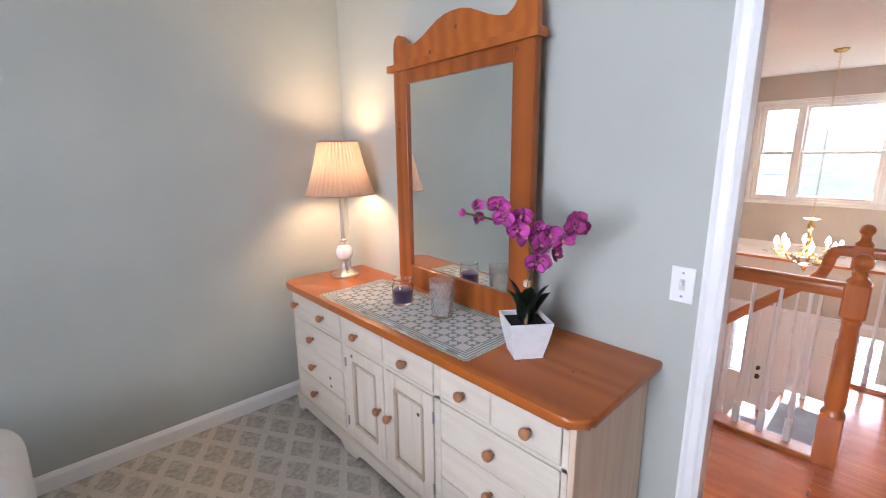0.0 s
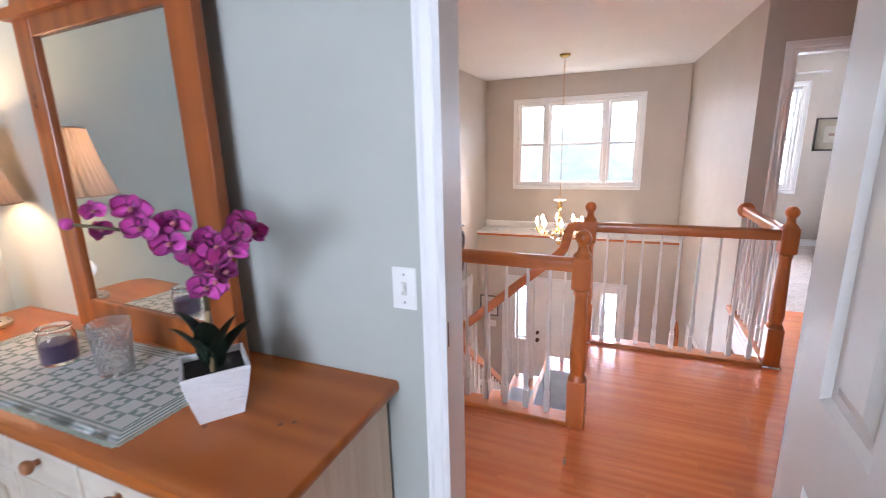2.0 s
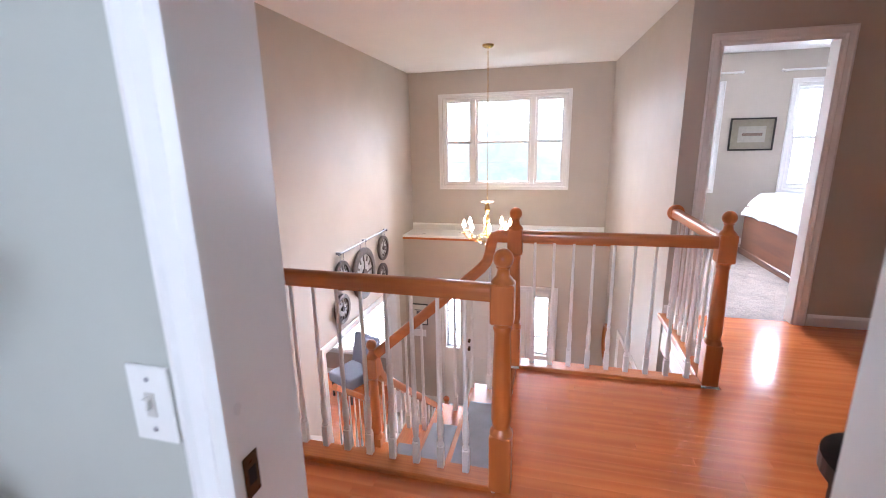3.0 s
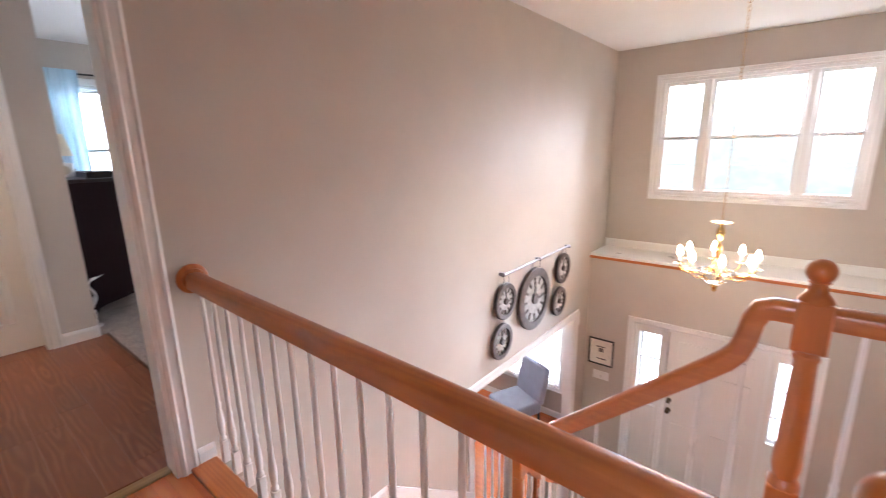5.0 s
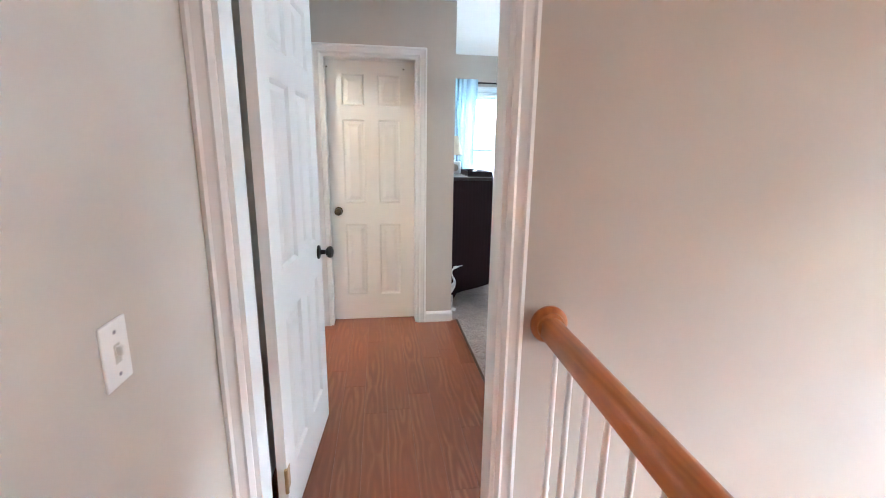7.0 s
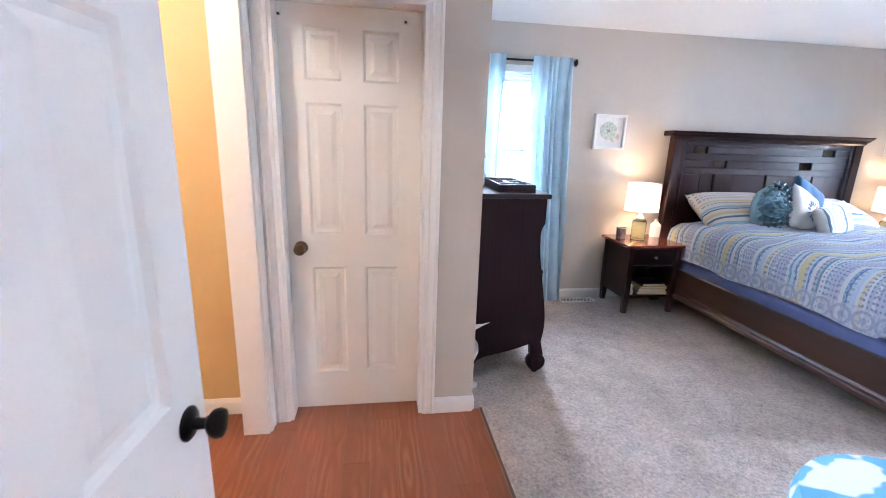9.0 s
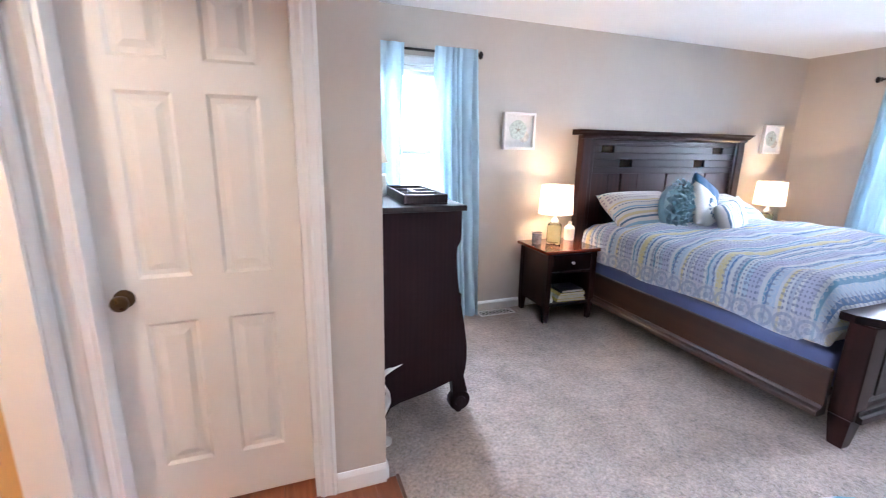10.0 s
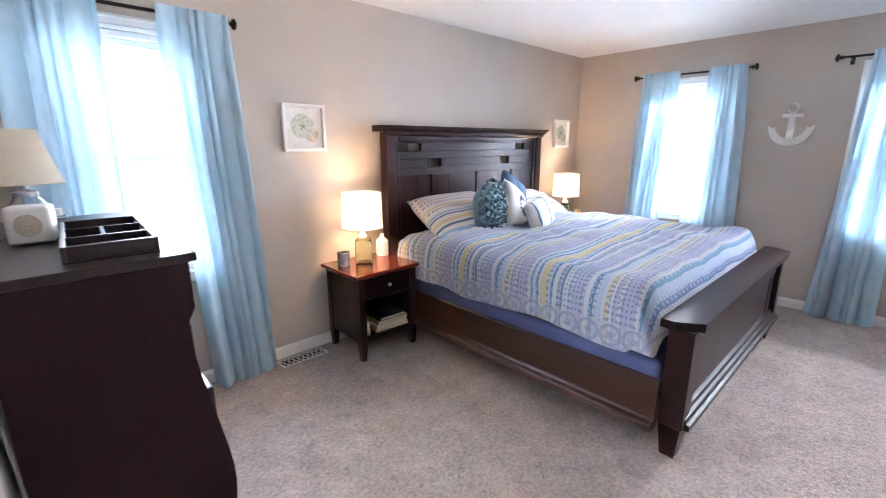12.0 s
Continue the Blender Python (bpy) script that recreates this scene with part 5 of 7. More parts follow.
def pleated_shade(parent, r0, r1, z0, z1, material, pleats=48, depth=0.003, name="shade"):
    bm = bmesh.new()
    n = pleats * 4 if pleats else 48
    levels = 8
    rings = []
    for i in range(levels + 1):
        t = i / levels
        rr = r0 + (r1 - r0) * t - 0.008 * math.sin(math.pi * t) * (1 if pleats else 0)
        rings.append([bm.verts.new(((rr + depth * math.cos(pleats * a)) * math.cos(a), (rr + depth * math.cos(pleats * a)) * math.sin(a), z0 + (z1 - z0) * t)) for a in [2 * math.pi * k / n for k in range(n)]])
    for a, b in zip(rings, rings[1:]):
        for k in range(n):
            bm.faces.new((a[k], a[(k + 1) % n], b[(k + 1) % n], b[k]))
    sh = part(name, bm, material, parent, smooth=80)
    for rr, zz in ((r0, z0), (r1, z1)):
        part("shade_trim", sweep([((rr + 0.002) * math.cos(a), (rr + 0.002) * math.sin(a), zz) for a in [2 * math.pi * k / 40 for k in range(41)]], circle(0.004, 6), closed=False), material, sh)
    return sh


def lamp_cloth(name, c, through):
    m = fabric(name, c, 350, 0.05, through)
    return m


STEEL = metal("brushed_nickel", (0.62, 0.58, 0.52), 0.3)
WHITE_CERAMIC = plain("white_ceramic", (0.82, 0.80, 0.77), 0.15, 0.02)
tl = thing("table_lamp", "nickel table lamp with lit taupe pleated shade", "lamp", (1.842, 3.43, DT))
part("base", lathe([(0.0, 0), (0.075, 0), (0.076, 0.012), (0.070, 0.018), (0.045, 0.026), (0.026, 0.05), (0.016, 0.085), (0.020, 0.095)], 28), STEEL, tl, smooth=40)
part("ceramic_ball", lathe([(0.018, 0.095), (0.038, 0.104), (0.049, 0.126), (0.049, 0.145), (0.038, 0.172), (0.018, 0.182)], 24), WHITE_CERAMIC, tl, smooth=60)
part("stem", lathe([(0.022, 0.182), (0.020, 0.191), (0.012, 0.195), (0.020, 0.209), (0.012, 0.217), (0.011, 0.37), (0.014, 0.44), (0.020, 0.45), (0.013, 0.46), (0.012, 0.50), (0, 0.50)], 20), STEEL, tl, smooth=40)
part("bulb", lathe([(0.013, 0.50), (0.03, 0.54), (0.032, 0.57), (0.02, 0.60), (0, 0.605)], 16), glow("lamp_bulb", (1.0, 0.75, 0.42), 20.0), tl, smooth=60)
pleated_shade(tl, 0.185, 0.105, 0.468, 0.748, lamp_cloth("taupe_pleated_cloth", (0.40, 0.285, 0.22), 0.13), 40, 0.0042)
bulb_light("table_lamp_light", (1.842, 3.43, DT + 0.635), P_LAMP1, 0.075, (1.0, 0.70, 0.38))


def runner_material():
    """Woven check: white blocks and green blocks with a pale flower, within a striped border."""
    m, nt, b = nodes_of("green_check_weave")
    v = coords(nt)
    sep = nt.nodes.new("ShaderNodeSeparateXYZ")
    link(nt, v, sep.inputs[0])
    cell = 0.049
    u = math_node(nt, "MULTIPLY", sep.outputs[0], 1 / cell)
    w = math_node(nt, "MULTIPLY", sep.outputs[1], 1 / cell)
    chk = math_node(nt, "MODULO", math_node(nt, "ADD", math_node(nt, "ADD", math_node(nt, "FLOOR", u), math_node(nt, "FLOOR", w)), 100.0), 2.0)
    fu = math_node(nt, "SUBTRACT", math_node(nt, "FRACT", u), 0.5)
    fw = math_node(nt, "SUBTRACT", math_node(nt, "FRACT", w), 0.5)
    rad = math_node(nt, "SQRT", math_node(nt, "ADD", math_node(nt, "POWER", fu, 2.0), math_node(nt, "POWER", fw, 2.0)))
    ang = math_node(nt, "ARCTAN2", fu, fw)
    petal = math_node(nt, "ADD", 0.33, math_node(nt, "MULTIPLY", math_node(nt, "COSINE", math_node(nt, "MULTIPLY", ang, 4.0)), 0.10))
    flower = math_node(nt, "LESS_THAN", rad, petal)
    edge = math_node(nt, "GREATER_THAN", math_node(nt, "MAXIMUM", math_node(nt, "ABSOLUTE", fu), math_node(nt, "ABSOLUTE", fw)), 0.40)
    green = math_node(nt, "MULTIPLY", chk, math_node(nt, "SUBTRACT", 1.0, math_node(nt, "MULTIPLY", flower, math_node(nt, "SUBTRACT", 1.0, edge))))
    hx, hy = 0.185, 0.49
    bx = math_node(nt, "SUBTRACT", hx, math_node(nt, "ABSOLUTE", sep.outputs[0]))
    by = math_node(nt, "SUBTRACT", hy, math_node(nt, "ABSOLUTE", sep.outputs[1]))
    d = math_node(nt, "MINIMUM", bx, by)
    border = math_node(nt, "LESS_THAN", d, 0.042)
    stripe = math_node(nt, "GREATER_THAN", math_node(nt, "FRACT", math_node(nt, "MULTIPLY", d, 1 / 0.013)), 0.5)
    g = mix(nt, border, green, stripe)
    th = noise_tex(nt, v, 420, 2)
    gg = math_node(nt, "MULTIPLY", g, math_node(nt, "ADD", 0.40, math_node(nt, "MULTIPLY", th, 0.6)))
    link(nt, mix(nt, gg, (0.92, 0.92, 0.88), (0.10, 0.24, 0.17)), b.inputs["Base Color"])
    b.inputs["Roughness"].default_value = 0.95
    b.inputs["Sheen Weight"].default_value = 0.5
    bump(nt, b, th, 0.12, 0.0006)
    return m


runner = thing("table_runner", "green and white checked woven runner with fringe on the dresser", "runner", (1.757, 2.703, DT), 0.8)
bm = bmesh.new()
nx, ny = 12, 36
grid = [[bm.verts.new((-0.185 + 0.37 * i / nx, -0.49 + 0.98 * j / ny, 0.0035 + 0.0012 * noise.noise(Vector((i * 0.5, j * 0.4, 3))))) for j in range(ny + 1)] for i in range(nx + 1)]
for i in range(nx):
    for j in range(ny):
        bm.faces.new((grid[i][j], grid[i + 1][j], grid[i + 1][j + 1], grid[i][j + 1]))
bmesh.ops.solidify(bm, geom=bm.faces[:], thickness=0.0025)
cloth = part("cloth", bm, runner_material(), runner, smooth=60)
bm = bmesh.new()
rnd = random.Random(4)
for k in range(150):
    yy = -0.49 + 0.98 * k / 149
    for sgn in (-1, 1):
        add_box(bm, sgn * 0.184, sgn * (0.194 + rnd.uniform(0, 0.004)), yy - 0.002, yy + 0.0022, 0.0008, 0.0022)
for k in range(56):
    xx = -0.185 + 0.37 * k / 55
    for sgn in (-1, 1):
        add_box(bm, xx - 0.002, xx + 0.0022, sgn * 0.489, sgn * (0.499 + rnd.uniform(0, 0.004)), 0.0008, 0.0022)
part("fringe", bm, fabric("pale_green_fringe", (0.42, 0.47, 0.38)), runner, "pale green frayed fringe")

jar = thing("candle_jar", "glass jar holding a purple candle", "candle", (1.775, 2.805, DT + 0.005))
CLEAR = glass("clear_glass", (1, 1, 1), 0.01)
part("glass_jar", lathe([(0, 0), (0.044, 0), (0.049, 0.008), (0.049, 0.085), (0.043, 0.098), (0.043, 0.112), (0.046, 0.116), (0.041, 0.117), (0.040, 0.098), (0.0455, 0.085), (0.0455, 0.010), (0, 0.006)], 32), CLEAR, jar, smooth=50)
part("wax", lathe([(0, 0.007), (0.0445, 0.011), (0.0445, 0.066), (0.040, 0.068), (0, 0.066)], 28), plain("purple_wax", (0.16, 0.11, 0.22), 0.35, 0.08, 20), jar, smooth=50)
part("wick", lathe([(0.001, 0.066), (0.001, 0.076), (0, 0.076)], 6), KNOT, jar)
vase = thing("crystal_tumbler", "empty cut crystal tumbler", "glass", (1.795, 2.56, DT + 0.005))
bm = bmesh.new()
seg, lev = 40, 12
rings = []
for i in range(lev + 1):
    t = i / lev
    rr = 0.042 + 0.013 * t
    rings.append([bm.verts.new(((rr + 0.0016 * (1 if (k + i) % 2 else -1) * (1 if t < 0.82 else 0.15)) * math.cos(2 * math.pi * k / seg), (rr + 0.0016 * (1 if (k + i) % 2 else -1) * (1 if t < 0.82 else 0.15)) * math.sin(2 * math.pi * k / seg), 0.158 * t)) for k in range(seg)])
for i in range(lev + 1):
    t = 1 - i / lev
    rr = 0.037 + 0.014 * t
    rings.append([bm.verts.new((rr * math.cos(2 * math.pi * k / seg), rr * math.sin(2 * math.pi * k / seg), 0.012 + 0.146 * t)) for k in range(seg)])
for a, b in zip(rings, rings[1:]):
    for k in range(seg):
        bm.faces.new((a[k], a[(k + 1) % seg], b[(k + 1) % seg], b[k]))
bm.faces.new(rings[0][::-1])
bm.faces.new(rings[-1])
CRYSTAL.node_tree.nodes["Principled BSDF"].inputs["Transmission Weight"].default_value = 0.9
CRYSTAL.node_tree.nodes["Principled BSDF"].inputs["Roughness"].default_value = 0.015
part("tumbler", bm, CRYSTAL, vase)

# orchid in a white pot
orchid = thing("potted_orchid", "magenta artificial orchid in a white textured square pot", "plant", (1.768, 2.110, DT), -36)
POT = plain("white_textured_pot", (0.83, 0.82, 0.82), 0.4, 0.03, 40)
pot_nt = POT.node_tree
bn = noise_tex(pot_nt, coords(pot_nt, (1, 1, 5)), 26, 3, 0.6)
bump(pot_nt, pot_nt.nodes["Principled BSDF"], bn, 0.8, 0.006)
bm = bmesh.new()
rings = []
for z, h in ((0, 0.049), (0.02, 0.053), (0.05, 0.060), (0.085, 0.067), (0.127, 0.074), (0.132, 0.074), (0.132, 0.069), (0.119, 0.067), (0.115, 0.066)):
    rings.append([bm.verts.new((sx * h, sy * h, z)) for sx, sy in ((-1, -1), (1, -1), (1, 1), (-1, 1))])
for a, b in zip(rings, rings[1:]):
    for k in range(4):
        bm.faces.new((a[k], a[(k + 1) % 4], b[(k + 1) % 4], b[k]))
bm.faces.new(rings[0][::-1])
part("pot", bm, POT, orchid)
part("soil", box(-0.0655, 0.0655, -0.0655, 0.0655, 0.10, 0.116), plain("black_moss", (0.015, 0.013, 0.012), 1.0, 0.4, 60), orchid)
LEAF = plain("dark_green_leaf", (0.012, 0.024, 0.014), 0.35, 0.3, 12)
STEM = plain("green_brown_stem", (0.10, 0.075, 0.03), 0.5, 0.2, 30)
PETAL = plain("magenta_petal", (0.78, 0.11, 0.55), 0.55, 0.18, 30, 0.1, 0.2)
PETAL2 = plain("deep_magenta_petal", (0.50, 0.045, 0.28), 0.55, 0.25, 30, 0.1, 0.2)
LIP = plain("orchid_lip", (0.55, 0.18, 0.22), 0.5, 0.3, 40)


def blade(length, width, curl, droop, n=8):
    """One leaf or petal along +x, curling over."""
    bm = bmesh.new()
    rows = []
    for i in range(n + 1):
        t = i / n
        w = width * max(0.0, math.sin(math.pi * min(1, 0.10 + 0.90 * t) ** 0.85)) ** 0.62 * (1 if t < 1 else 0.10)
        x, z = length * math.cos(droop * t) * t, length * t * math.sin(droop * t)
        rows.append([bm.verts.new((x, s * w, z + curl * abs(s) ** 1.5 * w)) for s in (-1, -0.5, 0, 0.5, 1)])
    for a, b in zip(rows, rows[1:]):
        for k in range(4):
            bm.faces.new((a[k], a[k + 1], b[k + 1], b[k]))
    bmesh.ops.solidify(bm, geom=bm.faces[:], thickness=0.0012)
    return bm


for rz, ry, ln, wd in ((200, -76, 0.15, 0.034), (165, -86, 0.165, 0.036), (330, -80, 0.155, 0.036), (20, -58, 0.13, 0.026), (262, -82, 0.16, 0.034)):
    lf = part("leaf", blade(ln, wd, 0.5, -0.25), LEAF, orchid, smooth=80)
    lf.matrix_local = pose(0.012 * math.cos(radians(rz)), 0.012 * math.sin(radians(rz)), 0.114, 0, ry, rz)
turn_back = pose(0, 0, 0, 0, 0, 36)
right_way = Vector((0.733, -0.680, 0))
ahead_way = Vector((0.680, 0.733, 0))


def spot(cx, cy, depth=0.0):
    """A place on the spray: across, up and away, in metres from the soil."""
    p = right_way * (cx * (0.74 if cx > 0 else 0.82)) + ahead_way * depth + Vector((0, -0.03, 0)) * min(1.0, max(0.0, cy / 0.25))
    lean = min(0.14, max(0.0, cx + 0.02) * 0.9)
    p = turn_back @ (p - Vector((0.82, 0.57, 0)) * lean)
    return Vector((p.x, p.y, 0.116 + cy * 0.88 + 0.25 * lean))


part("stem", sweep([spot(0, -0.01), spot(-0.01, 0.10), spot(-0.012, 0.20), spot(-0.015, 0.29), spot(-0.03, 0.34, 0.01), spot(-0.08, 0.385, 0.0), spot(-0.16, 0.405, -0.01), spot(-0.225, 0.42, -0.01), spot(-0.29, 0.432, 0)], circle(0.0035, 8), up=(0.3, 0.4, 0.2)), STEM, orchid, smooth=60)
part("stem", sweep([spot(0.004, -0.01, 0.01), spot(-0.004, 0.15, 0.012), spot(0.0, 0.24, 0.01), spot(0.05, 0.29, 0.0), spot(0.11, 0.335, 0.0), spot(0.17, 0.375, 0.01)], circle(0.0035, 8), up=(0.3, 0.4, 0.2)), STEM, orchid, smooth=60)
part("stake", sweep([spot(0.002, -0.01, -0.004), spot(-0.006, 0.17, 0.004)], circle(0.006, 8), up=(1, 0, 0)), plain("bamboo_stake", (0.36, 0.25, 0.12), 0.6), orchid)
part("clip", box(-0.009, 0.009, -0.009, 0.009, 0.24, 0.262, 0.003), plain("pale_clip", (0.7, 0.62, 0.5), 0.5), orchid)
part("bud", lathe([(0, -0.014), (0.010, -0.008), (0.013, 0.0), (0.010, 0.009), (0, 0.014)], 12), PETAL2, orchid, smooth=80).matrix_local = Matrix.Translation(spot(-0.29, 0.432))
rnd = random.Random(11)


def bloom(cx, cy, size, material, depth):
    bm = bmesh.new()
    for ang, ln, wd in ((90, 1.0, 0.36), (215, 0.95, 0.34), (325, 0.95, 0.34), (15, 1.05, 0.60), (165, 1.05, 0.60)):
        b2 = blade(size * ln, size * wd, 0.25, 0.35 + rnd.uniform(-0.2, 0.25), 6)
        bmesh.ops.rotate(b2, verts=b2.verts, cent=(0, 0, 0), matrix=Matrix.Rotation(radians(ang), 3, "Z"))
        me = bpy.data.meshes.new("tmp")
        b2.to_mesh(me)
        b2.free()
        bm.from_mesh(me)
        bpy.data.meshes.remove(me)
    f = part("flower", bm, material, orchid, smooth=80)
    face = Vector((-0.680, -0.733, 0.05)) + Vector((rnd.uniform(-0.6, 0.6), rnd.uniform(-0.6, 0.6), rnd.uniform(-0.45, 0.35)))
    q = (turn_back.to_3x3() @ face).to_track_quat("Z", "Y").to_matrix().to_4x4()
    f.matrix_local = Matrix.Translation(spot(cx, cy, depth)) @ q @ pose(0, 0, 0, 0, 0, rnd.uniform(-25, 25))
    lip = part("lip", lathe([(0, -0.002), (size * 0.12, 0.004), (size * 0.16, 0.012), (size * 0.06, 0.018), (0, 0.016)], 10), LIP, f, smooth=60)
    return f


for cx, cy, s, deep, d in ((-0.232, 0.458, 0.026, 0, 0.0), (-0.228, 0.408, 0.026, 1, 0.01), (-0.150, 0.458, 0.042, 0, 0.0), (-0.132, 0.412, 0.040, 0, -0.02), (-0.062, 0.418, 0.046, 0, 0.0), (-0.075, 0.366, 0.044, 0, -0.02), (-0.035, 0.335, 0.040, 0, 0.02), (0.015, 0.312, 0.044, 0, -0.02), (0.060, 0.340, 0.044, 0, 0.0), (0.105, 0.325, 0.044, 0, -0.01), (0.0, 0.245, 0.044, 0, -0.02), (0.04, 0.250, 0.040, 0, 0.02), (0.075, 0.275, 0.034, 1, -0.02), (0.160, 0.388, 0.034, 1, 0.0), (0.145, 0.360, 0.034, 1, -0.02), (0.178, 0.358, 0.034, 1, 0.01), (0.02, 0.36, 0.034, 0, 0.03)):
    bloom(cx, cy, s * 0.97, PETAL2 if deep else PETAL, d)

spare = thing("spare_bed", "bed with a plain white quilt", "bed", (-0.47, 2.45, 0))
part("bed_base", box(-0.85, 0.84, -0.86, 0.84, 0.06, 0.30, 0.01), WALNUT, spare)
for lx, ly in ((-0.8, -0.8), (0.78, -0.8), (-0.8, 0.78), (0.78, 0.78)):
    part("leg", box(lx - 0.03, lx + 0.03, ly - 0.03, ly + 0.03, 0, 0.06), WALNUT, spare)
bm = box(-0.90, 0.92, -0.90, 0.88, 0.20, 0.585, 0.10, 5)
for v in bm.verts:
    v.co += Vector((noise.noise(v.co * 3), noise.noise(v.co * 3 + Vector((5, 0, 0))), 0)) * 0.015
part("quilt", bm, fabric("white_quilt", (0.74, 0.72, 0.69), 160, 0.04), spare, smooth=80)
# ---- main bedroom ----
ESP_X = wood("espresso_wood_x", (0.010, 0.005, 0.005), (0.022, 0.009, 0.009), "x", 0.30, 14, vary=0.05, coat=0.0, spec=0.18)
ESP_Y = wood("espresso_wood_y", (0.012, 0.006, 0.006), (0.026, 0.011, 0.010), "y", 0.38, 14, vary=0.06, coat=0.04, spec=0.35)
SIDE_BROWN = wood("brown_bed_rail", (0.024, 0.009, 0.006), (0.056, 0.021, 0.011), "y", 0.4, 12, coat=0.1)
CHERRY = wood("cherry_top", (0.10, 0.018, 0.010), (0.19, 0.040, 0.020), "x", 0.18, 12, coat=0.5)
NAVY_CLOTH = fabric("blue_grey_box_spring", (0.085, 0.11, 0.24), 300, 0.08)

bed = thing("king_bed", "dark espresso wooden king bed frame with cut-out headboard", "bed", (5.40, 4.95, 0))
BW = 2.07
YH = 2.19
# headboard
part("headboard_cap", prism([(YH - 0.06, 1.60), (YH - 0.07, 1.615), (YH + 0.075, 1.615), (YH + 0.075, 1.57), (YH - 0.02, 1.57), (YH - 0.035, 1.585)], "x", -0.025, BW + 0.025), ESP_X, bed)
for x0 in (0.03, BW - 0.12):
    part("headboard_post", box(x0, x0 + 0.09, YH - 0.02, YH + 0.06, 0.0, 1.57, 0.004), DARK, bed)
xa, xb = 0.12, BW - 0.12
part("headboard_rail", box(xa, xb, YH, YH + 0.03, 1.485, 1.57, 0.003), ESP_X, bed)
part("headboard_rail", box(xa, xb, YH, YH + 0.03, 1.362, 1.422, 0.003), ESP_X, bed)
part("headboard_rail", box(xa, xb, YH, YH + 0.03, 1.235, 1.292, 0.003), ESP_X, bed)
for a, b in ((xa, 0.25), (0.39, BW - 0.45), (BW - 0.31, xb)):
    part("headboard_slat", box(a, b, YH, YH + 0.03, 1.4222, 1.4848, 0.003), ESP_X, bed)
for a, b in ((xa, 0.47), (0.61, BW - 0.68), (BW - 0.54, xb)):
    part("headboard_slat", box(a, b, YH, YH + 0.03, 1.2922, 1.3618, 0.003), ESP_X, bed)
cuts = [xa, 0.355, 0.50, 0.70, 1.055, BW - 0.70, BW - 0.50, BW - 0.355, xb]
for i, (a, b) in enumerate(zip(cuts, cuts[1:])):
    part("headboard_panel", box(a + 0.003, b - 0.003, YH + (0.010 if i % 2 else 0.0), YH + 0.03, 0.25, 1.235, 0.005), DARK, bed)
# stepped moulding under the cap and inside the posts
part("headboard_moulding", prism([(YH + 0.0, 1.535), (YH - 0.022, 1.540), (YH - 0.034, 1.555), (YH - 0.040, 1.572), (YH + 0.0, 1.572)], "x", 0.02, BW - 0.02), ESP_X, bed)
for a in (xa, xb - 0.04):
    part("headboard_moulding", box(a, a + 0.04, YH - 0.012, YH + 0.002, 0.40, 1.535, 0.005), DARK, bed)
part("headboard_moulding", box(xa + 0.04, xb - 0.04, YH - 0.012, YH + 0.002, 1.502, 1.535, 0.005), ESP_X, bed)
# side rails
for x0, x1, out in ((0.045, 0.075, -1), (BW - 0.075, BW - 0.045, 1)):
    part("side_rail", box(x0, x1, 0.10, YH - 0.02, 0.19, 0.40, 0.004), SIDE_BROWN, bed, "brown wooden side rail")
    e, o = (x0, -1) if out < 0 else (x1, 1)
    part("rail_ledge", prism([(e - o * 0.03, 0.150), (e + o * 0.042, 0.150), (e + o * 0.046, 0.158), (e + o * 0.046, 0.176), (e + o * 0.038, 0.184), (e + o * 0.016, 0.190), (e + o * 0.008, 0.204), (e - o * 0.03, 0.204)], "y", 0.10, YH - 0.02), SIDE_BROWN, bed)
part("slat_deck", box(0.075, BW - 0.075, 0.12, YH - 0.02, 0.24, 0.27), SIDE_BROWN, bed)
# footboard
part("footboard_cap", prism([(0.02, 0.05), (0.09, -0.055), (BW - 0.05, -0.055), (BW + 0.02, 0.05), (BW + 0.02, 0.115), (0.02, 0.115)], "z", 0.665, 0.705), ESP_X, bed)
for x0 in (0.035, BW - 0.12):
    bm = box(x0, x0 + 0.10, -0.03, 0.08, 0.17, 0.665, 0.006)
    part("footboard_post", bm, DARK, bed)
    cx, cy = x0 + 0.05, 0.025
    bm = bmesh.new()
    lo = [bm.verts.new((cx + sx * 0.032, cy + sy * 0.032, 0)) for sx, sy in ((-1, -1), (1, -1), (1, 1), (-1, 1))]
    hi = [bm.verts.new((cx + sx * 0.05, cy + sy * 0.05, 0.17)) for sx, sy in ((-1, -1), (1, -1), (1, 1), (-1, 1))]
    for k in range(4):
        bm.faces.new((lo[k], lo[(k + 1) % 4], hi[(k + 1) % 4], hi[k]))
    bm.faces.new(lo[::-1])
    bm.faces.new(hi)
    part("leg", bm, DARK, bed)
fa, fb = 0.12, BW - 0.12
part("footboard_rail", box(fa, fb, 0.0, 0.035, 0.625, 0.665, 0.002), ESP_X, bed)
part("footboard_rail", box(fa, fb, 0.0, 0.035, 0.535, 0.575, 0.002), ESP_X, bed)
for a, b in ((fa, 0.19), (0.30, BW - 0.30), (BW - 0.19, fb)):
    part("footboard_slat", box(a, b, 0.0, 0.035, 0.575, 0.625, 0.002), ESP_X, bed)
for a, b in ((fa, 0.24), (0.262, BW - 0.262), (BW - 0.24, fb)):
    part("footboard_panel", box(a, b, 0.004, 0.032, 0.25, 0.535, 0.003), ESP_X, bed)
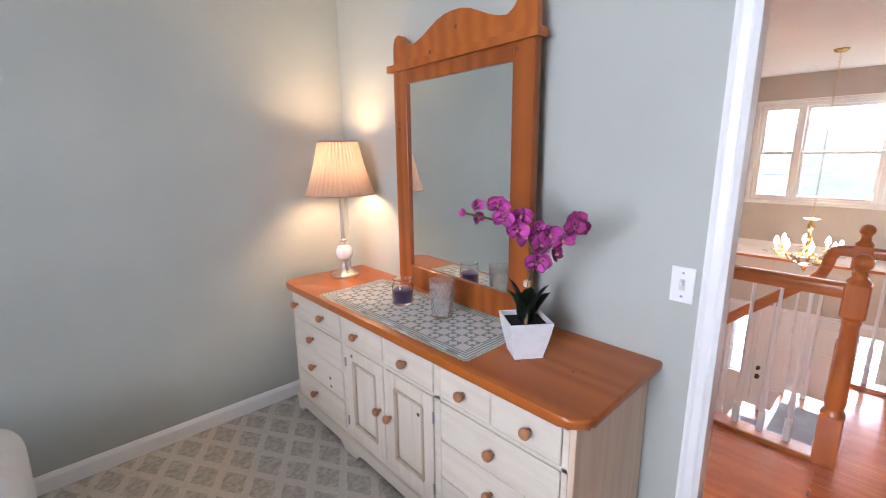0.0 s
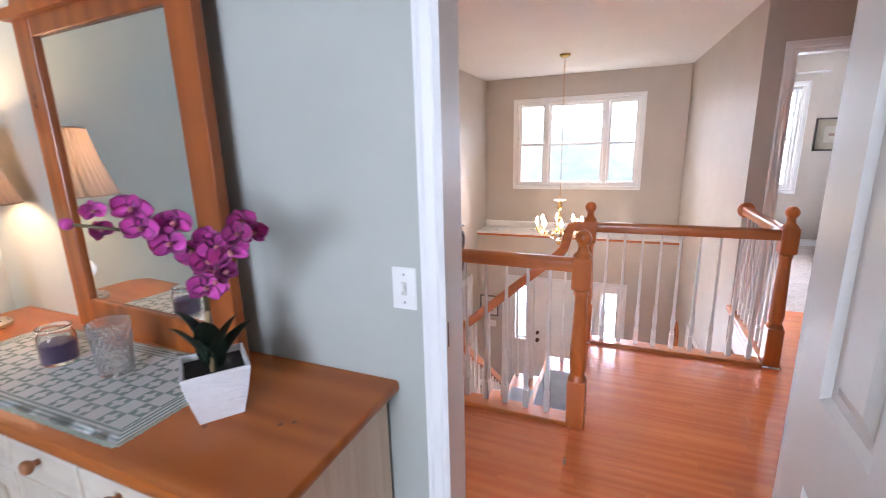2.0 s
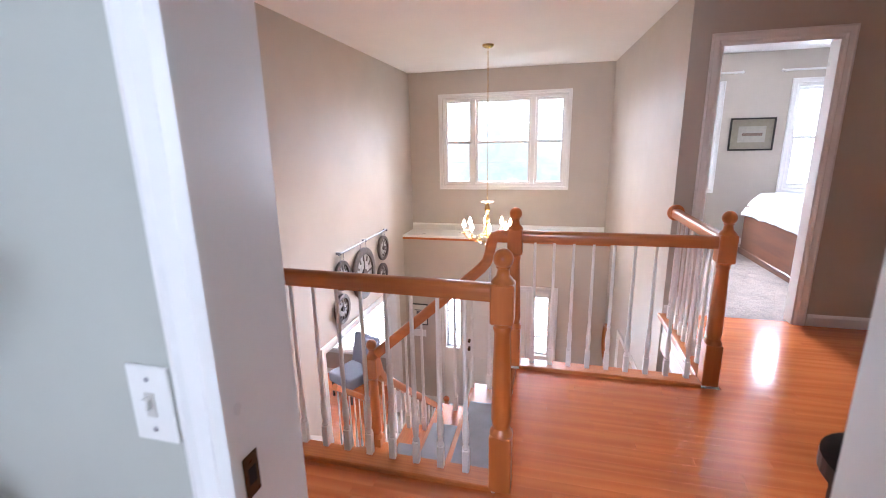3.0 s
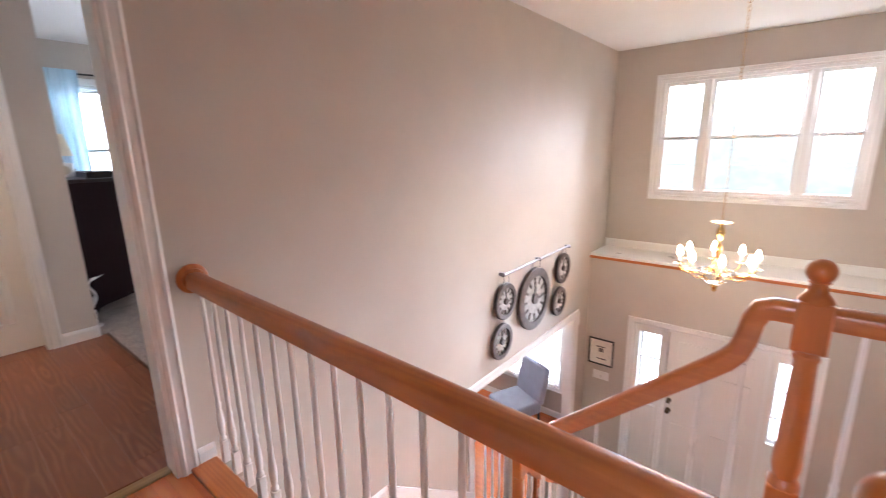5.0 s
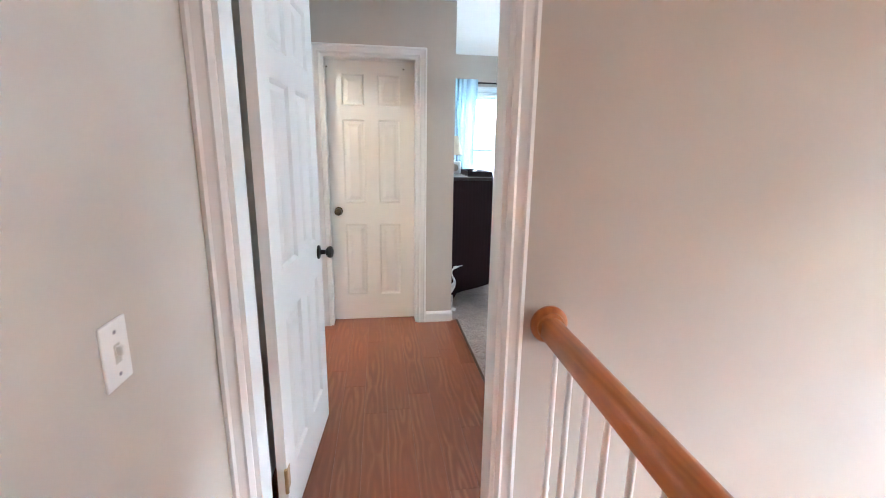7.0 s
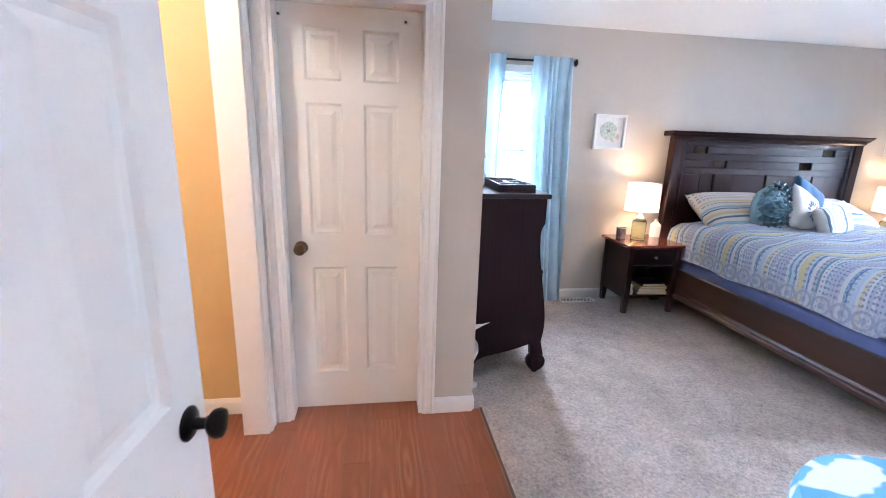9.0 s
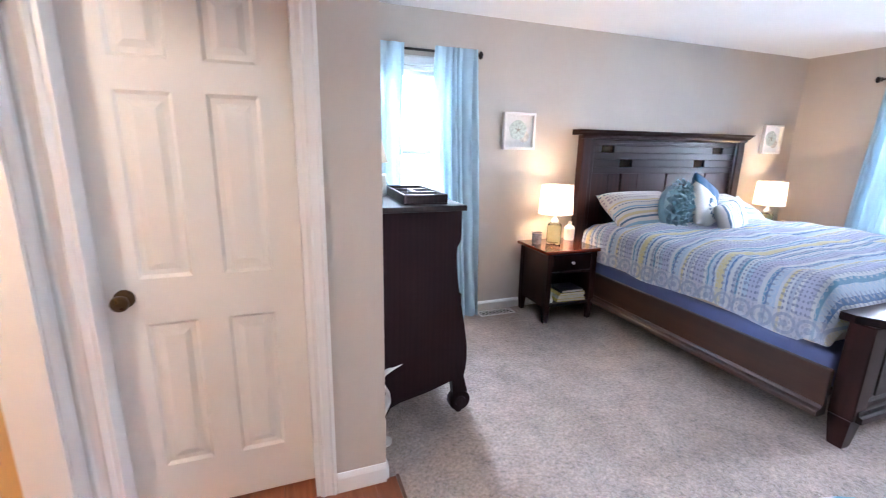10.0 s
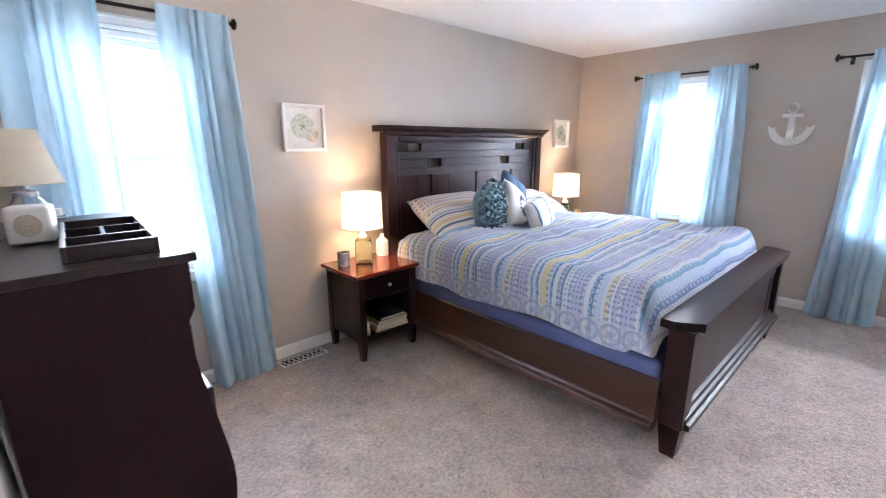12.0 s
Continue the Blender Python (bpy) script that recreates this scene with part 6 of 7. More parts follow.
part("footboard_base", prism([(0.06, 0.17), (-0.055, 0.17), (-0.055, 0.20), (-0.04, 0.205), (-0.035, 0.225), (-0.02, 0.23), (-0.015, 0.25), (0.0, 0.255), (0.06, 0.255)], "x", 0.06, BW - 0.06), ESP_X, bed)

for ob in bed.children:
    if ob.name.startswith(("footboard", "leg")):
        ob.location = (0.042, 0.018, 0)

box_spring = tagged(link_mesh("box_spring", box(5.49, 7.42, 5.07, 7.11, 0.27, 0.475, 0.03, 3), NAVY_CLOTH, 60), "blue-grey cloth box spring in the bed frame", "box spring")
mattress = tagged(link_mesh("mattress", box(5.48, 7.43, 5.13, 7.11, 0.475, 0.755, 0.06, 4), fabric("pale_sheet", (0.66, 0.60, 0.56), 200, 0.05), 60), "pale sheeted king mattress on its box spring", "mattress")


def striped_cloth(name, axis, offset=0.0, period=0.62):
    """Printed cotton in cross stripes: yellow, blues, lilac and white with rows of small motifs."""
    m, nt, b = nodes_of(name)
    v = coords(nt)
    sep = nt.nodes.new("ShaderNodeSeparateXYZ")
    link(nt, v, sep.inputs[0])
    run = sep.outputs[{"x": 0, "y": 1, "z": 2}[axis]]
    cross = sep.outputs[{"x": 1, "y": 0, "z": 0}[axis]]
    drop = math_node(nt, "ADD", cross, math_node(nt, "MULTIPLY", sep.outputs[2], 0.9)) if axis == "y" else cross
    u = math_node(nt, "FRACT", math_node(nt, "ADD", math_node(nt, "MULTIPLY", run, 1 / period), 10.0 + offset))
    white, yellow, blue, teal, lilac, grey, pale = (0.82, 0.86, 0.92), (0.80, 0.74, 0.46), (0.13, 0.28, 0.58), (0.22, 0.45, 0.66), (0.60, 0.64, 0.83), (0.56, 0.64, 0.78), (0.62, 0.76, 0.91)
    r = nt.nodes.new("ShaderNodeValToRGB")
    r.color_ramp.interpolation = "CONSTANT"
    stops = [(0.0, yellow), (0.075, white), (0.10, blue), (0.118, pale), (0.16, teal), (0.185, white), (0.215, lilac), (0.335, white), (0.36, grey), (0.40, white), (0.44, yellow), (0.462, white), (0.49, pale), (0.56, blue), (0.585, teal), (0.60, white), (0.64, lilac), (0.75, pale), (0.80, white), (0.84, teal), (0.865, grey), (0.90, white), (0.945, blue), (0.965, pale)]
    els = r.color_ramp.elements
    while len(els) < len(stops):
        els.new(0.5)
    for e, (p, c) in zip(els, stops):
        e.position, e.color = p, (*c, 1)
    link(nt, u, r.inputs["Fac"])
    # rows of small printed motifs
    fu = math_node(nt, "PINGPONG", math_node(nt, "MULTIPLY", u, 56.0), 1.0)
    fc = math_node(nt, "PINGPONG", math_node(nt, "MULTIPLY", drop, 66.0), 1.0)
    tri = math_node(nt, "LESS_THAN", math_node(nt, "ADD", fu, fc), 0.62)
    fc2 = math_node(nt, "PINGPONG", math_node(nt, "MULTIPLY", drop, 36.0), 1.0)
    fu2 = math_node(nt, "PINGPONG", math_node(nt, "MULTIPLY", u, 30.0), 1.0)
    ring = math_node(nt, "ABSOLUTE", math_node(nt, "SUBTRACT", math_node(nt, "ADD", math_node(nt, "POWER", fu2, 2.0), math_node(nt, "POWER", fc2, 2.0)), 0.45))
    lace = math_node(nt, "LESS_THAN", ring, 0.16)
    in_lace = math_node(nt, "GREATER_THAN", math_node(nt, "SINE", math_node(nt, "MULTIPLY", u, 14.0)), 0.1)
    col = mix(nt, math_node(nt, "MULTIPLY", math_node(nt, "MULTIPLY", lace, in_lace), 0.6), r.outputs["Color"], white)
    col = mix(nt, math_node(nt, "MULTIPLY", math_node(nt, "MULTIPLY", tri, math_node(nt, "SUBTRACT", 1.0, in_lace)), 0.7), col, (0.17, 0.22, 0.40))
    # ticks and dots at other sizes along the pale stripes
    fc3 = math_node(nt, "PINGPONG", math_node(nt, "MULTIPLY", drop, 52.0), 1.0)
    fu3 = math_node(nt, "PINGPONG", math_node(nt, "MULTIPLY", u, 18.0), 1.0)
    dots = math_node(nt, "LESS_THAN", math_node(nt, "ADD", math_node(nt, "POWER", fu3, 2.0), math_node(nt, "POWER", fc3, 2.0)), 0.16)
    col = mix(nt, math_node(nt, "MULTIPLY", dots, 0.55), col, (0.20, 0.27, 0.46))
    if axis == "y":
        hem = math_node(nt, "LESS_THAN", sep.outputs[2], 0.63)
        fy = math_node(nt, "PINGPONG", math_node(nt, "MULTIPLY", run, 17.0), 1.0)
        fz = math_node(nt, "MULTIPLY", math_node(nt, "SUBTRACT", sep.outputs[2], 0.56), 17.0)
        loop = math_node(nt, "SINE", math_node(nt, "MULTIPLY", math_node(nt, "SQRT", math_node(nt, "ADD", math_node(nt, "POWER", fy, 2.0), math_node(nt, "POWER", fz, 2.0))), 9.0))
        scroll = math_node(nt, "GREATER_THAN", loop, 0.25)
        col = mix(nt, math_node(nt, "MULTIPLY", hem, 0.5), col, (0.74, 0.75, 0.82))
        col = mix(nt, math_node(nt, "MULTIPLY", math_node(nt, "MULTIPLY", hem, scroll), 0.55), col, (0.30, 0.40, 0.60))
    n = noise_tex(nt, v, 7, 4)
    col = mix(nt, 0.06, col, ramp(nt, n, [(0.3, (0.45, 0.47, 0.55)), (0.7, (0.75, 0.74, 0.72))]))
    link(nt, col, b.inputs["Base Color"])
    b.inputs["Roughness"].default_value = 0.9
    b.inputs["Sheen Weight"].default_value = 0.2
    bump(nt, b, math_node(nt, "ADD", noise_tex(nt, v, 500, 2), math_node(nt, "MULTIPLY", noise_tex(nt, v, 11, 5, 0.6), 5.0)), 0.5, 0.007)
    return m


# duvet draped over the mattress
bm = bmesh.new()
nu, nv = 96, 72
LEN = 1.93
rows = []
for i in range(nu + 1):
    s = -1.30 + 2.60 * i / nu
    row = []
    for j in range(nv + 1):
        t = j / nv
        y = 0.02 + LEN * t
        edge = 1.0
        a = abs(s)
        sg = 1 if s > 0 else -1
        puff = 0.035 * math.cos(s * 1.2) + 0.026 * noise.noise(Vector((s * 2.2, y * 2.2, 0))) + 0.018 * noise.noise(Vector((s * 5, y * 4, 2))) + 0.009 * noise.noise(Vector((s * 11, y * 9, 5)))
        ruck = 0.010 * math.sin(9 * y + 4 * noise.noise(Vector((s * 1.5, y * 1.5, 7))))
        if a <= edge - 0.08:
            x, z = s, 0.815 + puff + ruck
        else:
            q = a - (edge - 0.08)
            arc = 0.11
            if q < arc * 1.57:
                th = q / arc
                x = sg * (edge - 0.08 + arc * math.sin(th))
                z = 0.815 + (puff + ruck) * (1 - th / 2) - arc * (1 - math.cos(th))
            else:
                x = sg * (edge + 0.03 + 0.02 * noise.noise(Vector((s * 2, y * 5, 4))))
                z = 0.815 - arc - (q - arc * 1.57) * (0.93 + 0.16 * noise.noise(Vector((sg * 3, y * 2.2, 1))))
        if t < 0.06:
            z -= 0.26 * (1 - t / 0.06) ** 2
            z = max(z, 0.52)
        if t > 0.93:
            z -= (t - 0.93) * 0.6
        row.append(bm.verts.new((x, y, z)))
    rows.append(row)
for i in range(nu):
    for j in range(nv):
        bm.faces.new((rows[i][j], rows[i + 1][j], rows[i + 1][j + 1], rows[i][j + 1]))
bmesh.ops.solidify(bm, geom=bm.faces[:], thickness=0.018)
duvet = tagged(link_mesh("duvet", bm, striped_cloth("striped_duvet_print", "y", 0.02), 80), "blue, yellow and white striped patterned duvet on the bed", "duvet")
duvet.location = (6.455, 5.06, 0)


def banded_cloth(name, axis, span, ground, bands):
    """Woven cotton with plain bands (from, to, colour) over a span centred on the cushion, some with rows of stitches."""
    m, nt, b = nodes_of(name)
    v = coords(nt)
    sep = nt.nodes.new("ShaderNodeSeparateXYZ")
    link(nt, v, sep.inputs[0])
    run = sep.outputs[{"x": 0, "z": 2}[axis]]
    cross = sep.outputs[{"x": 2, "z": 0}[axis]]
    u = math_node(nt, "ADD", math_node(nt, "MULTIPLY", run, 1 / span), 0.5)
    n = noise_tex(nt, v, 9, 4)
    col = ramp(nt, n, [(0.3, shade(ground, 0.95)), (0.7, shade(ground, 1.04))])
    for lo, hi, c, stitched in bands:
        inside = math_node(nt, "MULTIPLY", math_node(nt, "GREATER_THAN", u, lo), math_node(nt, "LESS_THAN", u, hi))
        if stitched:
            beat = math_node(nt, "PINGPONG", math_node(nt, "MULTIPLY", cross, 70.0), 1.0)
            inside = math_node(nt, "MULTIPLY", inside, math_node(nt, "GREATER_THAN", beat, 0.45))
        col = mix(nt, inside, col, c)
    link(nt, col, b.inputs["Base Color"])
    b.inputs["Roughness"].default_value = 0.9
    b.inputs["Sheen Weight"].default_value = 0.2
    bump(nt, b, noise_tex(nt, v, 320, 2), 0.35, 0.002)
    return m


SLATE, SKY_BAND, OCHRE, MAUVE = (0.08, 0.14, 0.22), (0.22, 0.36, 0.48), (0.50, 0.42, 0.24), (0.30, 0.26, 0.31)
SHAM_BANDS = [(0.06, 0.10, SKY_BAND, False), (0.16, 0.20, SLATE, False), (0.24, 0.30, OCHRE, False), (0.36, 0.39, SLATE, False), (0.41, 0.45, SKY_BAND, False), (0.52, 0.54, SLATE, True), (0.57, 0.60, OCHRE, False), (0.66, 0.70, MAUVE, True), (0.73, 0.77, MAUVE, True), (0.80, 0.83, MAUVE, True), (0.88, 0.91, SLATE, True), (0.94, 0.97, SKY_BAND, False)]
LUMBAR_BANDS = [(0.10, 0.15, SLATE, False), (0.19, 0.22, SKY_BAND, False), (0.31, 0.35, SKY_BAND, True), (0.46, 0.49, SKY_BAND, False), (0.55, 0.62, SLATE, False), (0.68, 0.71, SKY_BAND, False), (0.80, 0.86, SKY_BAND, False), (0.92, 0.94, SLATE, False)]


def pillow(name, label, at, rot, w, h, d, material, puff=0.55, corner=0.0):
    """A stuffed cushion, w across and h high, d thick, standing in its local xz plane."""
    bm = bmesh.new()
    n = 20
    sides = []
    for sgn in (-1, 1):
        g = []
        for i in range(n + 1):
            col = []
            for j in range(n + 1):
                u, v = -1 + 2 * i / n, -1 + 2 * j / n
                k = max(0.0, (1 - u ** 4) * (1 - v ** 4)) ** puff
                pull = 1 - corner * (1 - abs(u)) * abs(v) ** 2
                wr = 0.008 * noise.noise(Vector((u * 3, v * 3, sgn + w)))
                col.append((u * w / 2 * (1 - 0.05 * (1 - v * v) * abs(u) ** 3), sgn * (d / 2 * k + wr * k), v * h / 2 * (1 - 0.05 * (1 - u * u) * abs(v) ** 3) * pull))
            g.append(col)
        sides.append(g)
    for sgn, g in zip((-1, 1), sides):
        vs = [[bm.verts.new(p) for p in col] for col in g]
        for i in range(n):
            for j in range(n):
                bm.faces.new((vs[i][j], vs[i + 1][j], vs[i + 1][j + 1], vs[i][j + 1]))
    bmesh.ops.remove_doubles(bm, verts=bm.verts, dist=0.0005)
    ob = tagged(link_mesh(name, bm, material, 80), label, "pillow")
    ob.matrix_world = pose(*at, *rot)
    return ob


pillow("pillow", "striped patterned sham pillow leaning on the headboard", (5.93, 6.84, 0.925), (-56, 0, 3), 0.80, 0.46, 0.21, banded_cloth("striped_sham_print", "z", 0.46, (0.55, 0.53, 0.51), SHAM_BANDS))
pillow("pillow", "striped patterned sham pillow leaning on the headboard", (6.86, 6.88, 0.905), (-70, 0, -3), 0.80, 0.46, 0.20, bpy.data.materials["striped_sham_print"])
pillow("throw_pillow", "dark teal velvet square throw pillow", (6.55, 6.78, 1.01), (-18, 28, 4), 0.40, 0.40, 0.13, fabric("teal_velvet", (0.012, 0.075, 0.16), 250, 0.15))
pillow("throw_pillow", "white throw pillow with blue embroidered burst", (6.38, 6.62, 0.955), (-20, 24, 14), 0.40, 0.40, 0.13, fabric("white_cotton", (0.80, 0.80, 0.78), 300, 0.04))
burst = bpy.data.objects["throw_pillow.001"]
BLUE_THREAD = fabric("blue_thread", (0.16, 0.27, 0.40))
for k in range(14):
    a = 2 * math.pi * k / 14
    bm = box(0.055, 0.095, -0.071, -0.064, -0.006, 0.006, 0.002)
    bmesh.ops.rotate(bm, verts=bm.verts, cent=(0, 0, 0), matrix=Matrix.Rotation(a, 3, "Y"))
    part("embroidery", bm, BLUE_THREAD, burst)
pillow("throw_pillow", "small striped lumbar pillow in blue and white", (6.47, 6.44, 0.925), (-20, -8, 16), 0.42, 0.27, 0.13, banded_cloth("striped_lumbar_print", "x", 0.42, (0.60, 0.63, 0.64), LUMBAR_BANDS))

# ruffled round cushion
ruffle = thing("ruffled_pillow", "grey-blue ruffled throw pillow", "pillow", (6.10, 6.66, 0.955), 8)
RUFF = fabric("grey_blue_ruffle", (0.20, 0.33, 0.40), 200, 0.2)
bm = lathe([(0, -0.07), (0.12, -0.06), (0.175, -0.02), (0.18, 0.0), (0.175, 0.02), (0.12, 0.06), (0, 0.07)], 28)
bmesh.ops.rotate(bm, verts=bm.verts, cent=(0, 0, 0), matrix=Matrix.Rotation(radians(78), 3, "X"))
part("cushion", bm, RUFF, ruffle, smooth=60)
rnd = random.Random(5)
bm = bmesh.new()
for ringr in (0.03, 0.065, 0.10, 0.135, 0.17):
    n = int(44 + ringr * 300)
    a_in, a_out = [], []
    for k in range(n + 1):
        a = 2 * math.pi * k / n
        wob = math.sin(k * 1.35 + ringr * 50) * 0.014
        r1 = ringr + 0.012 + rnd.uniform(-0.003, 0.003)
        base = -0.062 * math.sqrt(max(0.0, 1 - (ringr / 0.185) ** 2))
        a_in.append(bm.verts.new((ringr * math.cos(a), base, ringr * math.sin(a) * 1.1)))
        a_out.append(bm.verts.new(((r1 + wob) * math.cos(a), base - 0.034 + wob * 0.6, (r1 + wob) * math.sin(a) * 1.1)))
    for k in range(n):
        bm.faces.new((a_in[k], a_in[k + 1], a_out[k + 1], a_out[k]))
bmesh.ops.rotate(bm, verts=bm.verts, cent=(0, 0, 0), matrix=Matrix.Rotation(radians(-12), 3, "X"))
bmesh.ops.solidify(bm, geom=bm.faces[:], thickness=0.003)
part("ruffle", bm, RUFF, ruffle, smooth=80)
ruffle.matrix_world = ruffle.matrix_world @ Matrix.Scale(1.22, 4)


# ---- night stands and their lamps ----
def nightstand(x, y, group):
    t = thing("nightstand", "dark wooden nightstand with cherry top, one drawer and open shelf", "nightstand", (x, y, 0), group=group)
    w, d = 0.49, 0.43
    part("top", box(-0.04, w + 0.035, -0.035, d + 0.01, 0.612, 0.64, 0.008, 2), CHERRY, t, "reddish cherry top")
    for lx in (0.0, w - 0.05):
        for ly in (0.0, d - 0.05):
            bm = bmesh.new()
            lo = [bm.verts.new((lx + 0.025 + sx * 0.018, ly + 0.025 + sy * 0.018, 0)) for sx, sy in ((-1, -1), (1, -1), (1, 1), (-1, 1))]
            mi = [bm.verts.new((lx + 0.025 + sx * 0.025, ly + 0.025 + sy * 0.025, 0.12)) for sx, sy in ((-1, -1), (1, -1), (1, 1), (-1, 1))]
            hi = [bm.verts.new((lx + 0.025 + sx * 0.025, ly + 0.025 + sy * 0.025, 0.612)) for sx, sy in ((-1, -1), (1, -1), (1, 1), (-1, 1))]
            for a, b in ((lo, mi), (mi, hi)):
                for k in range(4):
                    bm.faces.new((a[k], a[(k + 1) % 4], b[(k + 1) % 4], b[k]))
            bm.faces.new(lo[::-1])
            bm.faces.new(hi)
            part("leg", bm, DARK, t)
    for sx in (0.008, w - 0.022):
        part("side_panel", box(sx, sx + 0.014, 0.05, d - 0.05, 0.14, 0.612), DARK, t)
    part("back_panel", box(0.05, w - 0.05, d - 0.02, d - 0.008, 0.14, 0.612), ESP_X, t)
    part("shelf", box(0.02, w - 0.02, 0.012, d - 0.02, 0.145, 0.17, 0.002), ESP_X, t)
    part("drawer_deck", box(0.02, w - 0.02, 0.012, d - 0.02, 0.43, 0.445), ESP_X, t)
    dr = part("drawer", box(0.055, w - 0.055, 0.006, 0.03, 0.455, 0.595, 0.003), ESP_X, t)
    bm = lathe([(0.006, 0), (0.006, 0.012), (0.013, 0.018), (0.014, 0.024), (0.008, 0.029), (0, 0.030)], 14)
    bmesh.ops.rotate(bm, verts=bm.verts, cent=(0, 0, 0), matrix=Matrix.Rotation(radians(90), 3, "X"))
    bmesh.ops.translate(bm, verts=bm.verts, vec=(w / 2, 0.006, 0.525))
    part("knob", bm, STEEL, dr, smooth=50)
    return t


nightstand(4.93, 6.79, "pair of nightstands")
nightstand(7.60, 6.79, "pair of nightstands")
GREEN_GLASS = glass("pale_green_glass", (0.91, 0.94, 0.78), 0.05)
SHADE_WHITE = lamp_cloth("white_lamp_cloth", (0.82, 0.78, 0.70), 0.5)
for lx, ly in ((5.135, 7.03), (7.83, 7.03)):
    bl = thing("bedside_lamp", "lit white drum lamp with pale green glass base on a nightstand", "lamp", (lx, ly, 0.64), group="pair of bedside lamps")
    part("glass_base", lathe([(0, 0.0), (0.058, 0.0), (0.062, 0.01), (0.062, 0.15), (0.055, 0.175), (0.03, 0.185), (0.026, 0.185), (0.050, 0.170), (0.057, 0.15), (0.057, 0.012), (0, 0.010)], 28), GREEN_GLASS, bl, smooth=50)
    part("neck", lathe([(0.032, 0.185), (0.036, 0.19), (0.034, 0.205), (0.016, 0.225), (0.012, 0.24), (0.012, 0.30), (0, 0.30)], 20), WHITE_CERAMIC, bl, smooth=50)
    part("bulb", lathe([(0.012, 0.30), (0.028, 0.34), (0.03, 0.37), (0.018, 0.40), (0, 0.405)], 16), bpy.data.materials["lamp_bulb"], bl, smooth=60)
    pleated_shade(bl, 0.143, 0.132, 0.265, 0.505, SHADE_WHITE, 0, 0.0)
    bulb_light("bedside_light", (lx, ly, 0.64 + 0.385), P_LAMP2, 0.06, (1.0, 0.66, 0.35))
mug = thing("mug", "grey-blue mug on the nightstand", "mug", (4.985, 7.06, 0.64))
part("cup", lathe([(0, 0), (0.036, 0), (0.040, 0.006), (0.042, 0.095), (0.044, 0.10), (0.038, 0.10), (0.036, 0.010), (0, 0.008)], 24), plain("grey_blue_glaze", (0.25, 0.30, 0.36), 0.25, 0.3, 40), mug, smooth=50)
part("rim", lathe([(0.0445, 0.096), (0.0445, 0.102), (0.040, 0.102), (0.040, 0.096)], 24), WHITE_CERAMIC, mug, smooth=50)
bot = thing("lotion_bottle", "small ribbed white ceramic bottle on the nightstand", "bottle", (5.37, 7.13, 0.64))
part("bottle_body", lathe([(0, 0), (0.044, 0), (0.047, 0.01)] + [(0.047 + (0.0015 if i % 2 else -0.0015), 0.015 + i * 0.010) for i in range(10)] + [(0.038, 0.125), (0.018, 0.14), (0.015, 0.165), (0.018, 0.168), (0, 0.168)], 24), WHITE_CERAMIC, bot, smooth=40)
for nm, lab, sx, ex, z0, z1, c in (("book", "closed yellow book lying on the shelf", 0.15, 0.43, 0.17, 0.195, (0.60, 0.45, 0.10)), ("book", "closed white book stacked on the shelf", 0.16, 0.42, 0.195, 0.222, (0.65, 0.63, 0.58)), ("book", "closed yellow and white book in the stack", 0.17, 0.43, 0.222, 0.245, (0.62, 0.50, 0.16)), ("book", "dark covered book on top of the stack", 0.19, 0.41, 0.245, 0.27, (0.05, 0.05, 0.06))):
    bk = thing(nm, lab, "book", (4.93 + sx, 6.83, z0), -4 + 40 * (z0 - 0.17))
    w = ex - sx
    part("cover", boxes([(0, w, 0, 0.19, 0, 0.003), (0, w, 0, 0.19, z1 - z0 - 0.004, z1 - z0 - 0.001), (0, 0.004, 0, 0.19, 0.003, z1 - z0 - 0.004)]), plain("book_cover", c, 0.5, 0.1, 30), bk)
    part("pages", box(0.004, w - 0.004, 0.004, 0.187, 0.003, z1 - z0 - 0.004), plain("paper_pages", (0.7, 0.66, 0.56), 0.9, 0.1, 200), bk)
fig = thing("small_figurine", "small white ceramic figurine on the shelf", "figurine", (5.02, 6.85, 0.17))
part("figure", lathe([(0, 0), (0.022, 0), (0.026, 0.02), (0.020, 0.045), (0.014, 0.055), (0.020, 0.07), (0.018, 0.088), (0, 0.098)], 16), WHITE_CERAMIC, fig, smooth=60)
jr = thing("small_jar", "small amber jar on the far nightstand", "jar", (8.03, 6.98, 0.64))
part("jar_body", lathe([(0, 0), (0.035, 0), (0.038, 0.01), (0.038, 0.06), (0.028, 0.075), (0.028, 0.09), (0, 0.09)], 18), plain("amber_glaze", (0.45, 0.28, 0.13), 0.3, 0.2, 40), jr, smooth=50)

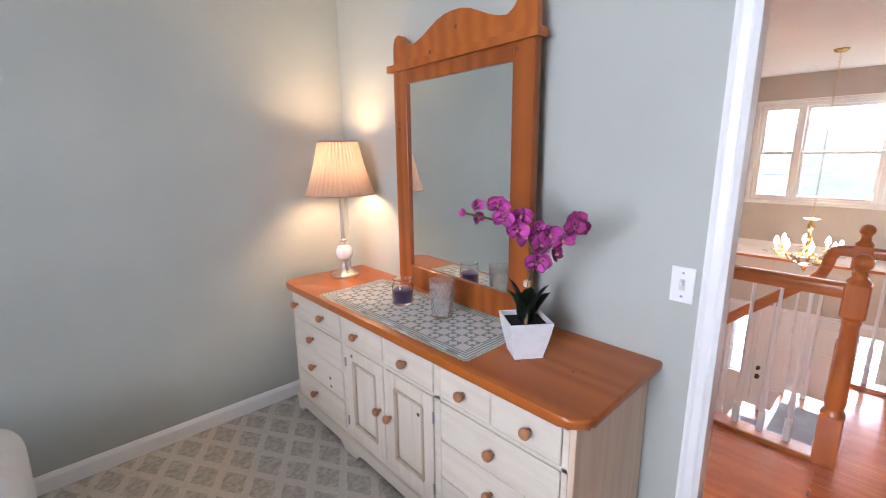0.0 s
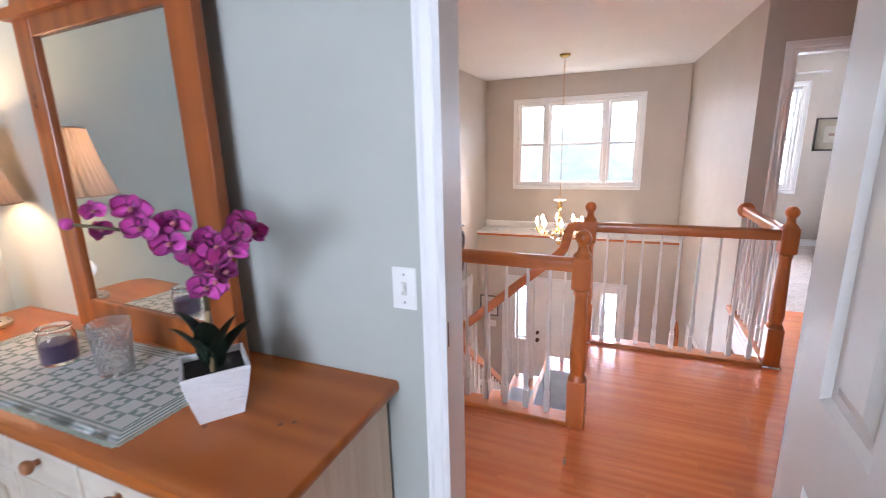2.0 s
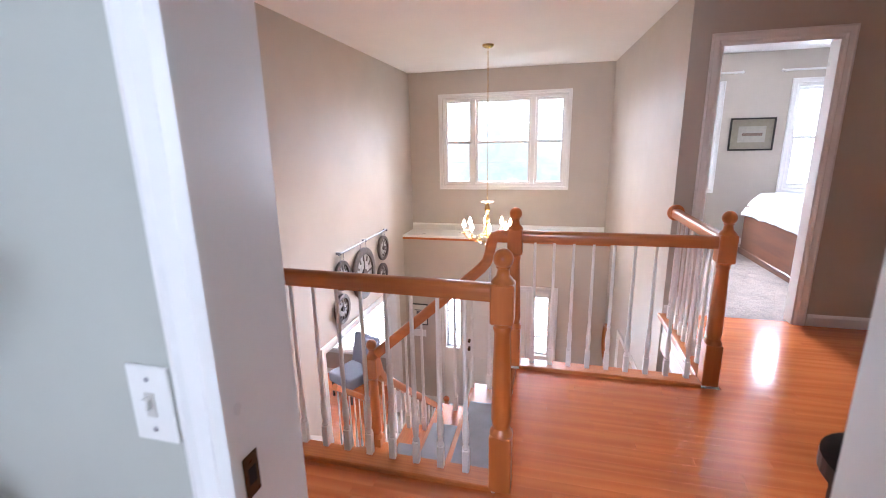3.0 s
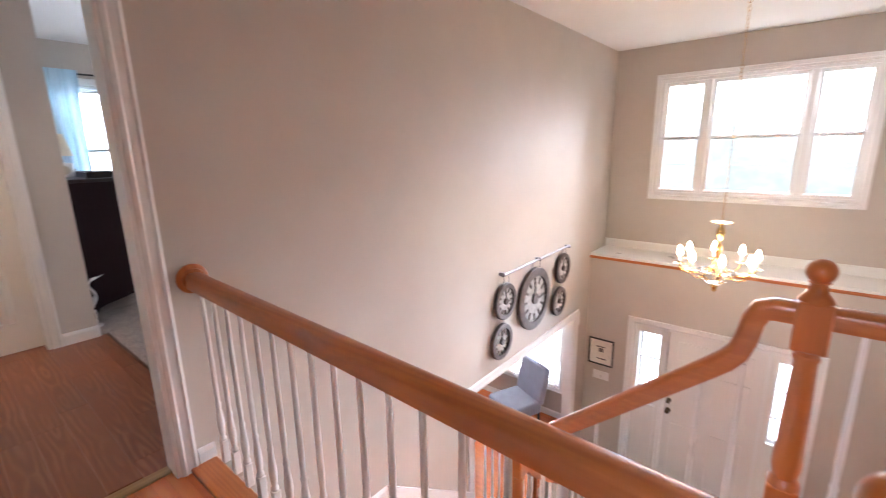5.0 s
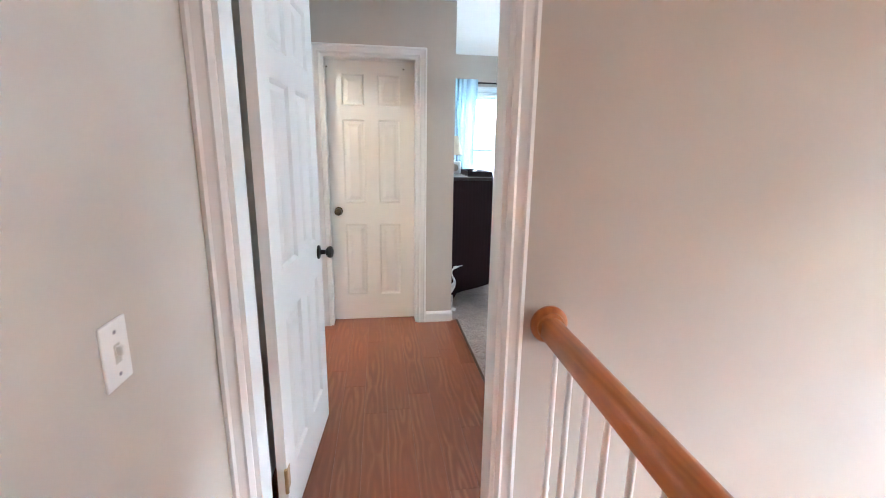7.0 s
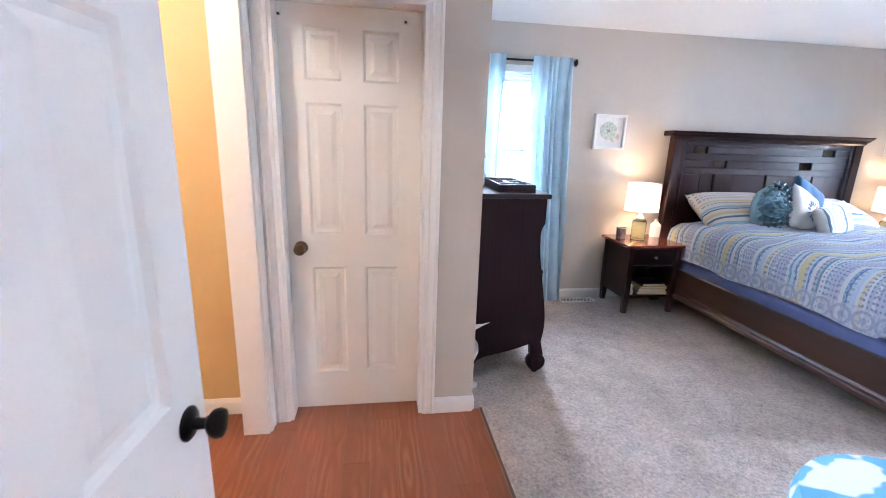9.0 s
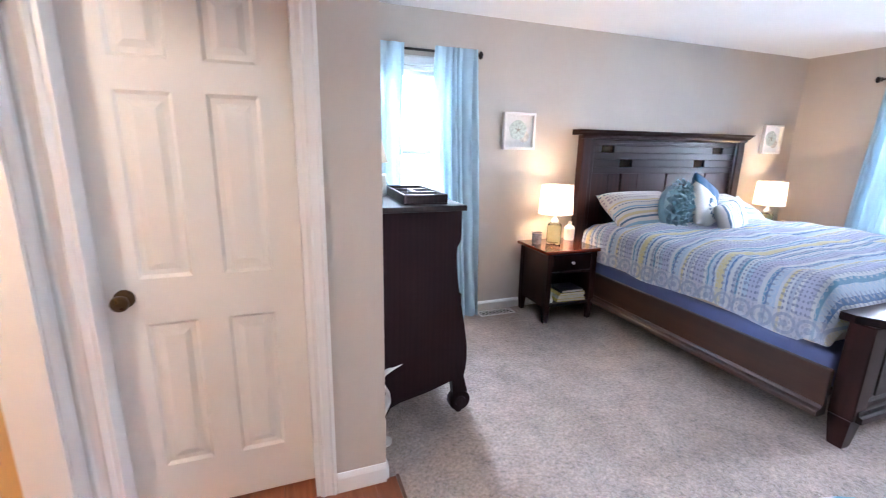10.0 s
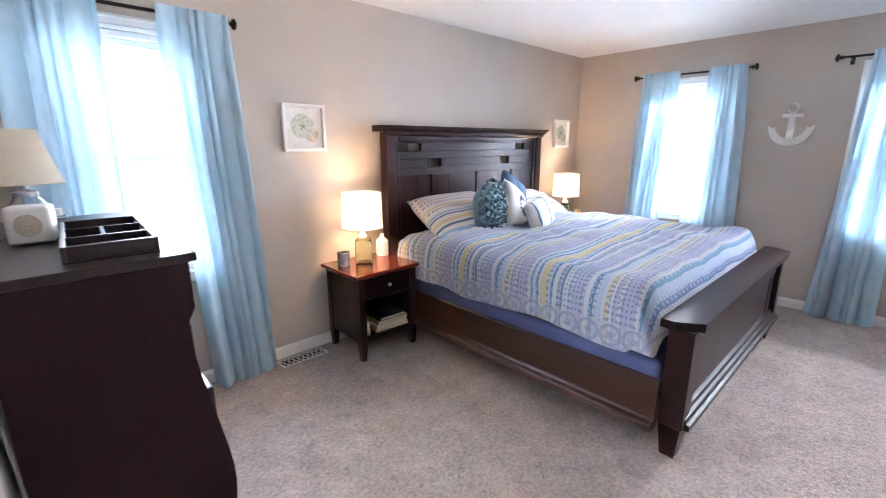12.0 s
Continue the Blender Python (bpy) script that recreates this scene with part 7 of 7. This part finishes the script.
# pictures beside the bed and the anchor
WHITE_WOOD = paint("white_picture_frame", (0.80, 0.79, 0.77), 0.4, 0.03, 0.1)
for cx, w in ((4.846, 0.30), (7.99, 0.29)):
    pc = thing("shell_picture", "white box-framed print of a green sand dollar", "picture", (cx, 7.248, 1.585), group="pair of shell pictures")
    h = 0.305
    part("frame", boxes([(-w / 2, w / 2, -0.035, 0, h / 2 - 0.022, h / 2), (-w / 2, w / 2, -0.035, 0, -h / 2, -h / 2 + 0.022), (-w / 2, -w / 2 + 0.022, -0.035, 0, -h / 2 + 0.022, h / 2 - 0.022), (w / 2 - 0.022, w / 2, -0.035, 0, -h / 2 + 0.022, h / 2 - 0.022)], 0.002), WHITE_WOOD, pc)
    part("mat_board", box(-w / 2 + 0.02, w / 2 - 0.02, -0.010, -0.004, -h / 2 + 0.02, h / 2 - 0.02), plain("white_paper", (0.74, 0.74, 0.72), 0.8), pc)
    for r_, x_, z_, c_ in ((0.080, -0.008, 0.012, (0.44, 0.50, 0.45)), (0.048, 0.054, -0.042, (0.52, 0.48, 0.40))):
        part("print_shell", prism([(x_ + r_ * math.cos(a) * (1 + 0.05 * math.sin(5 * a)), z_ + r_ * math.sin(a)) for a in [2 * math.pi * i / 30 for i in range(30)]], "y", -0.0115 - r_ * 0.01, -0.010), plain("shell_print", c_, 0.8, 0.35, 45), pc)
    ink2 = plain("brown_print_ink", (0.2, 0.17, 0.13), 0.8)
    for k in range(5):
        a = 2 * math.pi * k / 5 + 0.3
        part("print_star", prism([(-0.005 + 0.006 * math.cos(a + 1.57), 0.012 + 0.006 * math.sin(a + 1.57)), (-0.005 + 0.040 * math.cos(a), 0.012 + 0.040 * math.sin(a)), (-0.005 + 0.006 * math.cos(a - 1.57), 0.012 + 0.006 * math.sin(a - 1.57))], "y", -0.0135, -0.0122), ink2, pc)

anchor = thing("wall_anchor", "white rope-wrapped wooden anchor hung on the wall", "wall art", (XE - 0.002, 5.185, 1.625))
bm = sweep([(-0.018, 0.035 * math.cos(a), 0.150 + 0.034 * math.sin(a)) for a in [2 * math.pi * i / 16 for i in range(17)]], circle(0.014, 8), up=(1, 0, 0), closed=False)
part("ring", bm, WHITE_WOOD, anchor, smooth=60)
part("shank", prism([(-0.026, -0.14), (0.026, -0.14), (0.021, 0.125), (-0.021, 0.125)], "x", -0.03, -0.005), WHITE_WOOD, anchor)
part("stock", boxes([(-0.034, -0.006, -0.075, 0.075, 0.072, 0.104)], 0.004), WHITE_WOOD, anchor)
arc_out = [(0.155 * math.cos(a), -0.02 + 0.150 * math.sin(a)) for a in [radians(190 + 160 * i / 16) for i in range(17)]]
arc_in = [(0.116 * math.cos(a), 0.016 + 0.122 * math.sin(a)) for a in [radians(350 - 160 * i / 16) for i in range(17)]]
part("arms", prism(arc_out + arc_in, "x", -0.03, -0.006), WHITE_WOOD, anchor)
for sgn in (-1, 1):
    part("fluke", prism([(sgn * 0.165, 0.005), (sgn * 0.105, -0.035), (sgn * 0.150, -0.065)], "x", -0.032, -0.006), WHITE_WOOD, anchor)
for i in range(6):
    part("rope_wrap", sweep([(-0.018 + 0.018 * math.cos(a), 0.027 * math.sin(a), -0.045 + i * 0.020 + 0.006 * math.sin(a)) for a in [2 * math.pi * k / 10 for k in range(11)]], circle(0.005, 6), closed=False), WHITE_WOOD, anchor, smooth=60)

# curtains
CURTAIN = fabric("light_blue_curtain", (0.49, 0.67, 0.77), 260, 0.05, 0.11)


def curtain(name, along, fixed, s0, s1, b0, b1, z_top, seed, folds=6):
    """A hanging panel between s0 and s1 at its rod and b0 to b1 at its hem."""
    bm = bmesh.new()
    nu_, nv_ = folds * 16, 26
    rn = random.Random(seed)
    p1, p2, p3 = (rn.uniform(0, 6.28) for _ in range(3))
    rows_ = []
    for j in range(nv_ + 1):
        t = j / nv_
        z = z_top - (z_top - 0.012) * t
        a0 = s0 + (b0 - s0) * t ** 1.3
        a1 = s1 + (b1 - s1) * t ** 1.3
        hang = min(1.0, 0.18 + 3.2 * t)
        row = []
        for i in range(nu_ + 1):
            u = i / nu_
            f = u * folds + 0.34 * math.sin(2 * math.pi * u * 1.6 + p1) + 0.10 * math.sin(4 * t + p2)
            w_ = math.sin(2 * math.pi * f) + 0.35 * math.sin(4 * math.pi * f + p3)
            amp = 0.034 + 0.016 * t + 0.014 * math.sin(2.3 * f + p2)
            s = a0 + (a1 - a0) * u + 0.024 * math.cos(2 * math.pi * f) * hang
            d = fixed - 0.034 * (1 - hang) + amp * w_ * hang
            row.append(bm.verts.new((s, d, z) if along == "x" else (d, s, z)))
        rows_.append(row)
    for a, b in zip(rows_, rows_[1:]):
        for i in range(nu_):
            bm.faces.new((a[i], a[i + 1], b[i + 1], b[i]))
    return bm


def curtain_set(along, wall_face, inward, r0, r1, panels, seed):
    z = 2.136
    rodpos = wall_face + inward * 0.085
    rod_name = thing("curtain_rod", "black metal curtain rod with round finials", "curtain rod", (0, 0, 0), group="black curtain rods")

    def at(s, d, zz):
        return (s, d, zz) if along == "x" else (d, s, zz)

    part("pole", sweep([at(r0, rodpos, z), at(r1, rodpos, z)], circle(0.009, 10)), BLACK_METAL, rod_name, smooth=50)
    for e, sg in ((r0, -1), (r1, 1)):
        bm = lathe([(0.010, 0), (0.022, 0.006), (0.012, 0.014), (0.012, 0.022), (0.028, 0.030), (0.030, 0.040), (0.018, 0.050), (0, 0.052)], 16)
        if along == "x":
            bmesh.ops.rotate(bm, verts=bm.verts, cent=(0, 0, 0), matrix=Matrix.Rotation(radians(90 * sg), 3, "Y"))
        else:
            bmesh.ops.rotate(bm, verts=bm.verts, cent=(0, 0, 0), matrix=Matrix.Rotation(radians(-90 * sg), 3, "X"))
        bmesh.ops.translate(bm, verts=bm.verts, vec=at(e, rodpos, z))
        part("finial", bm, BLACK_METAL, rod_name, smooth=50)
        bx = e - sg * 0.05
        part("bracket", sweep([at(bx, wall_face, z - 0.02), at(bx, wall_face + inward * 0.05, z - 0.025), at(bx, rodpos, z - 0.008)], circle(0.006, 8), up=(0.2, 0.1, 0.9)), BLACK_METAL, rod_name, smooth=50)
        part("wall_mount", boxes([(bx - 0.014, bx + 0.014, wall_face, wall_face + inward * 0.006, z - 0.05, z + 0.01) if along == "x" else (wall_face, wall_face + inward * 0.006, bx - 0.014, bx + 0.014, z - 0.05, z + 0.01)]), BLACK_METAL, rod_name)
    for k, p in enumerate(panels):
        bm = curtain("curtain", along, rodpos, *p, 2.168, seed + k)
        tagged(link_mesh("curtain", bm, CURTAIN, 80), "light blue translucent curtain panel hanging to the floor", "curtain", "light blue curtains")


curtain_set("x", 7.25, -1, 3.345, 4.40, [(3.43, 3.82, 3.40, 3.80), (4.06, 4.395, 4.12, 4.49)], 3)
curtain_set("y", XE, -1, 5.53, 6.52, [(5.55, 5.86, 5.47, 5.99), (6.11, 6.47, 6.19, 6.56)], 8)
curtain_set("y", XE, -1, 3.84, 4.92, [(3.90, 4.20, 3.86, 4.25), (4.42, 4.74, 4.41, 4.83)], 15)

# floor register below the picture
vent = thing("floor_register", "white metal floor register with scroll grille", "vent", (4.50, 7.095, 0.004))
part("frame", boxes([(0, 0.34, 0, 0.014, 0, 0.006), (0, 0.34, 0.106, 0.12, 0, 0.006), (0, 0.014, 0.014, 0.106, 0, 0.006), (0.326, 0.34, 0.014, 0.106, 0, 0.006)], 0.0015), SWITCH, vent)
# flat black sheet stands for the shade down inside the duct
part("duct", box(0.014, 0.326, 0.014, 0.106, 0.0, 0.001), plain("duct_shade", (0.01, 0.01, 0.01), 0.9), vent)
for i in range(9):
    x0 = 0.014 + i * 0.0347
    for flip in (0, 1):
        a, b = (x0, 0.014), (x0 + 0.0347, 0.106)
        if flip:
            a, b = (x0, 0.106), (x0 + 0.0347, 0.014)
        part("grille_bar", sweep([(a[0], a[1], 0.004), (b[0], b[1], 0.004)], [(-0.0035, -0.001), (0.0035, -0.001), (0.0035, 0.0015), (-0.0035, 0.0015)]), SWITCH, vent)

# tall chest with scrolled feet
chest = thing("tall_chest", "tall dark sleigh-profile chest of drawers with scroll feet", "chest of drawers", (3.295, 5.865, 0))
ESP_CHEST = wood("espresso_chest_z", (0.015, 0.0048, 0.0070), (0.020, 0.0068, 0.0088), "z", 0.5, 22, vary=0.03, coat=0.0, spec=0.12)
CY = 1.08
prof = [(0.02, 0.0), (0.02, 1.145), (0.472, 1.145), (0.472, 0.995), (0.462, 0.975), (0.452, 0.955), (0.450, 0.92), (0.453, 0.85), (0.462, 0.77), (0.477, 0.68), (0.495, 0.58), (0.512, 0.48), (0.522, 0.40), (0.524, 0.33), (0.518, 0.27), (0.507, 0.215), (0.46, 0.215), (0.42, 0.205), (0.36, 0.185), (0.29, 0.165), (0.22, 0.15), (0.15, 0.135), (0.10, 0.115), (0.075, 0.07), (0.068, 0.0)]
for yy in (0.0, CY - 0.03):
    part("side_panel", prism(prof, "y", yy, yy + 0.03), ESP_CHEST, chest)
part("back_panel", box(0.02, 0.035, 0.03, CY - 0.03, 0.12, 1.145), ESP_CHEST, chest)
part("top", box(0.0, 0.492, -0.02, CY + 0.02, 1.145, 1.172, 0.004, 2), ESP_Y, chest)
part("bottom_rail", box(0.30, 0.50, 0.03, CY - 0.03, 0.20, 0.235), ESP_Y, chest)
zs = [0.24, 0.47, 0.70, 0.935, 1.135]
front_x = {0.24: 0.508, 0.47: 0.500, 0.70: 0.462, 0.935: 0.455}
for z0, z1 in zip(zs, zs[1:]):
    fx = front_x[z0]
    dr = part("drawer", box(fx - 0.02, fx, 0.035, CY - 0.035, z0 + 0.006, z1 - 0.006, 0.004), ESP_Y, chest)
    for ky in (0.26, CY - 0.26):
        bm = lathe([(0.008, 0), (0.008, 0.010), (0.018, 0.018), (0.018, 0.026), (0, 0.030)], 14)
        bmesh.ops.rotate(bm, verts=bm.verts, cent=(0, 0, 0), matrix=Matrix.Rotation(radians(90), 3, "Y"))
        bmesh.ops.translate(bm, verts=bm.verts, vec=(fx, ky, (z0 + z1) / 2))
        part("knob", bm, BRONZE, dr, smooth=50)
for yy in (0.0, CY - 0.05):
    bm = lathe([(0.0, 0), (0.058, 0), (0.061, 0.005), (0.061, 0.045), (0.058, 0.05), (0.03, 0.05), (0.028, 0.056), (0, 0.056)], 28)
    bmesh.ops.rotate(bm, verts=bm.verts, cent=(0, 0, 0), matrix=Matrix.Rotation(radians(90), 3, "X"))
    bmesh.ops.translate(bm, verts=bm.verts, vec=(0.492, yy + 0.05, 0.078))
    foot = part("scroll_foot", bm, ESP_CHEST, chest, smooth=40)
    part("foot_pad", lathe([(0.018, 0), (0.018, 0.022)], 12, (0.492, yy + 0.025, 0)), ESP_CHEST, foot)
    part("foot_neck", prism([(0.44, 0.22), (0.512, 0.22), (0.535, 0.13), (0.45, 0.13)], "y", yy + 0.002, yy + 0.048), ESP_CHEST, foot)

tray = thing("valet_tray", "dark wooden divided valet tray on the chest", "tray", (3.485, 5.93, 1.172), -3)
part("tray_base", box(0, 0.225, 0, 0.52, 0, 0.006), ESP_Y, tray)
part("tray_rim", boxes([(0, 0.012, 0, 0.52, 0.006, 0.048), (0.213, 0.225, 0, 0.52, 0.006, 0.048), (0.012, 0.213, 0, 0.012, 0.006, 0.048), (0.012, 0.213, 0.508, 0.52, 0.006, 0.048)], 0.002), ESP_Y, tray)
for r_ in ((0.012, 0.213, 0.17, 0.18), (0.012, 0.213, 0.34, 0.35), (0.10, 0.11, 0.18, 0.34)):
    part("divider", box(*r_, 0.006, 0.044), ESP_Y, tray)
cl = thing("chest_lamp", "unlit glass jar lamp with cream empire shade on the chest", "lamp", (3.44, 6.56, 1.172))
part("glass_body", lathe([(0, 0), (0.05, 0), (0.060, 0.015), (0.062, 0.06), (0.055, 0.10), (0.032, 0.135), (0.030, 0.135), (0.050, 0.098), (0.057, 0.06), (0.055, 0.018), (0, 0.006)], 24), CLEAR, cl, smooth=50)
part("shells", lathe([(0, 0.008), (0.050, 0.018), (0.052, 0.05), (0.03, 0.066), (0, 0.07)], 14), plain("seashells", (0.62, 0.50, 0.36), 0.6, 0.5, 90), cl)
part("neck", lathe([(0.036, 0.135), (0.036, 0.15), (0.014, 0.158), (0.012, 0.20), (0, 0.20)], 18), SILVER, cl, smooth=50)
pleated_shade(cl, 0.112, 0.064, 0.182, 0.362, fabric("cream_shade_cloth", (0.72, 0.64, 0.50), 300, 0.05, 0.3), 0, 0.0)
part("power_cord", sweep([(-0.05, -0.06, 0.01), (-0.12, -0.20, 0.006), (-0.135, -0.70, 0.006), (-0.138, -0.735, -0.03), (-0.136, -0.738, -0.25), (-0.120, -0.742, -0.60), (-0.128, -0.735, -0.90), (-0.10, -0.75, -1.155)], circle(0.0035, 6), up=(0.9, 0.3, 0.2)), plain("grey_cord", (0.22, 0.22, 0.22), 0.5), cl, smooth=60)
radio = thing("white_speaker", "small white speaker box with round grille", "speaker", (3.375, 6.33, 1.172), -12)
part("case", box(0, 0.115, 0, 0.09, 0, 0.122, 0.012, 3), SWITCH, radio, smooth=60)
bm = lathe([(0.036, 0), (0.036, 0.002), (0, 0.003)], 24)
bmesh.ops.rotate(bm, verts=bm.verts, cent=(0, 0, 0), matrix=Matrix.Rotation(radians(90), 3, "X"))
bmesh.ops.translate(bm, verts=bm.verts, vec=(0.058, 0.0, 0.062))
part("grille", bm, plain("beige_grille", (0.55, 0.48, 0.38), 0.7, 0.2, 150), radio)
pf = thing("perfume_bottle", "small clear bottle with striped label", "bottle", (3.515, 6.50, 1.172))
part("bottle_body", box(-0.022, 0.022, -0.018, 0.018, 0, 0.065, 0.004, 2), CLEAR, pf)
part("label_band", boxes([(-0.019, 0.019, -0.0195, -0.0185, 0.015 + i * 0.012, 0.021 + i * 0.012) for i in range(4)]), plain("label_dark", (0.25, 0.12, 0.16), 0.6), pf)
part("cap", lathe([(0.012, 0.065), (0.012, 0.09), (0, 0.091)], 14), SWITCH, pf)
wf = thing("wall_frame", "dark-framed picture on the alcove wall", "picture", (3.289, 6.10, 1.575))
part("frame", boxes([(0, 0.028, -0.16, 0.16, 0.145, 0.165), (0, 0.028, -0.16, 0.16, -0.165, -0.145), (0, 0.028, -0.16, -0.14, -0.145, 0.145), (0, 0.028, 0.14, 0.16, -0.145, 0.145)], 0.003), DARK, wf)
part("print", box(0.002, 0.020, -0.140, 0.140, -0.145, 0.145), plain("grey_print", (0.5, 0.52, 0.52), 0.6, 0.3, 20), wf)

# white wading-bird ornament beside the chest
bm = lathe([(0, 0.0), (0.035, 0.0), (0.037, 0.012), (0.02, 0.02), (0, 0.022)], 18)
sweep([(0, 0, 0.02), (0.002, 0.0, 0.10), (0.0, 0.0, 0.14)], circle(0.006, 8), bm, up=(1, 0, 0))
rings = []
for x, z, r_ in ((-0.10, 0.10, 0.004), (-0.08, 0.125, 0.018), (-0.045, 0.16, 0.036), (-0.005, 0.20, 0.042), (0.02, 0.235, 0.034), (0.022, 0.265, 0.020), (0.008, 0.295, 0.013), (-0.006, 0.33, 0.011), (-0.004, 0.365, 0.011), (0.012, 0.388, 0.014), (0.030, 0.392, 0.012), (0.05, 0.396, 0.006), (0.095, 0.408, 0.002)):
    rings.append([bm.verts.new((x + 0.2 * r_ * math.sin(a), r_ * math.cos(a), z + r_ * math.sin(a))) for a in [2 * math.pi * k / 12 for k in range(12)]])
for a, b in zip(rings, rings[1:]):
    for k in range(12):
        bm.faces.new((a[k], a[(k + 1) % 12], b[(k + 1) % 12], b[k]))
bird = tagged(link_mesh("bird_statue", bm, plain("weathered_white_wood", (0.68, 0.66, 0.62), 0.7, 0.12, 20), 70), "weathered white wooden wading-bird statue on the carpet", "statue")
bird.matrix_world = pose(3.335, 5.75, 0.004, 0, 0, 8)

# upholstered ottoman
otto = thing("ottoman", "round ottoman in pale blue and white printed cloth", "ottoman", (4.43, 4.20, 0.004))


def blot_cloth(name, a, b_):
    m, nt, b = nodes_of(name)
    v = coords(nt)
    n = noise_tex(nt, v, 9, 1, 0.3)
    link(nt, ramp(nt, n, [(0.48, a), (0.52, b_)]), b.inputs["Base Color"])
    b.inputs["Roughness"].default_value = 0.9
    bump(nt, b, noise_tex(nt, v, 400, 2), 0.3, 0.001)
    return m


part("cushion", lathe([(0, 0.12), (0.36, 0.12), (0.375, 0.14), (0.38, 0.33), (0.365, 0.375), (0.30, 0.393), (0, 0.40)], 40), blot_cloth("blue_blossom_cloth", (0.62, 0.66, 0.70), (0.12, 0.34, 0.52)), otto, smooth=50)
for a in (45, 135, 225, 315):
    part("leg", lathe([(0.016, 0), (0.024, 0.12)], 12, (0.27 * math.cos(radians(a)), 0.27 * math.sin(radians(a)), 0)), DARK, otto)

# towel and holder in the bath
holder = thing("towel_bar", "white ceramic towel bar on the ochre bathroom wall", "towel bar", (1.45, 5.61, 1.125))
for bx in (-0.30, 0.30):
    part("post", boxes([(bx - 0.03, bx + 0.03, -0.012, 0, -0.045, 0.045), (bx - 0.02, bx + 0.02, -0.075, -0.012, -0.025, 0.03)], 0.006, 2), WHITE_CERAMIC, holder)
part("bar", sweep([(-0.29, -0.055, 0), (0.29, -0.055, 0)], circle(0.009, 10)), TRIM, holder, smooth=50)
bm = bmesh.new()
rows = []
for i in range(24):
    t = i / 23
    pts = []
    for q in range(15):
        s = q / 14
        z = 0.012 - 0.34 * s if s > 0.02 else 0.012
        pts.append(bm.verts.new((-0.125 + 0.38 * t, -0.068 - 0.008 * math.sin(t * 22) * s - 0.004, z)))
    rows.append(pts)
for a, b in zip(rows, rows[1:]):
    for q in range(14):
        bm.faces.new((a[q], a[q + 1], b[q + 1], b[q]))
bmesh.ops.solidify(bm, geom=bm.faces[:], thickness=0.008)
tagged(link_mesh("towel", bm, fabric("cream_pink_towel", (0.66, 0.50, 0.38), 150, 0.2), 80), "cream patterned hand towel hanging from the bar", "towel").matrix_world = pose(1.45, 5.61, 1.125)
bulb_light("bathroom_light", (1.50, 4.40, 2.25), P_BATH, 0.10, (1.0, 0.84, 0.62))
bath_lamp = thing("ceiling_lamp", "round white glass ceiling lamp in the bathroom", "ceiling lamp", (1.50, 4.40, 2.44))
part("glass_dome", lathe([(0.15, 0), (0.15, -0.02), (0.12, -0.07), (0.06, -0.095), (0, -0.10)], 28), glow("lit_dome", (1.0, 0.85, 0.62), 4.0), bath_lamp, smooth=60)
part("rim", lathe([(0.165, 0), (0.165, -0.02), (0.15, -0.022)], 28), BRASS, bath_lamp)
# ---- floor pieces ----
def plank_floor(parent_name, label, material, x0, x1, y0, y1, width, lengths, seed, z=0.0, thick=0.012, keep=None):
    """Boards along y, each an object of its own on shared meshes."""
    floor_thing = tagged(new(parent_name), label, kind="structure")
    rn = random.Random(seed)
    shapes = {}
    n = int(math.ceil((x1 - x0) / width))
    for i in range(n):
        a = x0 + i * width
        w = min(width, x1 - a)
        if w < 0.006:
            continue
        y = y0 - rn.uniform(0, lengths[-1] * 0.8)
        while y < y1:
            ln = rn.choice(lengths)
            ya, yb = max(y, y0), min(y + ln, y1)
            y += ln
            if yb - ya < 0.03:
                continue
            if keep and not keep(a + w / 2, ya, yb):
                continue
            key = (round(w, 3), round(yb - ya, 2))
            if key not in shapes:
                me = bpy.data.meshes.new("plank")
                bm = box(0.0001, key[0] - 0.0001, 0.0001, yb - ya - 0.0001, -thick, 0, 0.0012 if width > 0.1 else 0.0003)
                bm.to_mesh(me)
                bm.free()
                me.materials.append(material)
                shapes[key] = me
            ob = new("plank", shapes[key])
            ob.parent = floor_thing
            ob.location = (a, ya, z)
    return floor_thing


plank_floor("floor_hall", "glossy orange oak strip floor", OAK, 2.045, 4.165, -1.6, 1.385, 0.057, (0.55, 0.75, 0.95, 1.25), 2, z=0.0, keep=None)
plank_floor("floor_hall_arm", "glossy orange oak strip floor", OAK, 2.245, 3.125, 1.385, YN + 0.06, 0.057, (0.6, 0.8, 1.1), 5)
plank_floor("floor_hall_corner", "glossy orange oak strip floor", OAK, 4.165, 5.35, -1.6, 0.225, 0.057, (0.55, 0.8, 1.1), 6)
plank_floor("floor_entry", "brown wood-look plank floor", PLANK, 2.11, 3.333, YN + 0.115, 5.66, 0.125, (0.9, 1.2), 9)
plank_floor("floor_bath", "brown wood-look plank floor", PLANK, 0.4, 2.11, 3.83, 5.61, 0.125, (0.9, 1.2), 10)
tagged(link_mesh("trim", boxes([(3.333, 3.347, 3.50, 5.52, -0.004, 0.009)], 0.002), wood("carpet_strip", (0.08, 0.035, 0.02), (0.14, 0.06, 0.03), "y", 0.4)), kind="structure")
foyer_floor = tagged(new("floor_foyer"), "beige stone tile floor", kind="structure")
tile_me = None
for i in range(4):
    for j in range(11):
        if tile_me is None:
            tile_me = bpy.data.meshes.new("tile")
            bm = box(0.002, 0.298, 0.002, 0.298, -0.012, 0, 0.002)
            bm.to_mesh(tile_me)
            bm.free()
            tile_me.materials.append(TILE)
        ob = new("tile", tile_me)
        ob.parent = foyer_floor
        ob.location = (6.55 + i * 0.30, 0.2 + j * 0.30, LOW)
